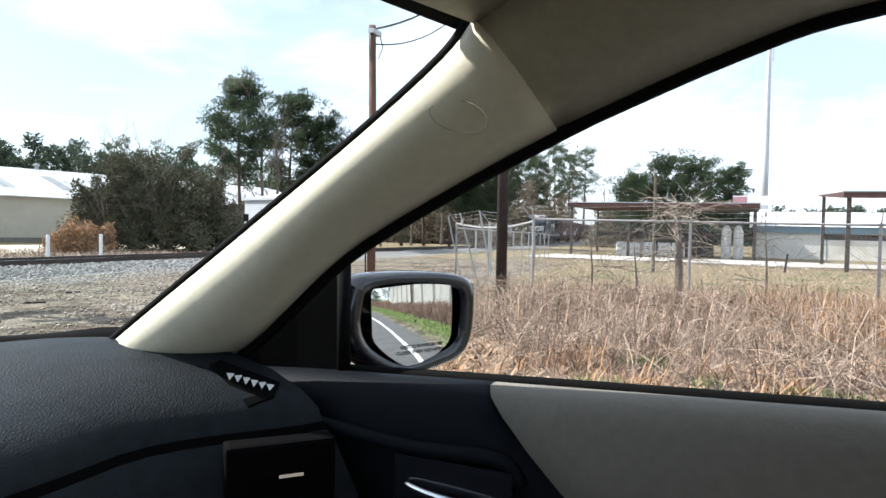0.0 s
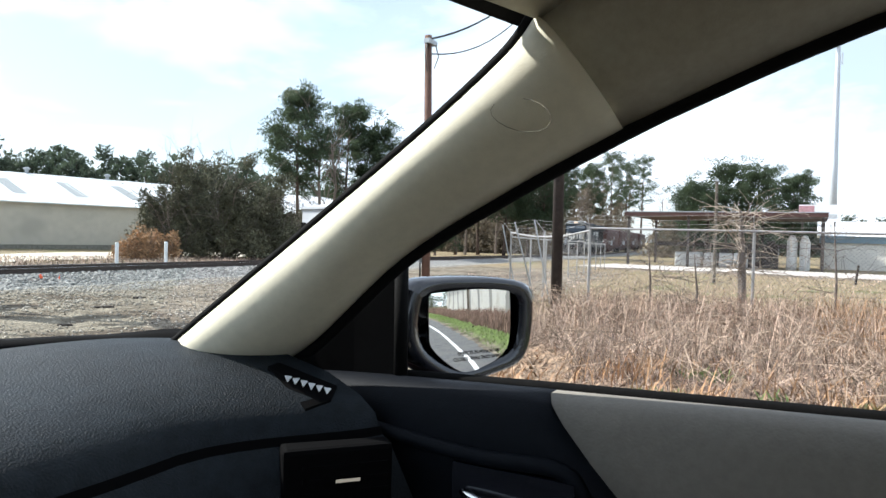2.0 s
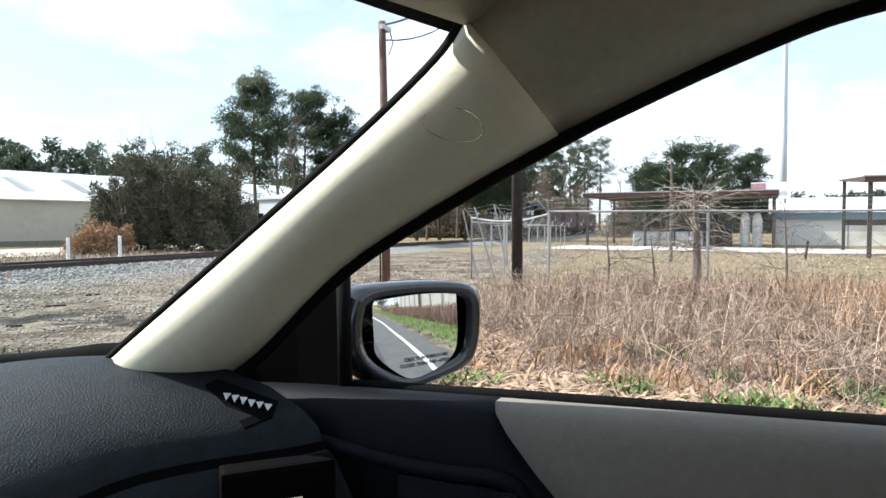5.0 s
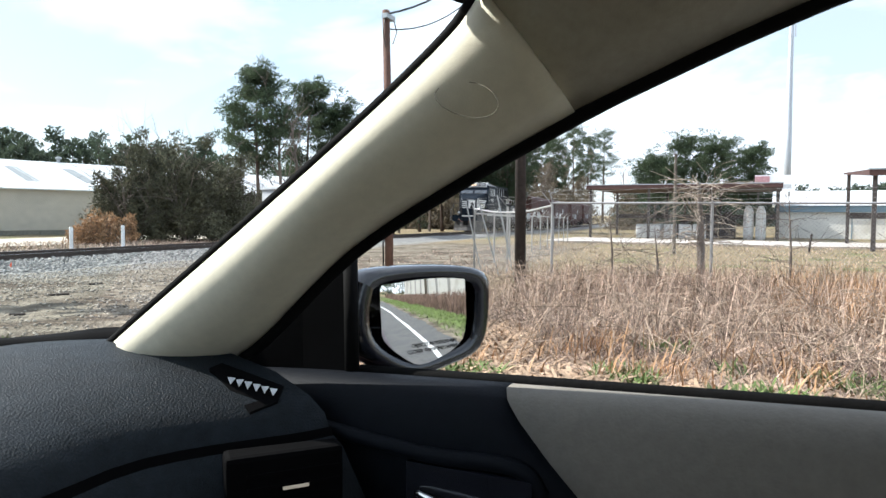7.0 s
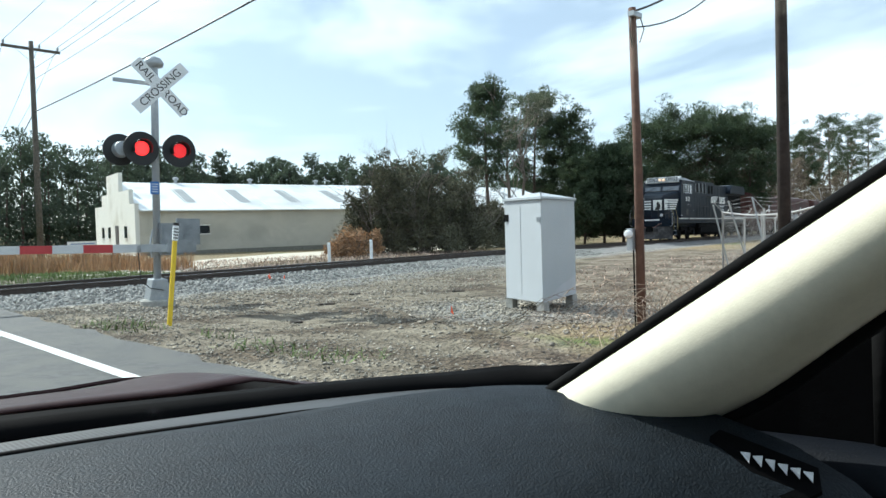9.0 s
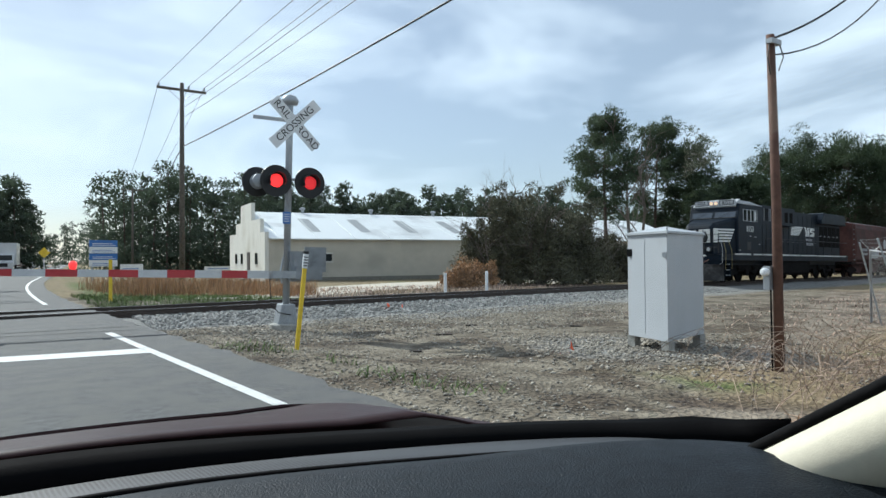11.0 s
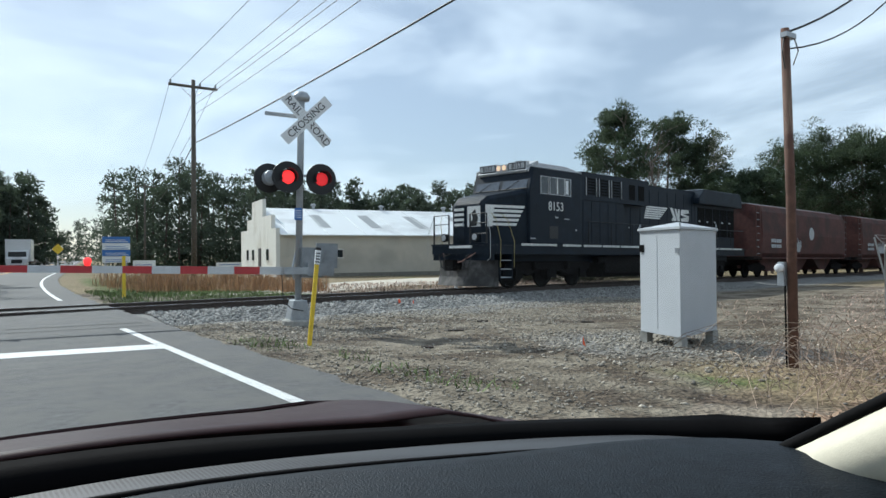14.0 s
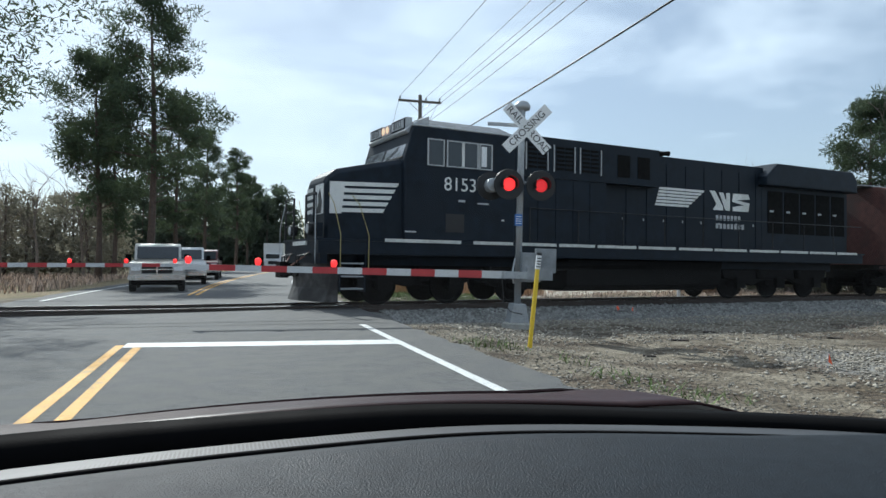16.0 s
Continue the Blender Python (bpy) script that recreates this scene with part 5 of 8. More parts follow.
for k, (x, y, h) in enumerate(((13.6, -0.9, 1.9), (13.4, 2.2, 1.6), (13.2, -3.2, 1.7), (12.4, 1.2, 1.3), (13.7, -5.2, 1.9))):
    b3 = base("dead_sapling", pose(x, y, ground_z(x, y)), "bare sapling tangled in dry vines", "shrub", "bare saplings by the fence")
    bm = bmesh.new()
    tube([(0, 0, -0.05), (0.04, 0.0, h * 0.5), (0.0, 0.06, h)], [0.03, 0.022, 0.006], 5, bm)
    for i in range(16):
        a, z = rng0.uniform(0, 6.28), rng0.uniform(0.3, 0.95) * h
        limb(bm, rng0, Vector((0.02, 0.02, z)), Vector((math.cos(a), math.sin(a), 0.3)).normalized(), rng0.uniform(0.3, 0.8), 0.007, 1, [], 3, -0.05, 0.7)
    part("stem", bm, BARK_GREY, b3)
# arching brambles
bm = bmesh.new()
for i in range(2000):
    x, y = rng0.uniform(6.0, 13.5), rng0.uniform(-7, 4.0)
    z = ground_z(x, y)
    a, ln, hh = rng0.uniform(0, 6.28), rng0.uniform(0.5, 1.8), rng0.uniform(0.15, 0.7)
    pts = [(x + math.cos(a) * ln * k + 0.05 * rng0.normal(), y + math.sin(a) * ln * k + 0.05 * rng0.normal(), z + hh * 4 * k * (1 - k) * (0.9 + 0.2 * rng0.random()) + 0.02) for k in np.linspace(0, 1, 7)]
    tube(pts, [0.0032] * 6 + [0.0015], 3, bm, cap=False)
thing("bramble_canes", bm, material("pale_canes", (0.31, 0.235, 0.175), 0.9, vary=0.3, per_island=0.55), "arching pale bramble canes", "brambles", kind="stuff")


def open_shed(name, x0, x1, y0, y1, zf, zb2, label, posts):
    s = base(name, pose(x0, y0, ground_z(x0, y0)), label, "shed")
    w, d = y1 - y0, x1 - x0
    part("roof", prism([(0, zf), (d, zb2), (d, zb2 - 0.1), (0, zf - 0.32)], -0.3, w + 0.3, "y"), SHED_ROOF, s, "rusty steel roof with a deep edge")
    part("roof_edge", box(-0.03, 0.0, -0.35, w + 0.35, zf - 0.02, zf + 0.05), GALV, s)
    for k in range(posts):
        y = w * k / (posts - 1)
        part("post", box(0.3, 0.5, y - 0.1, y + 0.1, -0.2, zf - 0.3), SHED_STEEL, s)
        part("post", box(d - 0.5, d - 0.3, y - 0.1, y + 0.1, -0.2, zb2 - 0.1), SHED_STEEL, s)
    part("back_rail", box(d - 0.3, d - 0.2, 0, w, 1.6, 2.0), SHED_STEEL, s)
    return s


open_shed("open_shed", 58, 70, -1.0, 13.4, 4.4, 4.2, "long open shed with a rusty dark roof", 4)
open_shed("open_shed", 40, 54, -16.0, -5.2, 4.1, 4.7, "open pole shed with a dark metal roof", 3)
for k in range(5):
    x, y = 60.5, 9.4 - 1.15 * k
    b4 = bmesh.new()
    prism([(-0.5, 0), (0.5, 0), (0.54, 0.5), (0.5, 1.1), (0.25, 1.2), (-0.25, 1.2), (-0.5, 1.1), (-0.54, 0.5)], -0.5, 0.5, "y", b4)
    thing("bulk_bag", b4, BAG, "white woven bulk bag under the shed", "bulk bag", at=pose(x, y, ground_z(x, y), 0, 0, random.uniform(-12, 12)), group="bulk bags under the shed", bevel=0.08)
for k in range(2):
    x, y = 60.5, 0.2 + 0.9 * k
    thing("plastic_sheet_roll", lathe([(0.35, 0), (0.4, 0.3), (0.38, 2.2), (0.2, 2.7), (0.05, 2.75)], segments=14), BAG, "tall white wrapped bundle under the shed", "wrapped bundle", at=pose(x, y, ground_z(x, y), 0, 4 * k - 2, 0), group="wrapped bundles")
for k, (dy, w, h) in enumerate(((4.5, 1.8, 1.5), (6.4, 1.4, 1.2), (2.8, 1.2, 1.9))):
    thing("stored_machine", box(-0.6, 0.6, -w / 2, w / 2, 0, h, box(-0.3, 0.5, -w / 4, w / 4, h, h + 0.4)), SHED_STEEL, "dark machine stored under the shed", "machine", at=pose(64, dy, ground_z(64, dy)), group="stored machines", bevel=0.05)
# white building beyond the yard
wb_ = base("yard_building", pose(70, -30, ground_z(70, -10)), "low white building with a blue-grey fascia", "building")
part("wall", box(0, 14, 0, 29.0, -0.3, 2.9), WHITE_WALL, wb_)
part("fascia", box(-0.25, 0, -0.3, 29.2, 2.35, 2.95), BLUE_TRIM, wb_, "blue-grey fascia")
part("roof", prism([(-0.4, 2.96), (7, 4.5), (14.4, 2.96)], -0.4, 29.4, "y"), ROOF_METAL, wb_, "pale metal roof")
for k in range(4):
    part("wall_joint", box(-0.02, 0.0, 5 + 6 * k, 5.08 + 6 * k, 0, 2.3), BLUE_TRIM, wb_)
sgnb = base("roof_billboard", pose(74, -0.9, ground_z(74, 0)), "weathered billboard panel on a steel frame", "billboard")
part("panel", box(0, 0.15, -1.6, 1.9, 4.4, 6.0), SIGN_WHITE, sgnb, "faded panel with pink and grey blocks")
part("panel_block", box(-0.02, 0, 0.6, 1.9, 4.5, 5.9), material("faded_pink", (0.45, 0.25, 0.27), 0.8), sgnb)
part("panel_block", box(-0.02, 0, -1.3, 0.2, 4.7, 5.1), LOCO_GREY, sgnb)
part("side_panel", box(0, 1.2, 1.92, 1.98, 4.4, 6.0), SHED_STEEL, sgnb)
for y in (-1.2, 1.5):
    part("leg", box(0.2, 0.35, y, y + 0.15, -0.2, 4.4), SHED_STEEL, sgnb)
tw = base("cell_tower", pose(109.5, -2.4, ground_z(109, -5)), "tall pale grey steel monopole mast", "mast")
part("monopole", tube([(0, 0, -1), (0, 0, 14), (0, 0, 30), (0, 0, 38)], [0.62, 0.46, 0.28, 0.2], 14), TOWER, tw, smooth=True)
for k, z in enumerate((31.5, 27.5)):
    part("antenna", box(-0.5, -0.3, 0.3 - 0.9 * k, 0.5 - 0.9 * k, z, z + 1.6), TOWER, tw)
part("dish", lathe([(0.02, 0.2), (0.5, 0.0), (0.55, -0.1)], "x", 16, at=(-0.4, 0.9, 30.5)), TOWER, tw)
yp = base("yard_light_pole", pose(31, 3.2, ground_z(31, 3.2)), "slim brown yard light pole", "pole")
part("pole", tube([(0, 0, -0.2), (0, 0, 4.35)], [0.075, 0.06], 8), POLE_WOOD, yp)
part("lamp", box(-0.35, 0.02, -0.06, 0.06, 4.3, 4.4), GALV, yp)
thing("leaning_stake", tube([(0, 0, -0.1), (0.05, -0.12, 0.9)], 0.05, 8), POLE_DARK, "short dark stake leaning in the yard", "stake", at=pose(37, -2.2, ground_z(37, -2.2)))
# yard drive
dv_ = bmesh.new()
ys = list(np.arange(-30, 16, 2.0))
vs = [(dv_.verts.new((46 + 0.4 * math.sin(y * 0.5), y, ground_z(46, y) + 0.03)), dv_.verts.new((56.5, y, ground_z(56.5, y) + 0.03))) for y in ys]
for a, b2 in zip(vs, vs[1:]):
    dv_.faces.new((a[0], a[1], b2[1], b2[0]))
thing("yard_drive", dv_, material("pale_gravel_drive", (0.46, 0.42, 0.38), 0.95, vary=0.15, scale=4, bump=0.4), "pale gravel drive through the yard", "drive", kind="structure")


# ---- beyond the track ----
def warehouse():
    o = Vector((19.9, 50.0))
    side, back = Vector((0.987, -0.16)), Vector((0.16, 0.987))
    h = base("warehouse", Matrix.Translation((o.x, o.y, ground_z(o.x, o.y))) @ Matrix.Rotation(math.atan2(side.y, side.x), 4, "Z"), "long cream warehouse with a white stepped front and metal roof", "warehouse")
    L, W, E, R = 44.0, 15.0, 3.3, 5.75
    part("side_wall", box(0.3, L, 0, 0.3, -0.4, E), CREAM_WALL, h, "cream rendered side wall")
    part("side_wall", box(0.3, L, W - 0.3, W, -0.4, E), CREAM_WALL, h)
    part("end_wall", prism([(0, -0.4), (W, -0.4), (W, E), (W / 2, R), (0, E)], L - 0.3, L, "x"), CREAM_WALL, h)
    front = part("stepped_front", prism([(0, -0.4), (W, -0.4), (W, E + 0.7), (W - 3.2, E + 0.7), (W - 3.2, E + 1.6), (W - 5.5, E + 1.6), (W - 5.5, R + 0.65), (5.0, R + 0.65), (5.0, E + 1.6), (1.6, E + 1.6), (1.6, E + 0.5), (0, E + 0.5)], 0, 0.3, "x"), WHITE_WALL, h, "white stepped false front")
    for y0, y1, s in ((-0.35, W / 2, 1), (W / 2, W + 0.35, -1)):
        z0, z1 = (E - 0.09, R) if s > 0 else (R, E - 0.09)
        part("roof", prism([(y0, z0), (y1, z1), (y1, z1 + 0.08), (y0, z0 + 0.08)], 0.32, L + 0.3, "x"), ROOF_METAL, h, "white corrugated metal roof")
    sl = (R - E) / (W / 2)
    for k in range(9):
        x = 4.0 + 4.4 * k
        part("skylight_panel", prism([(1.6, E + 1.6 * sl + 0.1), (5.4, E + 5.4 * sl + 0.1), (5.4, E + 5.4 * sl + 0.115), (1.6, E + 1.6 * sl + 0.115)], x, x + 0.9, "x"), ROOF_PANEL, h, "grey translucent roof panel")
    for k in range(14):
        part("roof_seam", prism([(-0.3, E + 0.0), (W / 2, R + 0.09), (W / 2, R + 0.125), (-0.3, E + 0.035)], 1.0 + 3.1 * k, 1.06 + 3.1 * k, "x"), ROOF_METAL, h)
    for k in range(6):
        part("ridge_vent", lathe([(0.14, R), (0.14, R + 0.35), (0.26, R + 0.38), (0.26, R + 0.5), (0.05, R + 0.58)], segments=12, at=(5 + 6.5 * k, W / 2, 0)), GALV, h)
    for x, w in ((4.4, 0.9),):
        win = part("window", box(x, x + w, -0.03, 0.0, 1.5, 2.1), DARK_GLASS, h, "small dark window")
        part("window_frame", box(x - 0.08, x + w + 0.08, -0.05, -0.03, 2.1, 2.18, box(x - 0.08, x + w + 0.08, -0.05, -0.03, 1.42, 1.5)), WHITE_WALL, win)
    for y in (2.6, 8.6, 11.2):
        win = part("window", box(-0.03, 0.0, y, y + 0.9, 1.3, 2.2), DARK_GLASS, h, "small dark window")
        part("window_frame", box(-0.05, -0.03, y - 0.07, y + 0.97, 2.2, 2.28, box(-0.05, -0.03, y - 0.07, y + 0.97, 1.22, 1.3)), WHITE_WALL, win)
    dr = part("door", box(-0.05, 0.0, 5.6, 6.6, 0.3, 2.3), SHED_STEEL, h, "dark front door")
    for k in range(3):
        part("front_step", box(-0.9 + 0.3 * k, -0.05, 5.3, 6.9, -0.3, -0.1 + 0.14 * k), SHED_STEEL, h)
    part("wall_base", box(0.3, L, -0.03, 0.0, -0.4, 0.25), material("damp_wall_foot", (0.20, 0.19, 0.16), 0.9, vary=0.3), h, "stained foot of the wall")
    part("wall_pilaster", box(17.0, 17.25, -0.06, 0.0, 0.25, E - 0.1), CREAM_WALL, h)
    return h


warehouse()
# pale lane in front of the warehouse
lane = bmesh.new()
pts = [(6.5, 24.2, 26.6), (12, 26.0, 29.5), (18, 30.0, 36.5), (26, 31.5, 41.0), (36, 33.0, 42.0), (50, 33.5, 41.0)]
vs = [(lane.verts.new((x, a, ground_z(x, a) + 0.03)), lane.verts.new((x, b2, ground_z(x, b2) + 0.03))) for x, a, b2 in pts]
for a, b2 in zip(vs, vs[1:]):
    lane.faces.new((a[0], b2[0], b2[1], a[1]))
thing("sandy_lane", lane, material("pale_sand", (0.50, 0.45, 0.37), 0.95, vary=0.12, scale=3, bump=0.3), "pale sandy lane to the warehouse", "lane", kind="structure")

def board_sign(x, y, w, h, z, mats, label, turn=0, bars=3):
    s = base("roadside_sign", pose(x, y, ground_z(x, y), 0, 0, turn), label, "sign")
    n = len(mats)
    for k, m in enumerate(mats):
        part("panel", box(-w / 2, w / 2, -0.05, 0.05, z + h * k / n + 0.02, z + h * (k + 1) / n), m, s)
        for j in range(bars):
            part("sign_bar", box(-w * 0.4, w * (0.42 - 0.1 * (j % 2)), -0.06, -0.051, z + h * (k + 0.2 + 0.25 * j) / n, z + h * (k + 0.28 + 0.25 * j) / n), SIGN_BLUE if m is SIGN_WHITE else SIGN_WHITE, s)
    for sx_ in (-w * 0.38, w * 0.38):
        part("leg", box(sx_ - 0.06, sx_ + 0.06, 0.051, 0.15, -0.2, z + h), GALV, s)
    return s


board_sign(9.4, 54.0, 1.9, 1.9, 1.0, (SIGN_WHITE, SIGN_BLUE, SIGN_WHITE, SIGN_BLUE), "blue and white roadside board on posts", 8, 2)
board_sign(20.2, 62.0, 2.6, 0.8, 0.3, (SIGN_WHITE,), "low white roadside board", 15, 3)
board_sign(13.8, 66.0, 2.0, 0.8, 0.4, (SIGN_WHITE,), "low white roadside board", 10, 2)
ws2 = base("warning_sign", pose(7.8, 74, ground_z(7.8, 74)), "yellow diamond warning sign", "sign")
part("post", box(-0.04, 0.04, 0.02, 0.08, -0.2, 2.4), GALV, ws2)
bm = bmesh.new()
bm.faces.new([bm.verts.new(p) for p in ((0, 0, 1.6), (0.5, 0, 2.1), (0, 0, 2.6), (-0.5, 0, 2.1))])
dm = part("diamond_plate", bm, YELLOW, ws2)
dm.modifiers.new("thickness", "SOLIDIFY").thickness = 0.02


# ---- vehicles waiting ----
def pickup(x, y, turn, paint, label):
    v = base("pickup_truck", pose(x, y, 0.0, 0, 0, turn), label, "pickup truck", "vehicles on the road")
    # front towards -y
    part("body", prism([(0.0, 0.5), (0.0, 0.95), (0.15, 1.08), (1.45, 1.16), (5.3, 1.16), (5.35, 0.55), (4.9, 0.45), (0.4, 0.42)], -0.95, 0.95, "x"), paint, v, bevel=0.06)
    part("cabin", prism([(1.35, 1.16), (2.0, 1.74), (2.2, 1.82), (3.1, 1.82), (3.25, 1.74), (3.35, 1.16)], -0.84, 0.84, "x"), paint, v, bevel=0.06)
    w = part("windscreen", box(-0.74, 0.74, -0.012, 0.0, 0.06, 0.74), DARK_GLASS, v)
    w.matrix_basis = Matrix.Translation((0, 1.325, 1.19)) @ Matrix.Rotation(-math.atan2(0.65, 0.58), 4, "X")
    for s in (-1, 1):
        part("side_window", box(min(s * 0.842, s * 0.85), max(s * 0.842, s * 0.85), 2.0, 3.1, 1.25, 1.68), DARK_GLASS, v)
        part("headlight", box(s * 0.72 - 0.16, s * 0.72 + 0.16, -0.03, 0.02, 0.78, 0.96), SIGN_WHITE, v, "clear headlight", bevel=0.01)
        part("door_mirror", box(s * 1.05 - 0.1, s * 1.05 + 0.1, 1.65, 1.75, 1.15, 1.4), CAR_BLACK, v, bevel=0.02)
        for yw in (0.85, 4.3):
            wh = part("wheel", lathe([(0.08, s * 0.72), (0.34, s * 0.72), (0.38, s * 0.78), (0.38, s * 0.93), (0.34, s * 0.97), (0.08, s * 0.95)], "x", 20, at=(0, yw, 0.38)), TYRE, v)
            part("rim", lathe([(0.02, s * 0.955), (0.2, s * 0.972), (0.22, s * 0.975)], "x", 14, at=(0, yw, 0.38)), GALV, wh)
    gr = part("grille", box(-0.52, 0.52, -0.04, 0.0, 0.68, 0.98), BLACK, v, "dark cross-bar grille")
    part("grille_bar", box(-0.56, 0.56, -0.06, -0.041, 0.81, 0.85, box(-0.03, 0.03, -0.06, -0.041, 0.68, 0.98)), CHROME, gr)
    part("bumper", box(-0.97, 0.97, -0.18, 0.06, 0.44, 0.64), CHROME, v, "bright bumper", bevel=0.03)
    part("lower_valance", box(-0.85, 0.85, -0.08, 0.3, 0.26, 0.44), CAR_BLACK, v, bevel=0.02)
    return v


pickup(-2.6, 26.8, 4, TRUCK_GREY, "pewter pickup truck waiting at the far gate")
pickup(-2.05, 34.5, 2, TRUCK_WHITE, "white pickup truck waiting in line")
pickup(-1.6, 42.5, -2, TRUCK_DARK, "maroon pickup truck waiting in line")
bt = base("box_truck", pose(5.2, 86, 0, 0, 0, -8), "white box truck on the far road", "box truck", "vehicles on the road")
part("cargo_box", box(-1.2, 1.2, 1.6, 6.5, 0.9, 3.3), TRUCK_WHITE, bt, bevel=0.04)
part("cab", prism([(0, 0.5), (0.0, 1.2), (0.7, 1.35), (1.1, 2.1), (1.58, 2.1), (1.58, 0.5)], -1.0, 1.0, "x"), TRUCK_WHITE, bt, bevel=0.05)
part("windscreen", box(-0.85, 0.85, 0.72, 0.78, 1.4, 1.95), DARK_GLASS, bt)
part("grille", box(-0.5, 0.5, -0.03, 0.0, 0.7, 1.1), BLACK, bt)
part("chassis", box(-0.9, 0.9, 0.2, 6.3, 0.5, 0.88), CAR_BLACK, bt)
for s in (-1, 1):
    for yw in (0.8, 5.0):
        part("wheel", lathe([(0.08, s * 0.75), (0.42, s * 0.75), (0.45, s * 0.8), (0.45, s * 0.98), (0.08, s * 1.0)], "x", 18, at=(0, yw, 0.45)), TYRE, bt)
for k, (y, m) in enumerate(((118, TRUCK_DARK), (132, TRUCK_GREY), (146, TRUCK_WHITE), (160, TRUCK_GREY))):
    pickup(bend(y) + (-3.5 if k % 2 else -3.4), y, -8, m, "distant vehicle in the queue on the far road")

# behind the car: the pale building that shows in the mirror
rb = base("roadside_building", pose(11.5, -70, ground_z(11.5, -50)), "long pale building behind the roadside brush", "building")
part("wall", box(0, 12, 0, 52, -0.4, 4.6), WHITE_WALL, rb)
part("roof", box(-0.3, 12.3, -0.3, 52.3, 4.61, 4.8), ROOF_METAL, rb)
for k in range(8):
    part("wall_stain", box(-0.012, 0.0, 4 + 6 * k, 5.2 + 6 * k, 0.0, 4.5), CONCRETE, rb)


# ---- the train ----
def train_x(t):
    """Where the leading end of the locomotive is on the plan's x at t seconds."""
    return TRAIN[0] * t ** 3 + TRAIN[1] * t ** 2 + TRAIN[2] * t + TRAIN[3]


def back_along(x, dist):
    """The x of the place on the track that lies dist metres behind."""
    left = dist
    while left > 1e-6:
        s = min(0.5, left)
        x += s / math.hypot(1, track_slope(x))
        left -= s
    return x


def vehicle_pose(t, lead, front_truck, rear_truck):
    """Pose of a rail vehicle whose leading end is lead metres behind the train's, standing on its two trucks."""
    x0 = train_x(t)
    xa, xb = back_along(x0, lead + front_truck), back_along(x0, lead + rear_truck)
    a, b2 = Vector((xa, track_y(xa), rail_z(xa))), Vector((xb, track_y(xb), rail_z(xb)))
    d = (a - b2).normalized()
    o = a + d * front_truck
    return pose(o.x, o.y, o.z, 0, -math.degrees(math.asin(d.z)), math.degrees(math.atan2(d.y, d.x)))


def wheelset(parent, u, radius, name="wheelset"):
    bm = lathe([(0.08, -0.72), (0.10, -0.70), (radius * 0.5, -0.68), (radius, -0.70), (radius, -0.79), (radius * 0.86, -0.81), (radius * 0.8, -0.77), (0.16, -0.79), (0.12, -0.83)], axis="y", segments=20)
    lathe([(0.12, 0.83), (0.16, 0.79), (radius * 0.8, 0.77), (radius * 0.86, 0.81), (radius, 0.79), (radius, 0.70), (radius * 0.5, 0.68), (0.10, 0.70), (0.08, 0.72)], axis="y", segments=20, bm=bm)
    tube([(0, -0.75, 0), (0, 0.75, 0)], 0.08, 8, bm)
    w = part(name, bm, LOCO_FRAME, parent)
    w.matrix_basis = pose(-u, 0, radius)
    w["u"] = u
    w["r"] = radius
    return w


def rails_of(parent, pts, r, mat, name="handrail"):
    return part(name, tube(pts, r, 6), mat, parent)


CAB_GLASS = material("cab_glass", (0.05, 0.06, 0.075), 0.06, vary=0.15, bump=0, spec=1.0, coat=0.6)


def nose_half(u):
    """Half the width of the tapered nose, u metres behind the leading end."""
    return 0.80 + 0.25 * (u - 0.8)


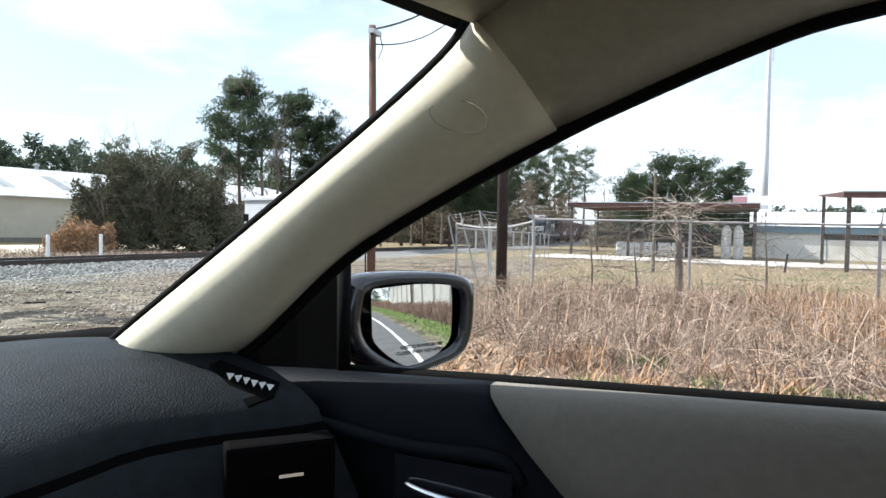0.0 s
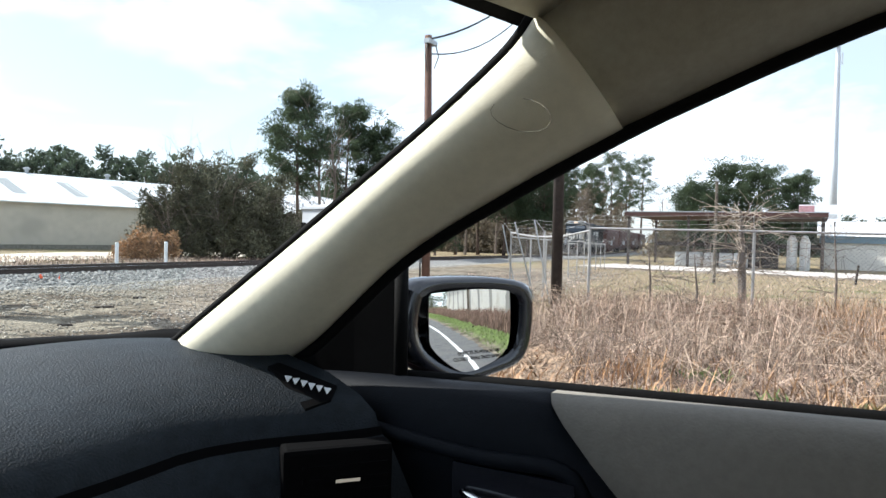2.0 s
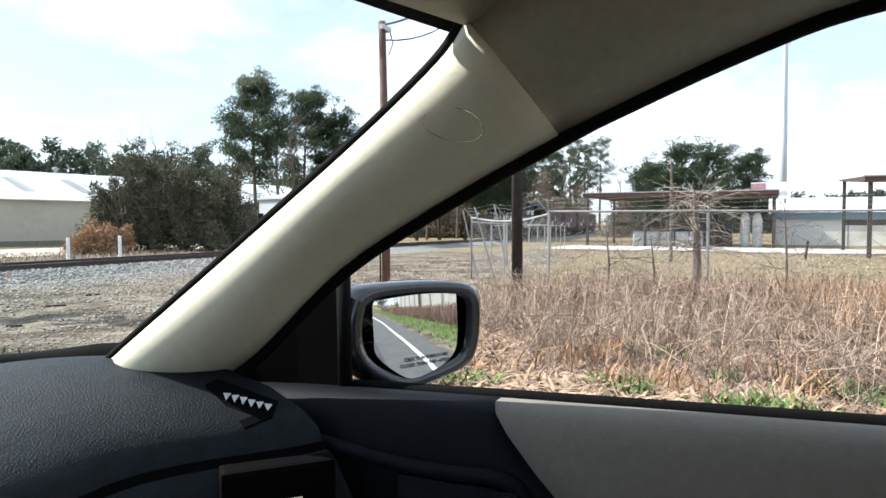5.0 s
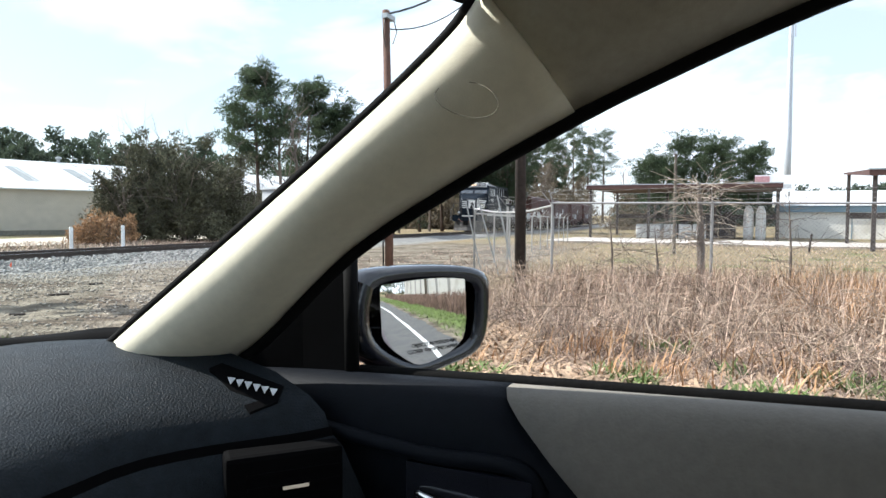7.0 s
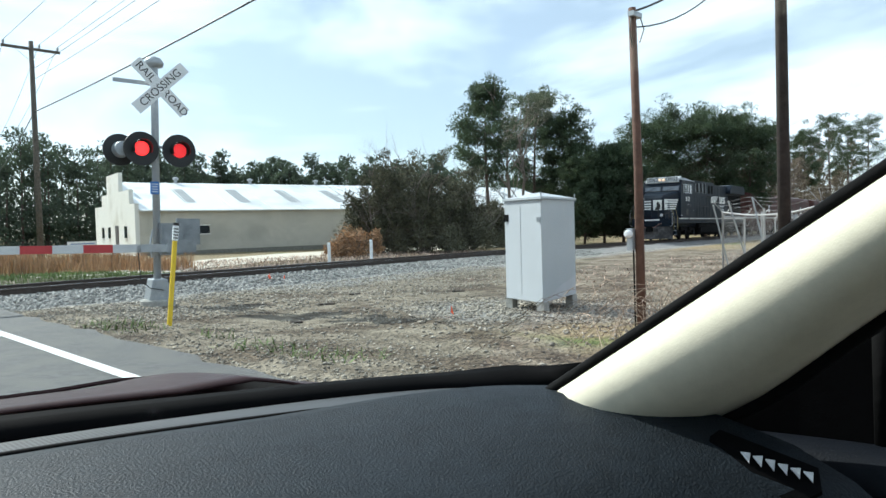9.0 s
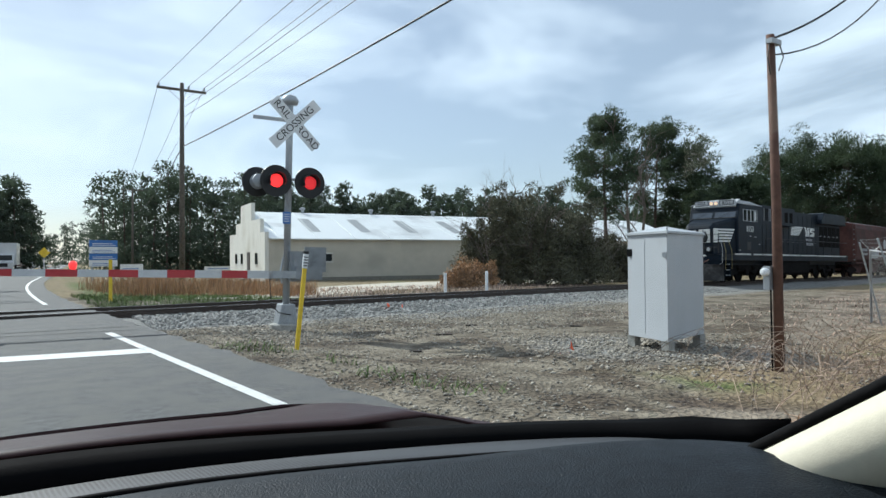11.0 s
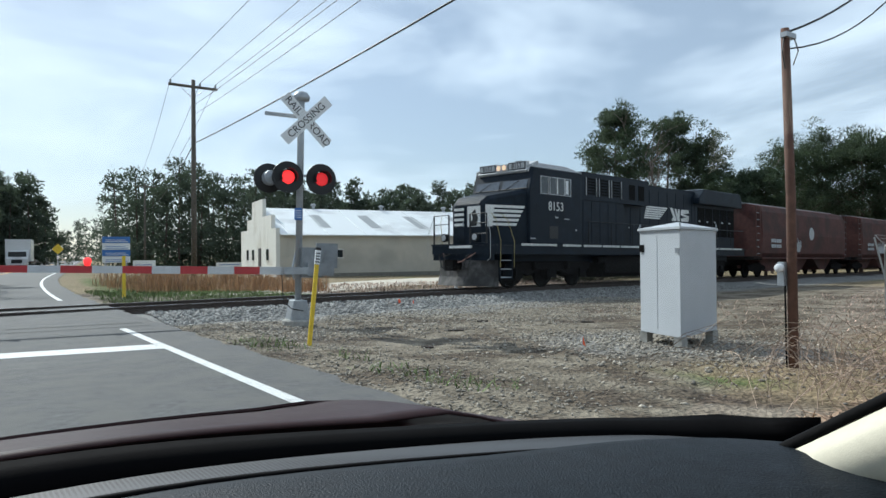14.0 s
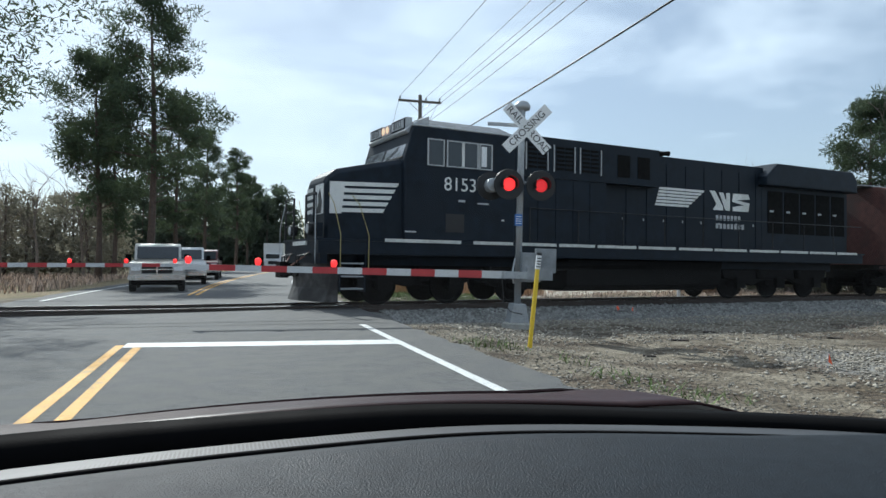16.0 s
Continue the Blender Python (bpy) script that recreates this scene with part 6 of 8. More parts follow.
def build_locomotive():
    loco = base("diesel_locomotive", Matrix(), "black freight diesel locomotive with white nose stripes", "locomotive")
    # +y is the side towards the road, -x the way back along the train
    part("underframe", box(-22.2, -0.35, -1.5, 1.5, 1.28, 1.6, box(-21.0, -1.2, -1.0, 1.0, 0.95, 1.28)), LOCO_BLACK, loco, bevel=0.02)
    part("walkway", box(-22.3, -0.3, -1.52, 1.52, 1.602, 1.66), LOCO_BLACK, loco)
    for y in (1.524, -1.524):
        for u, ln in ((2.35, 2.25), (4.98, 1.25), (6.4, 1.3), (7.8, 1.3), (9.2, 1.5), (10.8, 1.55), (12.5, 1.5), (14.1, 1.55), (15.8, 1.5), (17.4, 1.5), (19.0, 1.5), (20.6, 1.2)):
            part("sill_stripe", box(-u - ln, -u, min(y, y * 1.004), max(y, y * 1.004), 1.60, 1.685), SILL, loco, "dirty white reflective stripe")
    # pilot, plough, coupler
    plough = bmesh.new()
    prow = [(-0.55, -1.42), (-0.12, -0.5), (-0.05, 0.0), (-0.12, 0.5), (-0.55, 1.42)]
    sheets = []
    for back, z in ((0.02, 0.12), (0.16, 0.45), (0.20, 0.85), (0.22, 1.06)):
        sheets.append([plough.verts.new((x - back, y, z)) for x, y in prow])
    sheets.append([plough.verts.new((-0.98, y, 1.06)) for x, y in prow])
    sheets.append([plough.verts.new((-0.98, y, 0.12)) for x, y in prow])
    for a, b2 in zip(sheets, sheets[1:] + sheets[:1]):
        for i in range(4):
            plough.faces.new((a[i], a[i + 1], b2[i + 1], b2[i]))
    for i in (0, 4):
        plough.faces.new([s[i] for s in sheets])
    bmesh.ops.recalc_face_normals(plough, faces=plough.faces)
    part("plough", plough, material("plough_grey", (0.075, 0.07, 0.068), 0.7, vary=0.6, scale=5, second=(0.018, 0.017, 0.016), patch=0.46), loco, "worn grey snow plough")
    part("pilot_plate", box(-0.62, -0.42, -1.5, 1.5, 1.05, 1.6), LOCO_BLACK, loco, bevel=0.03)
    part("coupler", box(-0.4, 0.28, -0.16, 0.16, 0.72, 1.04, box(0.05, 0.32, -0.22, 0.2, 0.68, 1.08)), LOCO_FRAME, loco, bevel=0.04)
    for y in (-0.75, -0.5, 0.52, 0.75):
        part("air_hose", tube([(-0.40, y, 1.3), (-0.05, y * 1.1, 1.2), (0.0, y * 0.9, 0.8), (-0.05, y * 0.6, 0.72)], 0.028, 6), BLACK, loco)
    part("air_hose", tube([(-0.38, -0.9, 1.32), (-0.05, -0.5, 1.02), (0.0, 0.0, 0.94), (-0.04, 0.4, 1.04), (-0.38, 0.8, 1.34)], 0.022, 6), material("hose_pink", (0.30, 0.16, 0.13), 0.6), loco)
    part("front_sill_band", box(-0.42, -0.28, -0.5, 0.62, 1.50, 1.60), LOCO_WHITE, loco, "white band under the front deck", bevel=0.01)
    for sgn in (1, -1):
        for i, z in enumerate((0.42, 0.72, 1.04, 1.34)):
            part("step", box(-1.72, -1.04, sgn * 1.22 - 0.2, sgn * 1.22 + 0.26, z, z + 0.035), GALV, loco)
        for u in (1.0, 1.76):
            part("step_well", box(-u - 0.03, -u + 0.01, sgn * 1.22 - 0.22, sgn * 1.22 + 0.27, 0.36, 1.6), LOCO_BLACK, loco)
        rails_of(loco, [(-1.0, sgn * 1.5, 0.8), (-1.0, sgn * 1.52, 1.75), (-0.82, sgn * 1.44, 2.5), (-0.72, sgn * 1.28, 2.75)], 0.013, HANDRAIL_YELLOW, "grab_rail")
        rails_of(loco, [(-1.84, sgn * 1.54, 0.8), (-1.84, sgn * 1.55, 1.75), (-1.6, sgn * 1.42, 2.5), (-1.45, sgn * 1.22, 2.75)], 0.013, HANDRAIL_YELLOW, "grab_rail")
        rails_of(loco, [(-0.30, sgn * 1.42, 1.05), (-0.22, sgn * 1.62, 1.15), (-0.22, sgn * 1.62, 2.0), (-0.32, sgn * 1.36, 2.72)], 0.012, LOCO_GREY, "grab_rail")
        part("ditch_light", lathe([(0.02, -0.52), (0.14, -0.48), (0.16, -0.30), (0.15, -0.28), (0.02, -0.28)], "x", 16, at=(0.0, sgn * 0.80, 1.90)), BLACK, loco)
        part("ditch_lens", lathe([(0.01, -0.278), (0.11, -0.276), (0.11, -0.26), (0.01, -0.255)], "x", 16, at=(0.0, sgn * 0.80, 1.90)), LOCO_GREY, loco, "pale ditch light lens")
    for y in (-1.36, -0.55, 0.55, 1.36):
        rails_of(loco, [(-0.32, y, 1.64), (-0.32, y, 2.74)], 0.034, BLACK, "handrail_post")
    for y0, y1 in ((-1.36, -0.55), (0.55, 1.36)):
        for z in (2.74, 2.40, 2.02):
            rails_of(loco, [(-0.32, y0, z), (-0.32, y1, z)], 0.018, BLACK)
    part("brake_wheel_box", box(-0.66, -0.42, 0.62, 1.02, 1.7, 2.05), LOCO_BLACK, loco, bevel=0.02)
    # tapered nose
    nose = bmesh.new()
    cuts = []
    for u, w, zt in ((0.80, 0.74, 3.12), (0.88, nose_half(0.88), 3.26), (1.15, nose_half(1.15), 3.44), (3.0, nose_half(3.0), 3.76)):
        cuts.append([nose.verts.new((-u, y, z)) for y, z in ((-w, 1.66), (-w, zt - 0.14), (-w + 0.14, zt), (w - 0.14, zt), (w, zt - 0.14), (w, 1.66))])
    for a, b2 in zip(cuts, cuts[1:]):
        for i in range(6):
            nose.faces.new((a[i], a[(i + 1) % 6], b2[(i + 1) % 6], b2[i]))
    nose.faces.new(cuts[0])
    nose.faces.new(cuts[-1][::-1])
    bmesh.ops.recalc_face_normals(nose, faces=nose.faces)
    part("nose", nose, LOCO_BLACK, loco, "black tapered short nose", bevel=0.03)
    part("nose_door", box(-0.80, -0.775, -0.66, -0.12, 1.75, 3.0), LOCO_BLACK, loco, bevel=0.008)
    part("nose_latch", box(-0.775, -0.755, -0.2, -0.16, 2.3, 2.5), GALV, loco)
    for sgn in (1, -1):
        def flank(u0, u1, z0, z1, slant, lift):
            q = bmesh.new()
            for v0 in (0.0, 0.006):
                pts = [(u0, z0), (u1, z0), (u1 + slant, z1), (u0, z1)]
                q.faces.new([q.verts.new((-u, sgn * (nose_half(u) + lift + v0), z)) for u, z in pts])
            return q
        for i in range(5):
            part("nose_stripe", flank(0.95, 2.42 + 0.10 * i, 2.34 + 0.165 * i, 2.44 + 0.165 * i, 0.06, 0.004), LOCO_WHITE, loco, "white stripe")
        part("nose_stripe", flank(0.92, 1.25, 2.30, 3.10, 0.10, 0.003), LOCO_WHITE, loco, "white field")
    part("nose_field", box(-0.799, -0.786, 0.02, 0.68, 2.3, 3.06), LOCO_WHITE, loco, "white front field")
    for i in range(4):
        part("nose_stripe", box(-0.774, -0.768, -0.66, -0.14, 2.34 + 0.19 * i, 2.44 + 0.19 * i), LOCO_WHITE, loco)
    part("nose_emblem", prism([(0.12, 2.32), (0.48, 2.32), (0.58, 2.6), (0.42, 2.95), (0.25, 2.8), (0.3, 2.6)], -0.785, -0.780, "x"), BLACK, loco, "dark emblem on white")
    # cab
    cab = [(-2.98, 1.66), (-2.95, 3.70), (-3.22, 4.62), (-3.3, 4.60), (-6.3, 4.60), (-6.3, 1.66)]
    part("cab", prism(cab, -1.5, 1.5), LOCO_BLACK, loco, "black cab", bevel=0.05)
    roof = bmesh.new()
    low = [roof.verts.new((x, y, 4.605)) for x, y in ((-3.2, -1.48), (-3.2, 1.48), (-6.35, 1.48), (-6.35, -1.48))]
    top = [roof.verts.new((x, y, 4.93)) for x, y in ((-3.75, -0.8), (-3.75, 0.8), (-6.2, 0.8), (-6.2, -0.8))]
    roof.faces.new(low[::-1])
    roof.faces.new(top)
    for i in range(4):
        roof.faces.new((low[i], low[(i + 1) % 4], top[(i + 1) % 4], top[i]))
    bmesh.ops.recalc_face_normals(roof, faces=roof.faces)
    # The blue-grey base carries the sky's reflection on a darker roof.
    part("cab_roof", roof, material("cab_roof_sky_sheen", (0.16, 0.165, 0.175), 0.5, vary=0.35, scale=4), loco, "weathered dark sloped cab roof, sky sheen painted in grey", bevel=0.02)
    for sgn in (1, -1):
        part("roof_edge", tube([(-3.22, sgn * 1.49, 4.61), (-6.3, sgn * 1.49, 4.61)], 0.024, 6), LOCO_GREY, loco)
        part("roof_edge", tube([(-3.2, sgn * 1.47, 4.62), (-3.76, sgn * 0.81, 4.94)], 0.03, 6), LOCO_GREY, loco)
    for dx, dy, w in ((-3.95, 0.2, 0.12), (-4.3, -0.1, 0.10), (-4.7, 0.1, 0.12), (-5.4, 0.1, 0.34)):
        part("roof_antenna", box(dx - w, dx + w, dy - 0.14, dy + 0.14, 4.87, 5.01), LOCO_FRAME, loco, bevel=0.03)
    # brow with number boards and headlights
    part("cab_brow", prism([(-3.12, 4.42), (-3.05, 4.50), (-3.30, 4.74), (-3.75, 4.93), (-3.75, 4.42)], -1.3, 1.3), LOCO_GREY, loco, "pale grey brow over the windscreens", bevel=0.04)
    for y0, y1 in ((-1.18, -0.34), (0.34, 1.18)):
        nb = part("number_board", box(-3.28, -3.08, y0, y1, 4.55, 4.82), LOCO_BLACK, loco, bevel=0.01)
        part("board_frame", box(-3.078, -3.070, y0 + 0.03, y1 - 0.03, 4.58, 4.79, box(-3.29, -3.10, y0 - 0.03, y1 + 0.03, 4.52, 4.85)), LOCO_GREY, nb)
        words("8153", 0.25, BLACK, nb, pose(-3.067, (y0 + y1) / 2, 4.685, 90, 0, 90), "board_number", 0.003, label="black road number")
    hl = part("headlight", box(-3.28, -3.06, -0.29, 0.29, 4.54, 4.80), LOCO_GREY, loco, bevel=0.02)
    for y in (-0.14, 0.14):
        part("headlight_lens", lathe([(0.01, -3.055), (0.10, -3.05), (0.10, -3.035), (0.01, -3.03)], "x", 16, at=(0, y, 4.67)), HEADLAMP, hl, "lit headlight lens")
    for y0, y1 in ((-1.32, -0.08), (0.08, 1.32)):
        ws = part("windscreen", box(-0.01, 0.014, y0, y1, 0.10, 0.66), CAB_GLASS, loco, "dark windscreen")
        ws.matrix_basis = Matrix.Translation((-2.945, 0, 3.72)) @ Matrix.Rotation(math.atan2(-0.27, 0.76), 4, "Y")
        part("windscreen_frame", box(-0.01, 0.022, y0 - 0.04, y1 + 0.04, 0.06, 0.095, box(-0.01, 0.022, y0 - 0.04, y1 + 0.04, 0.665, 0.70)), BLACK, ws)
        part("wiper", tube([(0.03, y0 + 0.25, 0.08), (0.032, (y0 + y1) / 2 + 0.2, 0.40)], 0.010, 4), BLACK, ws)
    # side windows
    for sgn in (1, -1):
        for u0, u1 in ((3.62, 4.06), (4.18, 5.08), (5.16, 5.52)):
            y = sgn * 1.503
            win = part("cab_window", box(-u1, -u0, min(y, y + sgn * 0.012), max(y, y + sgn * 0.012), 3.64, 4.27), DARK_GLASS, loco, "dark side window")
            ring = bmesh.new()
            for a in ((-u1 - 0.03, -u1 + 0.01, 3.60, 4.30), (-u0 - 0.01, -u0 + 0.03, 3.60, 4.30), (-u1, -u0, 3.60, 3.63), (-u1, -u0, 4.27, 4.30)):
                box(a[0], a[1], min(y, y + sgn * 0.025), max(y, y + sgn * 0.025), a[2], a[3], ring)
            part("window_frame", ring, LOCO_GREY, win, "pale aluminium frame")
        s0, s1 = min(sgn * 1.516, sgn * 1.530), max(sgn * 1.516, sgn * 1.530)
        part("window_blind", box(-5.36, -5.20, s0, s1, 3.68, 4.22), SIGN_WHITE, loco, "white panel in the rear side window")
        part("window_bar", box(-4.68, -4.60, s0, s1, 3.64, 4.27), LOCO_WHITE, loco)
        m = Matrix.Translation((-4.58, sgn * 1.504, 3.14)) @ (pose(0, 0, 0, 90, 0, 180) if sgn > 0 else pose(0, 0, 0, 90, 0, 0))
        words("8153", 0.50, LOCO_WHITE, loco, m, "road_number", 0.004, label="white road number")
        s0, s1 = min(sgn * 1.502, sgn * 1.508), max(sgn * 1.502, sgn * 1.508)
        part("cab_lettering", box(-4.72, -4.52, s0, s1, 2.70, 2.76), LOCO_GREY, loco)
        part("cab_lettering", box(-5.45, -5.1, s0, s1, 2.67, 2.71), LOCO_GREY, loco)
        part("cab_lettering", box(-3.3, -2.99, s0, s1, 1.86, 1.90), LOCO_GREY, loco)
        part("cab_grille", box(-4.7, -4.15, s0, s1, 1.90, 2.38), BLACK, loco)
        part("cab_fitting", box(-5.95, -5.86, s0, s1, 2.25, 2.29), LOCO_WHITE, loco)
    # long hood in sections
    part("inverter_cabinet", box(-9.6, -6.3, -1.36, 1.42, 1.66, 3.6), LOCO_BLACK, loco, bevel=0.05)
    part("engine_hood", box(-17.0, -9.5, -1.12, 1.12, 1.66, 4.60), LOCO_BLACK, loco, "long hood with louvred doors", bevel=0.06)
    part("blower_housing", box(-11.7, -6.32, -1.2, 1.46, 3.55, 4.70), LOCO_BLACK, loco, bevel=0.05)
    for u in (6.75, 7.08, 7.72, 8.05, 8.65, 8.98):
        slat = bmesh.new()
        for i in range(6):
            box(-u - 0.28, -u, 1.462, 1.485, 3.80 + i * 0.12, 3.86 + i * 0.12, slat)
        part("louvre", slat, LOCO_FRAME, loco)
    for u in (6.66, 7.40, 7.62, 8.36, 8.56, 9.34):
        part("louvre_frame", box(-u - 0.03, -u, 1.463, 1.49, 3.74, 4.50), LOCO_GREY, loco)
    for u in (10.0, 10.8):
        part("hood_recess", box(-u - 0.5, -u, 1.462, 1.472, 3.75, 4.42), LOCO_FRAME, loco)
    for k, u in enumerate(np.arange(6.5, 9.2, 0.62)):
        part("cabinet_door", box(-u - 0.58, -u, 1.422, 1.436, 1.78, 3.5), LOCO_BLACK, loco, bevel=0.008)
    for u in np.arange(9.8, 16.6, 0.85):
        part("hood_door", box(-u - 0.79, -u, 1.122, 1.14, 1.75, 3.45 if u < 11.4 else 4.35), LOCO_BLACK, loco, bevel=0.01)
        part("door_latch", box(-u - 0.72, -u - 0.68, 1.141, 1.155, 2.5, 2.58), LOCO_GREY, loco)
    part("exhaust_stack", box(-15.2, -14.2, -0.35, 0.35, 4.6, 4.74), LOCO_GREY, loco, bevel=0.04)
    for k in range(3):
        part("horn", tube([(-12.1 - 0.16 * k, 0.6 + 0.1 * k, 4.62), (-12.1 - 0.16 * k, 0.6 + 0.1 * k, 4.76), (-12.45 - 0.16 * k, 0.6 + 0.1 * k, 4.78)], [0.03, 0.05, 0.09], 8), LOCO_FRAME, loco)
    rad = [(-16.7, 3.95), (-16.7, 4.25), (-17.3, 4.74), (-21.6, 4.74), (-21.9, 4.4), (-21.9, 3.95)]
    part("radiator_housing", prism(rad, -1.5, 1.5), LOCO_BLACK, loco, "overhanging radiator housing", bevel=0.05)
    part("radiator_roof", box(-21.4, -17.4, -1.3, 1.3, 4.742, 4.77), LOCO_GREY, loco)
    part("radiator_base", box(-21.6, -16.9, -1.15, 1.15, 1.66, 3.95), LOCO_BLACK, loco, bevel=0.04)
    for u in np.arange(17.2, 21.2, 0.9):
        part("radiator_screen", box(-u - 0.8, -u, 1.152, 1.165, 2.3, 3.8), LOCO_FRAME, loco)
        part("screen_mark", box(-u - 0.3, -u - 0.1, 1.166, 1.17, 3.05, 3.12), LOCO_GREY, loco)
    part("tail_hood", box(-22.1, -21.5, -0.95, 0.95, 1.66, 4.2), LOCO_BLACK, loco, bevel=0.05)
    # company flash, lettering as plain bars and shapes
    y = 1.143
    for i in range(6):
        z0 = 3.02 + i * 0.104
        part("flash_stripe", prism([(-11.83 - 0.035 * i, z0), (-13.3 - 0.14 * i, z0), (-13.36 - 0.14 * i, z0 + 0.075), (-11.86 - 0.035 * i, z0 + 0.075)][::-1], y, y + 0.006), LOCO_WHITE, loco, "white stripe")
    for a in ([(-14.3, 3.64), (-14.55, 3.64), (-14.95, 3.12), (-14.95, 3.0), (-14.45, 3.0), (-14.62, 3.2)], [(-14.75, 3.60), (-14.95, 3.60), (-15.25, 3.02), (-15.05, 3.02)], [(-15.1, 3.0), (-15.28, 3.0), (-15.28, 3.60), (-15.1, 3.60)], [(-15.42, 3.0), (-16.2, 3.0), (-16.27, 3.30), (-15.62, 3.38), (-16.27, 3.44), (-16.2, 3.60), (-15.45, 3.60), (-15.38, 3.32), (-15.98, 3.22), (-15.42, 3.14)]):
        part("flash_emblem", prism(a, y, y + 0.006), LOCO_WHITE, loco, "white emblem shape")
    for z, n in ((2.66, 7), (2.38, 8)):
        for k in range(n):
            part("lettering_bar", box(-14.72 - k * 0.18, -14.60 - k * 0.18, y, y + 0.006, z, z + 0.17), LOCO_GREY, loco)
    # side handrails
    for u in np.arange(6.8, 22.0, 1.7):
        rails_of(loco, [(-u, 1.5, 1.62), (-u, 1.5, 2.66)], 0.018, BLACK, "handrail_post")
    rails_of(loco, [(-6.8, 1.5, 2.66), (-22.1, 1.5, 2.66)], 0.016, BLACK)
    # tank, trucks
    part("fuel_tank", prism([(-1.35, 0.5), (-1.1, 0.32), (1.1, 0.32), (1.35, 0.5), (1.42, 1.25), (-1.42, 1.25)], -14.6, -8.2, "x"), LOCO_FRAME, loco, "grimy fuel tank", bevel=0.05)
    part("air_reservoir", tube([(-7.6, 1.28, 1.05), (-11.2, 1.28, 1.12)], 0.16, 10), LOCO_FRAME, loco)
    for u0 in (4.6, 17.7):
        for sgn in (1, -1):
            fr = prism([(-u0 + 2.7, 0.72), (-u0 + 2.8, 1.02), (-u0 - 2.8, 1.02), (-u0 - 2.7, 0.72), (-u0 - 1.3, 0.46), (-u0 - 0.7, 0.66), (-u0 + 0.7, 0.66), (-u0 + 1.3, 0.46)], sgn * 0.98, sgn * 1.16)
            part("truck_frame", fr, LOCO_FRAME, loco, bevel=0.03)
            for du in (-2.05, 0, 2.05):
                part("axle_box", box(-u0 - du - 0.2, -u0 - du + 0.2, min(sgn * 1.17, sgn * 1.32), max(sgn * 1.17, sgn * 1.32), 0.38, 0.74), LOCO_FRAME, loco, bevel=0.04)
            for du in (-1.02, 1.02):
                part("brake_cylinder", tube([(-u0 - du, sgn * 1.2, 1.0), (-u0 - du, sgn * 1.26, 0.7)], 0.12, 8), LOCO_FRAME, loco)
        for du in (-2.05, 0, 2.05):
            wheelset(loco, u0 + du, 0.53)
    # the front platform and nose are short
    for ob in loco.children_recursive:
        if not ob.name.startswith(("wheelset", "windscreen", "road_number", "board_number", "truck", "axle", "wiper")):
            for v in ob.data.vertices:
                if v.co.x > -2.95:
                    v.co.x = -2.95 + (v.co.x + 2.95) * 0.85
    return loco


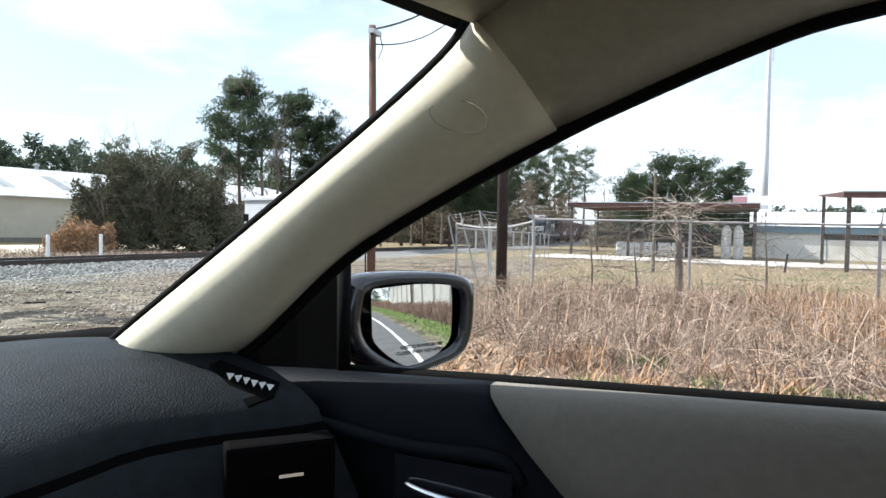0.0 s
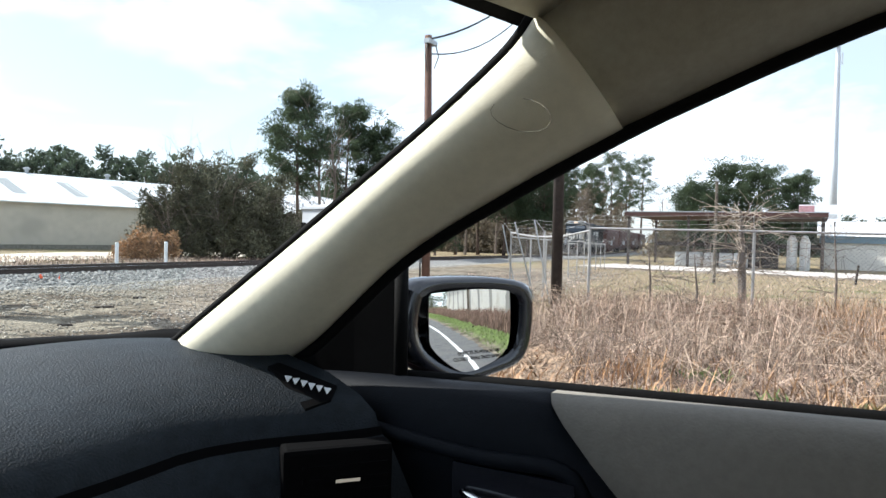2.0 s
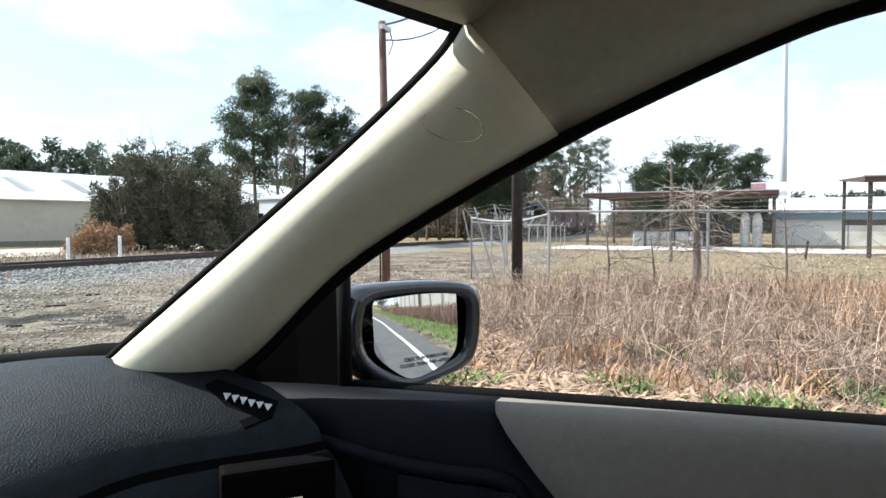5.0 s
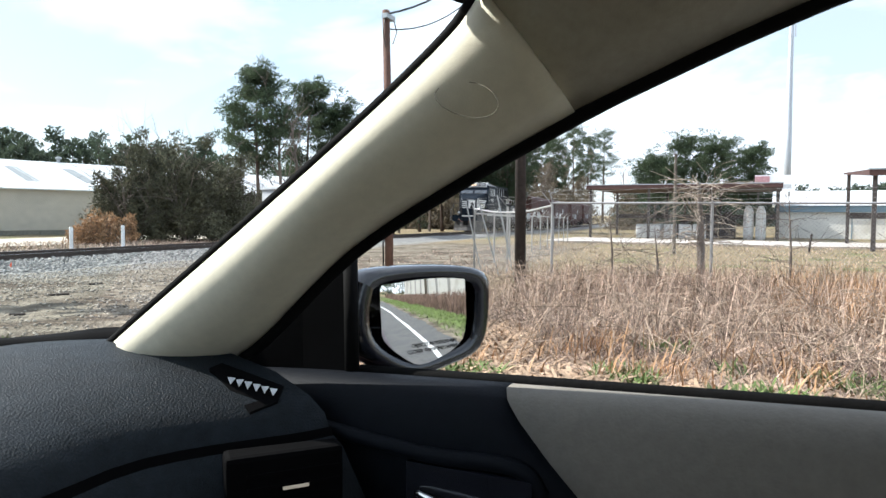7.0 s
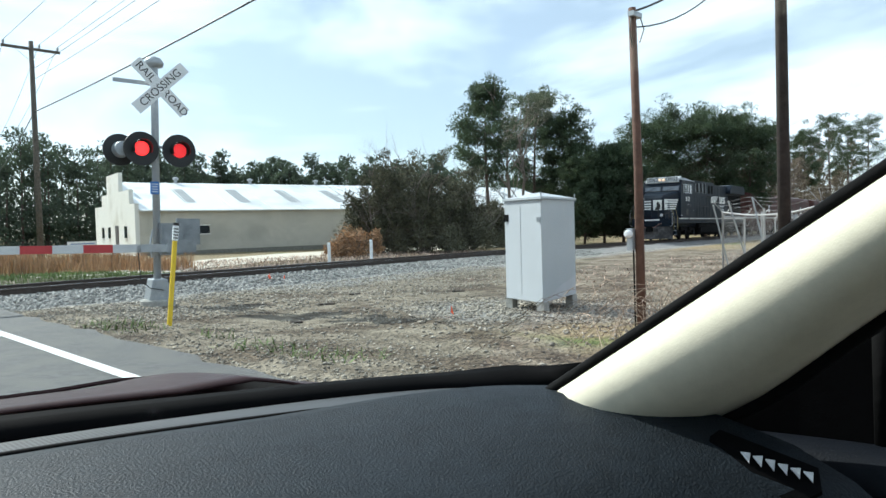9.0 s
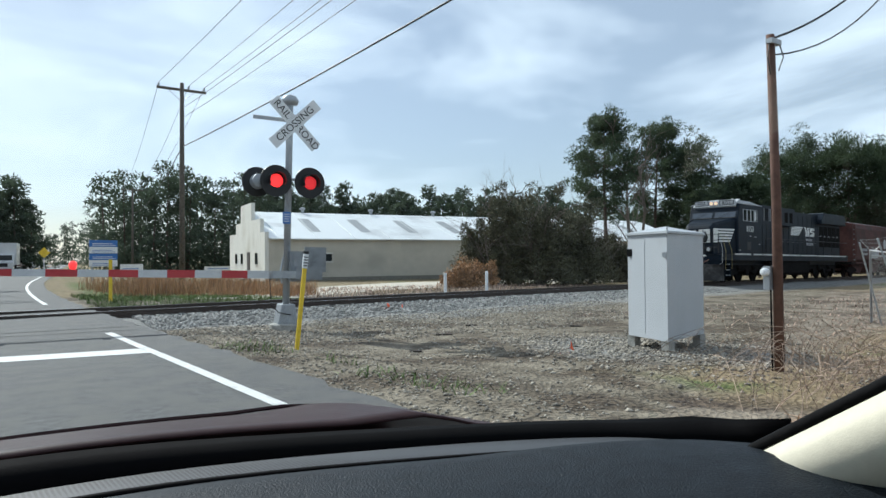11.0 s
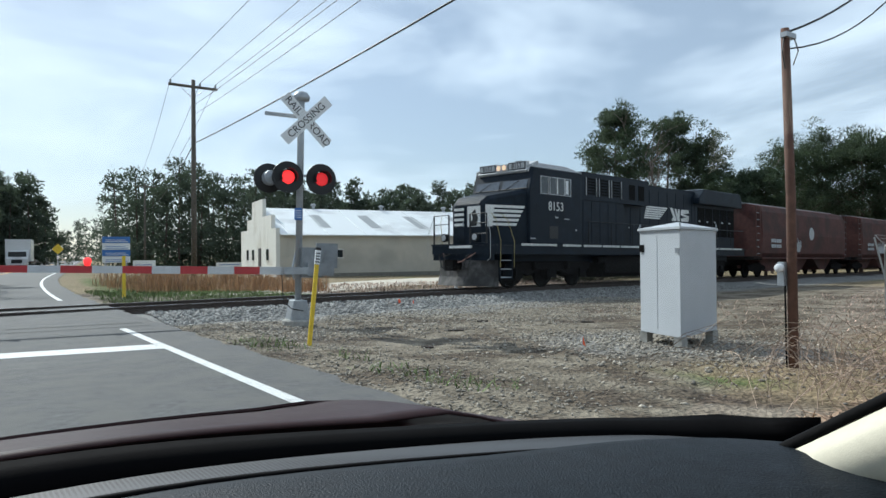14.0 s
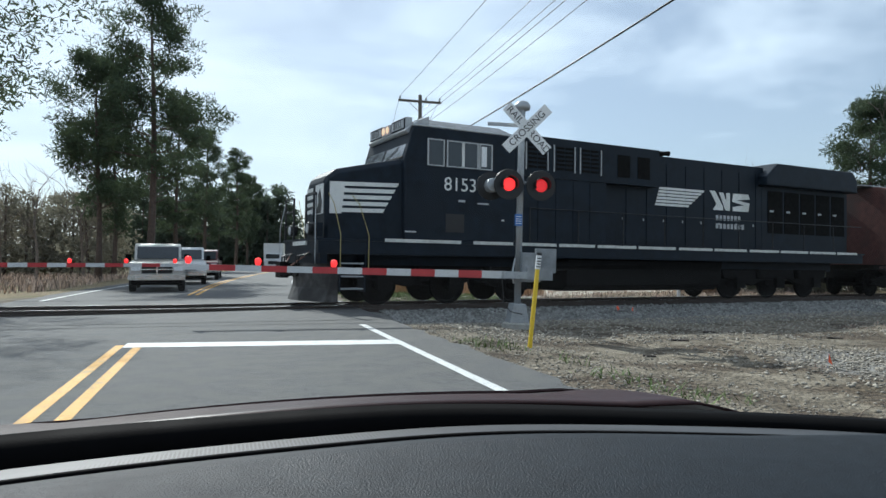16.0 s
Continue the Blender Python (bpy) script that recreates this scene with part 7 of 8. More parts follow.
def build_hopper():
    car = base("covered_hopper_car", Matrix(), "dark red covered hopper wagon with rounded flanks", "hopper wagon", "hopper wagons in the train")
    L = 17.2
    side = [(-1.2, 1.15), (-1.5, 1.45), (-1.58, 2.6), (-1.52, 3.9), (-1.35, 4.25), (-0.7, 4.42), (0.7, 4.42), (1.35, 4.25), (1.52, 3.9), (1.58, 2.6), (1.5, 1.45), (1.2, 1.15)]
    part("body", prism(side, -L + 1.6, -1.6, "x"), HOPPER_RED, car, "faded dark red steel body", smooth=False, bevel=0.03)
    for u0, s in ((0.9, 1), (L - 0.9, -1)):
        part("end_slope", prism([(-u0 - s * 0.75, 4.2), (-u0 - s * 0.75, 2.2), (-u0 - s * 2.2, 1.2), (-u0 - s * 2.2, 4.2)], -1.25, 1.25), HOPPER_RED, car)
        part("end_platform", box(-u0 - 0.75, -u0 + 0.75, -1.5, 1.5, 1.05, 1.25), LOCO_FRAME, car, bevel=0.02)
        for y in (-1.45, 1.45):
            part("corner_post", box(-u0 - s * 0.6 - 0.06, -u0 - s * 0.6 + 0.06, y - 0.06, y + 0.06, 1.2, 4.2), HOPPER_RED, car)
            for z in np.arange(1.4, 4.1, 0.4):
                part("ladder_rung", box(-u0 - s * 0.6, -u0 - s * 0.1, y - 0.015, y + 0.015, z, z + 0.03), GALV, car)
            part("ladder_rail", box(-u0 - s * 0.1 - 0.03, -u0 - s * 0.1 + 0.03, y - 0.03, y + 0.03, 1.2, 4.2), HOPPER_RED, car)
    part("running_board", box(-L + 1.0, -1.0, -0.45, 0.45, 4.47, 4.5), GALV, car)
    part("side_sill", box(-L + 0.5, -0.5, -1.5, 1.5, 1.1, 1.2), HOPPER_RED, car)
    for k in range(3):
        c0 = -4.2 - k * 4.4
        part("outlet_hopper", prism([(c0 - 1.8, 1.15), (c0 + 1.8, 1.15), (c0 + 0.5, 0.35), (c0 - 0.5, 0.35)], -0.9, 0.9), HOPPER_RED, car)
    part("centre_sill", box(-L - 0.3, 0.3, -0.15, 0.15, 0.72, 1.06), LOCO_FRAME, car)
    # lettering bars, a painted scrawl as a plain pale shape, a round device
    for k in range(6):
        part("lettering_bar", box(-3.0 - 0.25 * k, -2.8 - 0.25 * k, 1.586, 1.59, 2.1, 2.32), LOCO_GREY, car)
        part("lettering_bar", box(-3.0 - 0.25 * k, -2.8 - 0.25 * k, 1.586, 1.59, 1.78, 1.98), LOCO_GREY, car)
    random.seed(5)
    for k in range(16):
        cx = -5.2 - 0.13 * k
        a = 0.25 + 0.35 * math.sin(k * 0.9) ** 2
        part("graffiti_stroke", tube([(cx, 1.565, 1.55), (cx - 0.2, 1.585, 1.7 + a), (cx - 0.02, 1.585, 1.85 + a), (cx - 0.28, 1.575, 1.62 + a * 0.5)], 0.028, 4), LOCO_GREY, car)
    part("round_device", lathe([(0.01, 1.57), (0.42, 1.575), (0.42, 1.585), (0.01, 1.59)], "y", 20, at=(-9.2, 0, 2.75)), LOCO_GREY, car, "pale round painted device")
    for u0 in (1.9, L - 1.9):
        for sgn in (1, -1):
            part("truck_frame", prism([(-u0 + 1.2, 0.5), (-u0 + 1.2, 0.66), (-u0 + 0.4, 0.85), (-u0 - 0.4, 0.85), (-u0 - 1.2, 0.66), (-u0 - 1.2, 0.5), (-u0 - 0.4, 0.35), (-u0 + 0.4, 0.35)], sgn * 0.95, sgn * 1.1), LOCO_FRAME, car, bevel=0.02)
        for du in (-0.86, 0.86):
            wheelset(car, u0 + du, 0.46)
    return car


HEADLAMP = glow("headlamp_lens", (1.0, 0.66, 0.42), 0.6)
TRAIN = (-0.003, 0.09, -7.407, 108.65)
locomotive = build_locomotive()
hopper = build_hopper()
hoppers = [hopper] + [copy_thing(hopper, Matrix()) for k in range(3)]


# ---- the car that the camera sits in ----
car = base("passenger_car", Matrix(), "dark maroon saloon car with a slate dash and cream pillar trim", "car")


def patch(name, rows, mat, label="", thick=0.0, smooth=True, parent=None, close=False):
    """A sheet through rows of points, optionally with thickness."""
    bm = bmesh.new()
    vs = [[bm.verts.new(p) for p in r] for r in rows]
    for a, b2 in zip(vs, vs[1:]):
        for i in range(len(a) - 1):
            bm.faces.new((a[i], a[i + 1], b2[i + 1], b2[i]))
    bmesh.ops.recalc_face_normals(bm, faces=bm.faces)
    ob = part(name, bm, mat, parent or car, label, smooth=smooth)
    if thick:
        mod = ob.modifiers.new("thickness", "SOLIDIFY")
        mod.thickness, mod.offset = thick, 0.0
    return ob


def spline(pts, n):
    """Catmull-Rom through the points, n steps a span."""
    p = [Vector(q) for q in pts]
    p = [p[0] * 2 - p[1]] + p + [p[-1] * 2 - p[-2]]
    out = []
    for i in range(1, len(p) - 2):
        for k in range(n):
            t = k / n
            a, b2, c, d = p[i - 1], p[i], p[i + 1], p[i + 2]
            out.append(0.5 * (2 * b2 + (c - a) * t + (2 * a - 5 * b2 + 4 * c - d) * t * t + (3 * b2 - a - 3 * c + d) * t ** 3))
    out.append(p[-2])
    return out


DASH_BACK = spline([(-0.80, 0.30, 0.945), (-0.62, 0.42, 0.95), (-0.39, 0.495, 0.952), (-0.10, 0.525, 0.955), (0.15, 0.52, 0.955), (0.43, 0.435, 0.952), (0.62, 0.335, 0.951), (0.71, 0.235, 0.950)], 6)


def dash_front(x):
    return 0.02 - 0.13 * smooth01(0.5, 0.74, x)


def dash_lift(x):
    """The dash rises towards the foot of the pillar."""
    return 0.023 * smooth01(0.40, 0.64, x)


dash_rows = [[], [], [], [], [], [], [], [], []]
for p in DASH_BACK:
    yf = dash_front(p.x)
    hump = 0.012 * math.exp(-((p.x - 0.33) / 0.25) ** 2)
    for r, (k, dz) in enumerate(((0.0, -0.012), (0.03, 0.004), (0.10, 0.006), (0.3, 0.004), (0.55, 0.0), (0.75, -0.004), (0.90, -0.014), (0.97, -0.030), (1.0, -0.055))):
        y = p.y + (yf - p.y) * k
        dash_rows[r].append((p.x, y, p.z - 0.022 * k + dz + hump * (1 - k) * k * 4 + dash_lift(p.x) * min(1.0, 0.4 + 3 * k) * (1 - 0.75 * smooth01(0.6, 0.95, k))))
patch("dashboard_top", dash_rows, CAR_DASH, "slate vinyl dash top with a soft grain")
face = [[], [], [], []]
for p in DASH_BACK:
    yf = dash_front(p.x)
    for r, (dy, z) in enumerate(((0.0, 0.875), (-0.015, 0.862), (-0.05, 0.80), (-0.09, 0.55))):
        face[r].append((p.x, yf + dy, z + 0.25 * dash_lift(p.x)))
patch("dashboard_face", face, CAR_DASH)
patch("dashboard_seam", [[(q.x, dash_front(q.x) + 0.001, 0.883 + 0.25 * dash_lift(q.x)) for q in DASH_BACK], [(q.x, dash_front(q.x) - 0.003, 0.872 + 0.25 * dash_lift(q.x)) for q in DASH_BACK]], CAR_BLACK)
# perforated strip at the foot of the windscreen, and the black cowl beyond it
grille_rows = [[(p.x, p.y + 0.002, p.z - 0.010) for p in DASH_BACK], [(p.x * 1.03, p.y + 0.04, p.z - 0.006) for p in DASH_BACK], [(p.x * 1.06, p.y + 0.085, p.z - 0.008) for p in DASH_BACK]]


def perforated(name):
    m = material(name, (0.030, 0.033, 0.036), 0.6, vary=0.1, bump=0)
    n, l = m.node_tree.nodes, m.node_tree.links
    co = n.new("ShaderNodeTexCoord")
    vo = n.new("ShaderNodeTexVoronoi")
    vo.inputs["Scale"].default_value = 210.0
    vo.inputs["Randomness"].default_value = 0.0
    l.new(co.outputs["Object"], vo.inputs["Vector"])
    r = n.new("ShaderNodeValToRGB")
    r.color_ramp.elements[0].position, r.color_ramp.elements[0].color = 0.30, (0.003, 0.003, 0.003, 1)
    r.color_ramp.elements[1].position, r.color_ramp.elements[1].color = 0.42, (0.045, 0.048, 0.052, 1)
    l.new(vo.outputs["Distance"], r.inputs["Fac"])
    l.new(r.outputs["Color"], n["Principled BSDF"].inputs["Base Color"])
    return m


patch("defroster_grille", grille_rows, perforated("perforated_grille"), "black perforated strip")
part("dash_trim_lip", tube([(p.x, p.y - 0.004, p.z + 0.0) for p in DASH_BACK], 0.006, 6), CAR_BLACK, car, smooth=True)
COWL = [(p.x * 1.06, p.y + 0.087, p.z - 0.008) for p in DASH_BACK]
HOOD_BACK = [(p.x * 1.17, p.y + 0.24, 0.946 - 0.025 * p.x * p.x) for p in DASH_BACK]
FOOT = COWL + [(0.775, 0.27, 0.945), (0.775, 0.22, 0.955)]
FOOT_TOP = [(x * 1.02, y + 0.045, 0.953 + 0.018 * (1 - smooth01(-0.1, 0.62, x)) + 0.012 * smooth01(0.68, 0.78, x)) for x, y, z in FOOT[:-1]] + [(0.765, 0.235, 0.985)]
patch("windscreen_frit", [FOOT, [tuple((Vector(a) + Vector(b2)) / 2 + Vector((0, 0.01, 0.004))) for a, b2 in zip(FOOT, FOOT_TOP)], FOOT_TOP], CAR_BLACK, "black cowl at the foot of the windscreen", thick=0.003)
patch("scuttle", [FOOT_TOP[:len(COWL)], [(a[0], a[1], a[2] - 0.03) for a in HOOD_BACK]], CAR_BLACK, "black plastic scuttle")


def hood_z(x, y):
    return 0.956 - 0.02 * (y - 0.6) - 0.21 * (y - 0.6) ** 2 - 0.075 * x * x - 0.34 * max(0.0, abs(x) - 0.5) ** 2 - 0.5 * max(0.0, abs(x) - 0.72) ** 2 + 0.012 * math.exp(-((abs(x) - 0.55) / 0.06) ** 2)


hood_rows = []
for k in range(15):
    row = []
    for p in HOOD_BACK:
        y1 = 1.62 - 0.35 * (p[0] / 0.9) ** 2
        y = p[1] + (y1 - p[1]) * k / 14
        row.append((p[0], y, hood_z(p[0], y) - (0.05 * (k - 12) if k > 12 else 0.0)))
    hood_rows.append(row)
patch("hood", hood_rows, CAR_PAINT, "dark maroon bonnet, glossy", thick=0.004)
part("hood_edge_rail", tube([(x, 1.05 + 0.03 * x, hood_z(x, 1.05) + 0.003) for x in np.arange(-0.8, 0.81, 0.1)], 0.004, 5), CAR_PAINT, car)

# right front pillar
E1 = spline([(0.675, 0.25, 0.945), (0.66, 0.198, 0.978), (0.66, -0.011, 1.122), (0.66, -0.181, 1.241), (0.655, -0.285, 1.318), (0.64, -0.325, 1.352)], 5)
E2 = spline([(0.745, 0.165, 0.89), (0.73, 0.105, 0.93), (0.724, 0.015, 0.985), (0.72, -0.123, 1.102), (0.72, -0.269, 1.187), (0.72, -0.393, 1.249)], 5)


def pillar_rows(mirror=1):
    rows = []
    for s, (a, b2) in zip(np.linspace(0, 1, len(E1)), zip(E1, E2)):
        inward = Vector((-0.045 - 0.01 * s, -0.012, 0.0))
        row = []
        for k in np.linspace(0, 1, 9):
            c = a.lerp(b2, k) + inward * (1 - (2 * k - 1) ** 2) ** 0.8
            row.append((c.x * mirror, c.y, c.z))
        rows.append(row)
    return rows


pil = patch("front_pillar_trim", pillar_rows(), CAR_CREAM, "cream moulded pillar trim", thick=0.004)
patch("front_pillar_trim", pillar_rows(-1), CAR_CREAM, "cream moulded pillar trim", thick=0.004)
# airbag boss and scuffs on the trim
boss = [Vector((0.628 + 0.004 * math.sin(a * 2), -0.315 + 0.030 * math.cos(a) - 0.012 * math.sin(a), 1.252 + 0.013 * math.sin(a) + 0.012 * math.cos(a))) for a in np.linspace(0, 2 * math.pi, 18)]
# A thin raised ring; the groove's shade is put into its darker cream.
part("airbag_boss_groove", tube(boss, 0.0005, 5, cap=False), material("groove_shade_cream", (0.22, 0.20, 0.15), 0.9), pil)
part("windscreen_seal", tube([(p.x + 0.006, p.y + 0.007, p.z + 0.003) for p in E1], 0.007, 8), CAR_RUBBER, car, smooth=True)
part("windscreen_seal", tube([(-p.x - 0.006, p.y + 0.007, p.z + 0.003) for p in E1], 0.007, 8), CAR_RUBBER, car, smooth=True)
# roof rail along the door top, headliner, header
RAIL_IN = spline([(0.72, -0.393, 1.251), (0.72, -0.571, 1.323), (0.72, -0.698, 1.357), (0.71, -1.0, 1.388), (0.70, -1.6, 1.37)], 5)
RAIL_TOP_L = spline([(0.64, -0.325, 1.352), (0.60, -0.46, 1.40), (0.58, -0.62, 1.425), (0.56, -1.0, 1.44), (0.55, -1.6, 1.42)], 5)
for sgn in (1, -1):
    rows = [[], [], [], []]
    for a, b2 in zip(RAIL_IN, RAIL_TOP_L):
        for r, k in enumerate((0, 0.35, 0.7, 1.0)):
            c = a.lerp(b2, k) + Vector((-0.03, 0, -0.012)) * (1 - (2 * k - 1) ** 2)
            rows[r].append((sgn * c.x, c.y, c.z))
    patch("roof_rail_trim", rows, CAR_HEADLINER, "taupe headliner edge", thick=0.004)
    part("door_top_seal", tube([(sgn * (p.x + 0.008), p.y, p.z - 0.004) for p in list(E2)[8:] + RAIL_IN[1:]], 0.010, 8), CAR_RUBBER, car, smooth=True)
head_rows = []
for i, (a, k) in enumerate(zip(RAIL_TOP_L, range(len(RAIL_TOP_L)))):
    head_rows.append([(a.x * f, a.y + (0.16 * (1 - f * f) if i < 6 else 0.0) * (1 - i / 6), a.z + 0.022 * (1 - f * f)) for f in np.linspace(-1, 1, 13)])
patch("headliner", head_rows, CAR_HEADLINER, "taupe cloth headliner", thick=0.01)
vis = [[(0.18 + 0.36 * u, -0.34 - 0.03 * u - 0.16 * v, 1.408 - 0.02 * u - 0.006 * math.sin(v * math.pi)) for u in np.linspace(0, 1, 8)] for v in np.linspace(0, 1, 6)]
patch("sun_visor", vis, material("tan_visor", (0.34, 0.28, 0.20), 0.9, vary=0.08, scale=60), "tan cloth sun visor, folded up", thick=0.018)
# windscreen
ws_rows = []
top_edge = [(0.665 * f, -0.318 + 0.20 * (1 - f * f), 1.362 + 0.045 * (1 - f * f)) for f in np.linspace(-1, 1, len(COWL))]
low_edge = [(p[0], p[1] + 0.10, p[2] + 0.004) for p in COWL]
for k in np.linspace(0, 1, 8):
    ws_rows.append([tuple(Vector(a).lerp(Vector(b2), k) + Vector((0, 0.05, 0.02)) * math.sin(k * math.pi)) for a, b2 in zip(low_edge, top_edge)])
ws = patch("windscreen", ws_rows, WINDSCREEN, "clear windscreen with a faint reflection")
ws.visible_shadow = False
fr_rows = [[tuple(Vector(a) + Vector((0, 0.0, 0.0))) for a in top_edge], [tuple(Vector(a) + Vector((0, 0.022, -0.011))) for a in top_edge]]
patch("windscreen_top_band", fr_rows, CAR_RUBBER)

# right door: sail panel, belt line, panel in two colours, handle
patch("door_sail", [[(0.80, -0.068, 1.092), (0.795, 0.0, 1.045), (0.785, 0.08, 0.985), (0.765, 0.17, 0.94)], [(0.80, -0.071, 0.93), (0.795, 0.0, 0.925), (0.785, 0.08, 0.92), (0.755, 0.19, 0.90)]], CAR_BLACK, "black mirror sail panel", thick=0.006, smooth=False)
part("sail_edge", tube([(0.80, -0.075, 0.925), (0.80, -0.072, 1.094)], 0.010, 8), CAR_RUBBER, car, smooth=True)
BELT = [(y, 0.927 + 0.010 * (-0.07 - y) / 0.23 if y > -0.3 else 0.937 + 0.040 * (-0.3 - y)) for y in list(np.arange(0.12, -1.75, -0.06))]


def split(z):
    """Where the dark front part of the panel ends, by height."""
    return -0.31 - (0.949 - z) * 0.95


SECT = [(0.815, 0.0), (0.795, 0.006), (0.775, 0.006), (0.757, -0.002), (0.745, -0.022), (0.738, -0.06), (0.738, -0.10), (0.752, -0.16), (0.755, -0.40)]
dark, pale = [[] for s in SECT], [[] for s in SECT]
for r, (x, dz) in enumerate(SECT):
    yb = split(0.949 + dz)
    ys = [y for y, z in BELT]
    front = [y for y in ys if y > yb] + [yb]
    rear = [yb] + [y for y in ys if y < yb]
    zz = lambda y: float(np.interp(-y, [-q[0] for q in BELT], [q[1] for q in BELT]))
    n0 = 10
    dark[r] = [(x, a, zz(a) + dz) for a in np.linspace(0.12, yb, n0)]
    pale[r] = [(x - 0.003, a, zz(a) + dz) for a in np.linspace(yb, -1.7, 22)]
for sgn in (1, -1):
    patch("door_panel_front", [[(sgn * p[0], p[1], p[2]) for p in r] for r in dark], CAR_DOOR, "dark vinyl door panel", thick=0.004)
    patch("door_panel_insert", [[(sgn * p[0], p[1], p[2]) for p in r] for r in pale], CAR_TAUPE, "taupe cloth door insert", thick=0.004)
    part("window_belt_seal", tube([(sgn * 0.815, y, z + 0.004) for y, z in BELT[3:]], 0.009, 8), CAR_RUBBER, car, smooth=True)
# armrest ridge and handle bezel
part("door_ridge", tube(spline([(0.742, 0.02, 0.885), (0.736, -0.08, 0.876), (0.732, -0.22, 0.866), (0.732, -0.33, 0.868), (0.736, -0.36, 0.84)], 5), 0.010, 8), CAR_DOOR, car, smooth=True)
bz = part("handle_bezel", box(0.722, 0.735, -0.352, -0.20, 0.79, 0.858), CAR_GLOSS, car, "gloss black handle recess", bevel=0.006)
part("door_handle", tube(spline([(0.716, -0.215, 0.826), (0.708, -0.25, 0.822), (0.706, -0.30, 0.818), (0.712, -0.345, 0.816)], 4), [0.003] + [0.0045] * 11 + [0.003], 8), CHROME, bz, "chrome pull handle", smooth=True)
# side air vent in the dash face
vent = part("air_vent", prism([(0.576, -0.062), (0.674, -0.146), (0.694, -0.122), (0.60, -0.035)], 0.755, 0.884, "z"), CAR_BLACK, car, "black dash air vent", bevel=0.006)
for i in range(7):
    z = 0.770 + i * 0.015
    part("vent_slat", prism([(0.592, -0.078), (0.668, -0.1435), (0.671, -0.139), (0.595, -0.0735)], z, z + 0.004, "z"), CAR_BLACK, vent)
part("vent_tab", prism([(0.616, -0.106), (0.638, -0.1245), (0.641, -0.119), (0.619, -0.1005)], 0.845, 0.849, "z"), CHROME, vent, "chrome vent tab")


# demister grille at the end of the dash
def dash_z(x, y):
    """Height of the dash top."""
    back = min(DASH_BACK, key=lambda q: abs(q.x - x))
    k = (back.y - y) / (back.y - dash_front(x))
    return back.z - 0.022 * k + float(np.interp(k, (0.0, 0.03, 0.10, 0.3, 0.55, 0.75, 0.90, 0.97, 1.0), (-0.012, 0.004, 0.006, 0.004, 0.0, -0.004, -0.014, -0.030, -0.055))) + 0.048 * math.exp(-((x - 0.33) / 0.25) ** 2) * (1 - k) * k + dash_lift(x) * (1 - 0.75 * smooth01(0.6, 0.95, k))


def dash_plate(pts, lift, thick):
    """A flat piece that lies on the dash."""
    bm = bmesh.new()
    top = [bm.verts.new((x, y, dash_z(x, y) + lift)) for x, y in pts]
    low = [bm.verts.new((x, y, dash_z(x, y) + lift - thick)) for x, y in pts]
    bm.faces.new(top)
    bm.faces.new(low[::-1])
    for i in range(len(pts)):
        bm.faces.new((top[i], low[i], low[(i + 1) % len(pts)], top[(i + 1) % len(pts)]))
    bmesh.ops.recalc_face_normals(bm, faces=bm.faces)
    return bm


# Pale triangles paint in the sunlight that shows in the vent's slots.
SUNLIT_SLOT = material("painted_slot_sunlight", (0.62, 0.63, 0.64), 0.4)
dv = part("demister_vent", dash_plate([(0.640, -0.040), (0.672, -0.054), (0.695, -0.045), (0.674, 0.034), (0.655, 0.036)], 0.0035, 0.006), CAR_BLACK, car, "small black demister grille")
for i in range(6):
    x, y = 0.684 - 0.0042 * i, -0.044 + 0.0092 * i
    part("vent_fin", dash_plate([(x, y), (x - 0.012, y - 0.003), (x - 0.006, y + 0.0065)], 0.0048, 0.0012), SUNLIT_SLOT, dv)

# outside mirror
GN = Vector((-0.412, -0.910, 0.035)).normalized()
GX = Vector((0, 0, 1)).cross(GN).normalized() * -1
GX = GX if GX.x > 0 else -GX
GY = GN.cross(GX)
GY = GY if GY.z > 0 else -GY
GC = Vector((0.915, -0.128, 0.995))
mirror = part("outside_mirror", bmesh.new(), CAR_GLOSS, car, "gloss dark outside mirror")
OUT = [(-0.118, 0.060), (-0.085, 0.072), (0.0, 0.074), (0.09, 0.068), (0.125, 0.052), (0.130, 0.02), (0.122, -0.035), (0.10, -0.062), (0.055, -0.074), (-0.02, -0.084), (-0.07, -0.068), (-0.115, -0.035), (-0.128, 0.01)]
OUT = [(p.x, p.y) for p in spline([(a, b2, 0) for a, b2 in OUT] + [(OUT[0][0], OUT[0][1], 0)], 3)][:-1]


def mirror_ring(scale, back, lift=0.0):
    return [tuple(GC + GX * (a * scale) + GY * (b2 * scale + lift) - GN * back) for a, b2 in OUT]


rings = [mirror_ring(0.76, 0.004), mirror_ring(0.90, -0.006), mirror_ring(1.0, 0.004), mirror_ring(1.03, 0.03), mirror_ring(0.96, 0.07), mirror_ring(0.72, 0.105), mirror_ring(0.3, 0.118), mirror_ring(0.02, 0.12)]
rings = [r + [r[0]] for r in rings]
patch("mirror_housing", rings, CAR_GLOSS, "gloss dark mirror housing", parent=mirror)
GL = [(-0.095, 0.055), (0.0, 0.06), (0.085, 0.056), (0.096, 0.045), (0.094, -0.030), (0.066, -0.055), (0.03, -0.066), (-0.015, -0.073), (-0.055, -0.057), (-0.094, -0.028), (-0.099, 0.0), (-0.1, 0.045)]
GL = [(p.x * 0.80, p.y * 0.93) for p in spline([(a, b2, 0) for a, b2 in GL] + [(GL[0][0], GL[0][1], 0)], 3)][:-1]
glass_rows = []
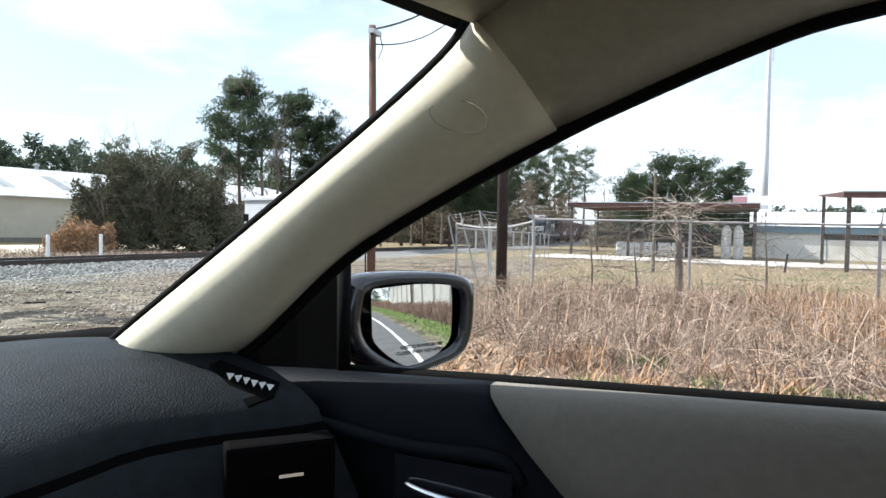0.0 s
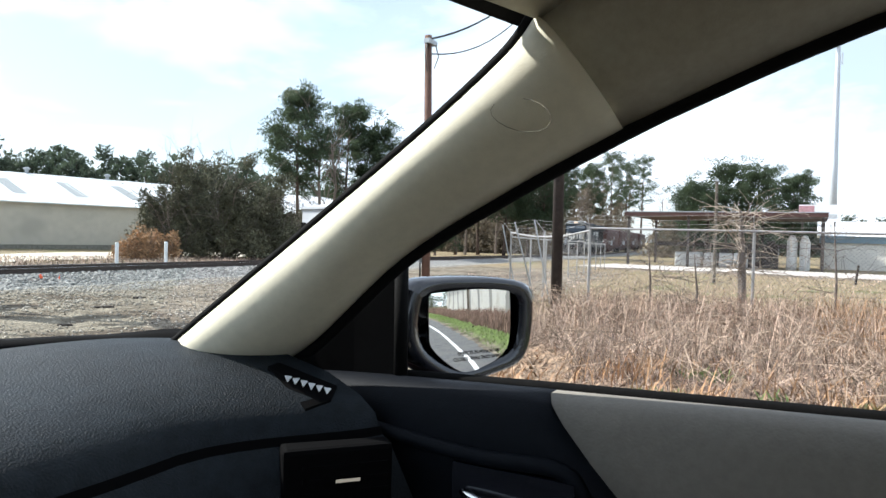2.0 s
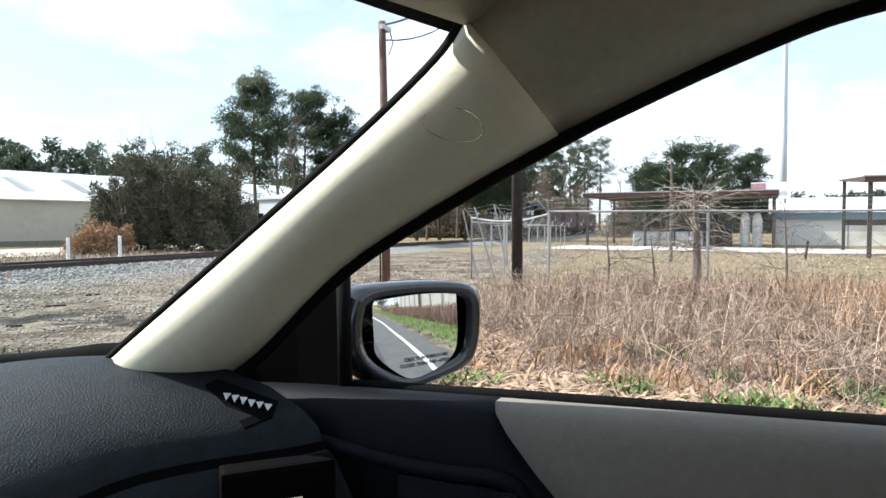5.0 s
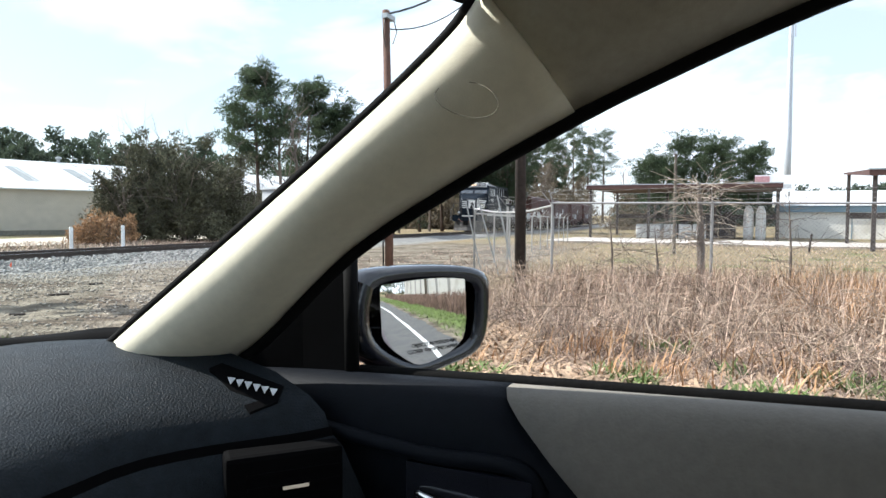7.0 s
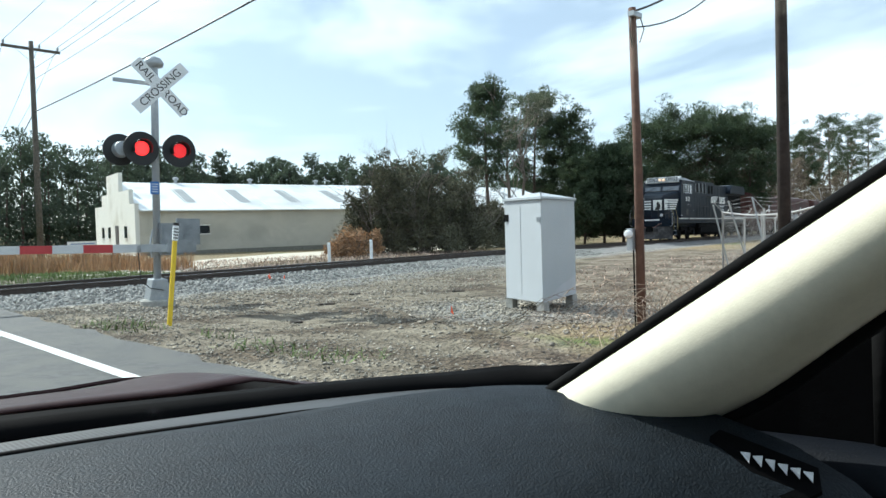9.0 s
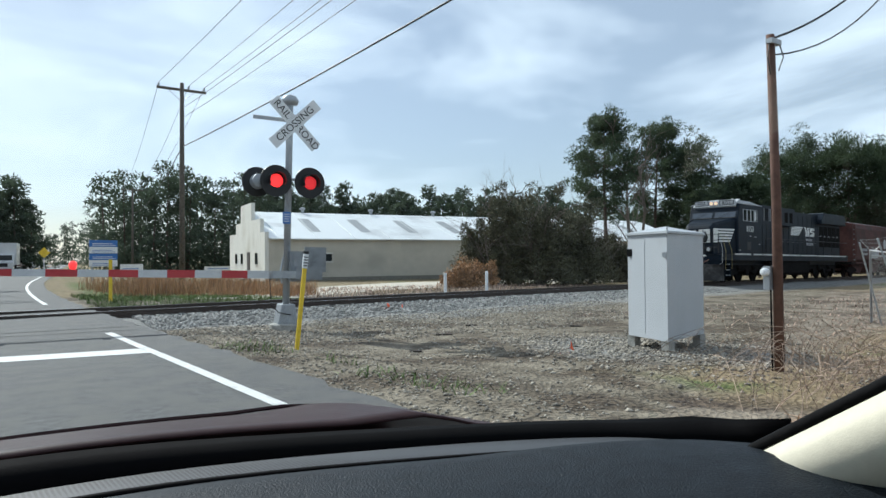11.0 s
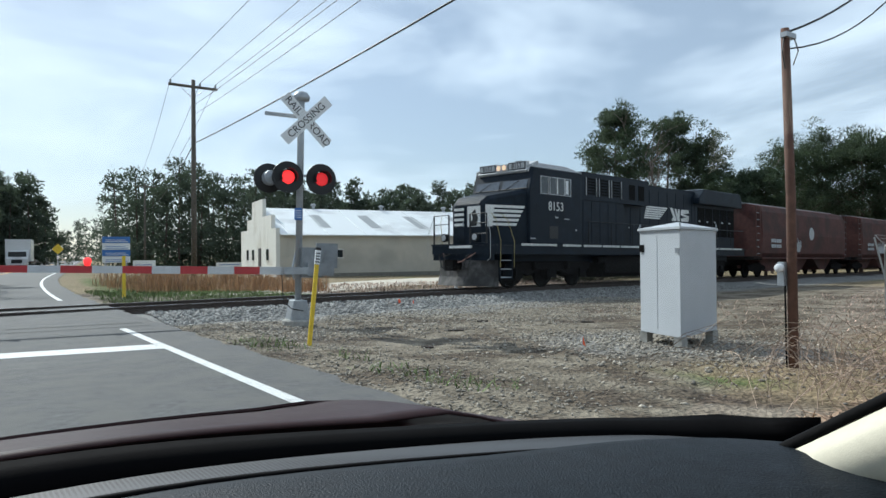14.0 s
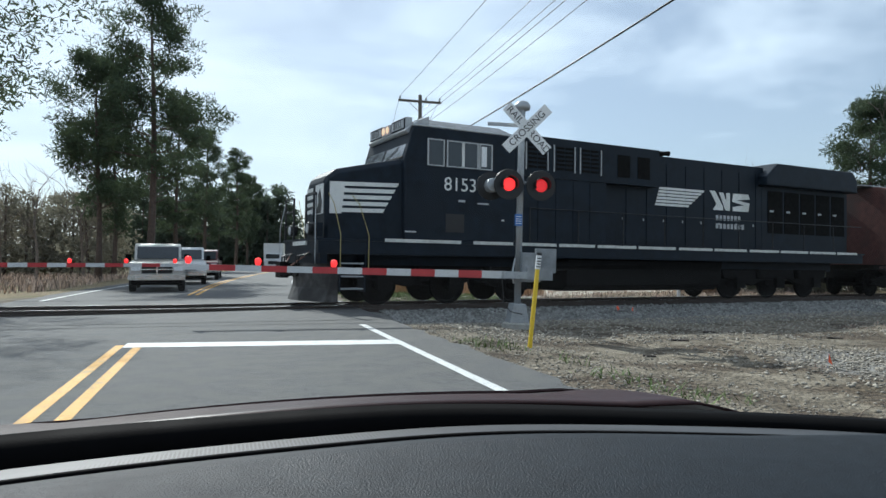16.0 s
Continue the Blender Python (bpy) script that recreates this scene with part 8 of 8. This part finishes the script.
for k in (0.02, 0.2, 0.4, 0.6, 0.8, 1.0):
    row = []
    for a, b2 in GL:
        u, v = a * k, b2 * k
        sag = (u * u + v * v) / (2 * 1.25)
        row.append(tuple(GC + GX * u + GY * v - GN * (sag - 0.001)))
    glass_rows.append(row + [row[0]])
patch("mirror_glass", glass_rows, MIRROR, "convex mirror glass", parent=mirror)
part("mirror_arm", tube([(0.835, -0.03, 0.962), (0.87, -0.045, 0.962), (0.91, -0.06, 0.975)], [0.03, 0.03, 0.03], 10), CAR_GLOSS, mirror, smooth=True)
mm = Matrix((GX, GY, GN)).transposed().to_4x4()
for i, txt in enumerate(("OBJECTS IN MIRROR ARE", "CLOSER THAN THEY APPEAR")):
    words(txt, 0.0075, CAR_BLACK, mirror, Matrix.Translation(GC + GX * 0.014 + GY * (-0.039 - 0.0088 * i) + GN * 0.0012) @ mm, "mirror_lettering", 0.0001, label="etched warning lettering")

# the rest of the shell, behind and below the camera: added unseen to keep the cabin dark
part("floor_pan", box(-0.78, 0.78, -2.3, 0.0, 0.28, 0.30), CAR_BLACK, car)
part("firewall", box(-0.80, 0.80, 0.0, 0.03, 0.28, 0.80), CAR_BLACK, car)
part("rear_bulkhead", box(-0.78, 0.78, -2.32, -2.28, 0.28, 1.0), CAR_TAUPE, car)
for sgn in (1, -1):
    part("door_lower", box(min(sgn * 0.76, sgn * 0.84), max(sgn * 0.76, sgn * 0.84), -2.3, 0.1, 0.28, 0.62), CAR_BLACK, car)
    part("centre_pillar", box(min(sgn * 0.70, sgn * 0.78), max(sgn * 0.70, sgn * 0.78), -1.2, -1.05, 0.9, 1.40), CAR_HEADLINER, car, bevel=0.02)
    part("outer_door", box(min(sgn * 0.83, sgn * 0.88), max(sgn * 0.83, sgn * 0.88), -2.3, 0.32, 0.25, 0.92), CAR_PAINT, car, bevel=0.02)
    st = part("front_seat", box(sgn * 0.37 - 0.25, sgn * 0.37 + 0.25, -1.1, -0.55, 0.42, 0.62), CAR_TAUPE, car, "taupe cloth seat", bevel=0.05)
    part("seat_back", box(sgn * 0.37 - 0.24, sgn * 0.37 + 0.24, -1.25, -1.08, 0.55, 1.12), CAR_TAUPE, st, bevel=0.05)
    part("wheel", lathe([(0.05, sgn * 0.70), (0.30, sgn * 0.70), (0.33, sgn * 0.74), (0.33, sgn * 0.86), (0.30, sgn * 0.90), (0.05, sgn * 0.89)], "x", 24, at=(0, 0.95, 0.33)), TYRE, car)
    part("wheel", lathe([(0.05, sgn * 0.70), (0.30, sgn * 0.70), (0.33, sgn * 0.74), (0.33, sgn * 0.86), (0.30, sgn * 0.90), (0.05, sgn * 0.89)], "x", 24, at=(0, -1.85, 0.33)), TYRE, car)
part("centre_console", box(-0.12, 0.12, -0.9, -0.06, 0.3, 0.62), CAR_BLACK, car, bevel=0.03)
part("roof_skin", box(-0.58, 0.58, -2.2, -0.3, 1.462, 1.475), CAR_PAINT, car)
part("front_bumper", box(-0.85, 0.85, 1.25, 1.62, 0.25, 0.66), CAR_PAINT, car, bevel=0.06)


def motions():
    vehicles = [(locomotive, 0.0, 4.6, 17.7)] + [(h, 22.7 + 17.9 * k, 1.9, 15.3) for k, h in enumerate(hoppers)]
    for ob, lead, fa, ra in vehicles:
        walk(ob, [(t / 2, vehicle_pose(t / 2, lead, fa, ra)) for t in range(33)])
        for w in [c for c in ob.children if c.name.startswith("wheelset")]:
            u, r = w["u"], w["r"]
            rows = []
            for k in range(241):
                t = k / 15
                turn = 1.02 * (train_x(t) - train_x(0)) / r
                rows.append((t, Matrix.Translation((-u, 0, r)) @ Matrix.Rotation(-turn, 4, "Y")))
            walk(w, rows)


motions()
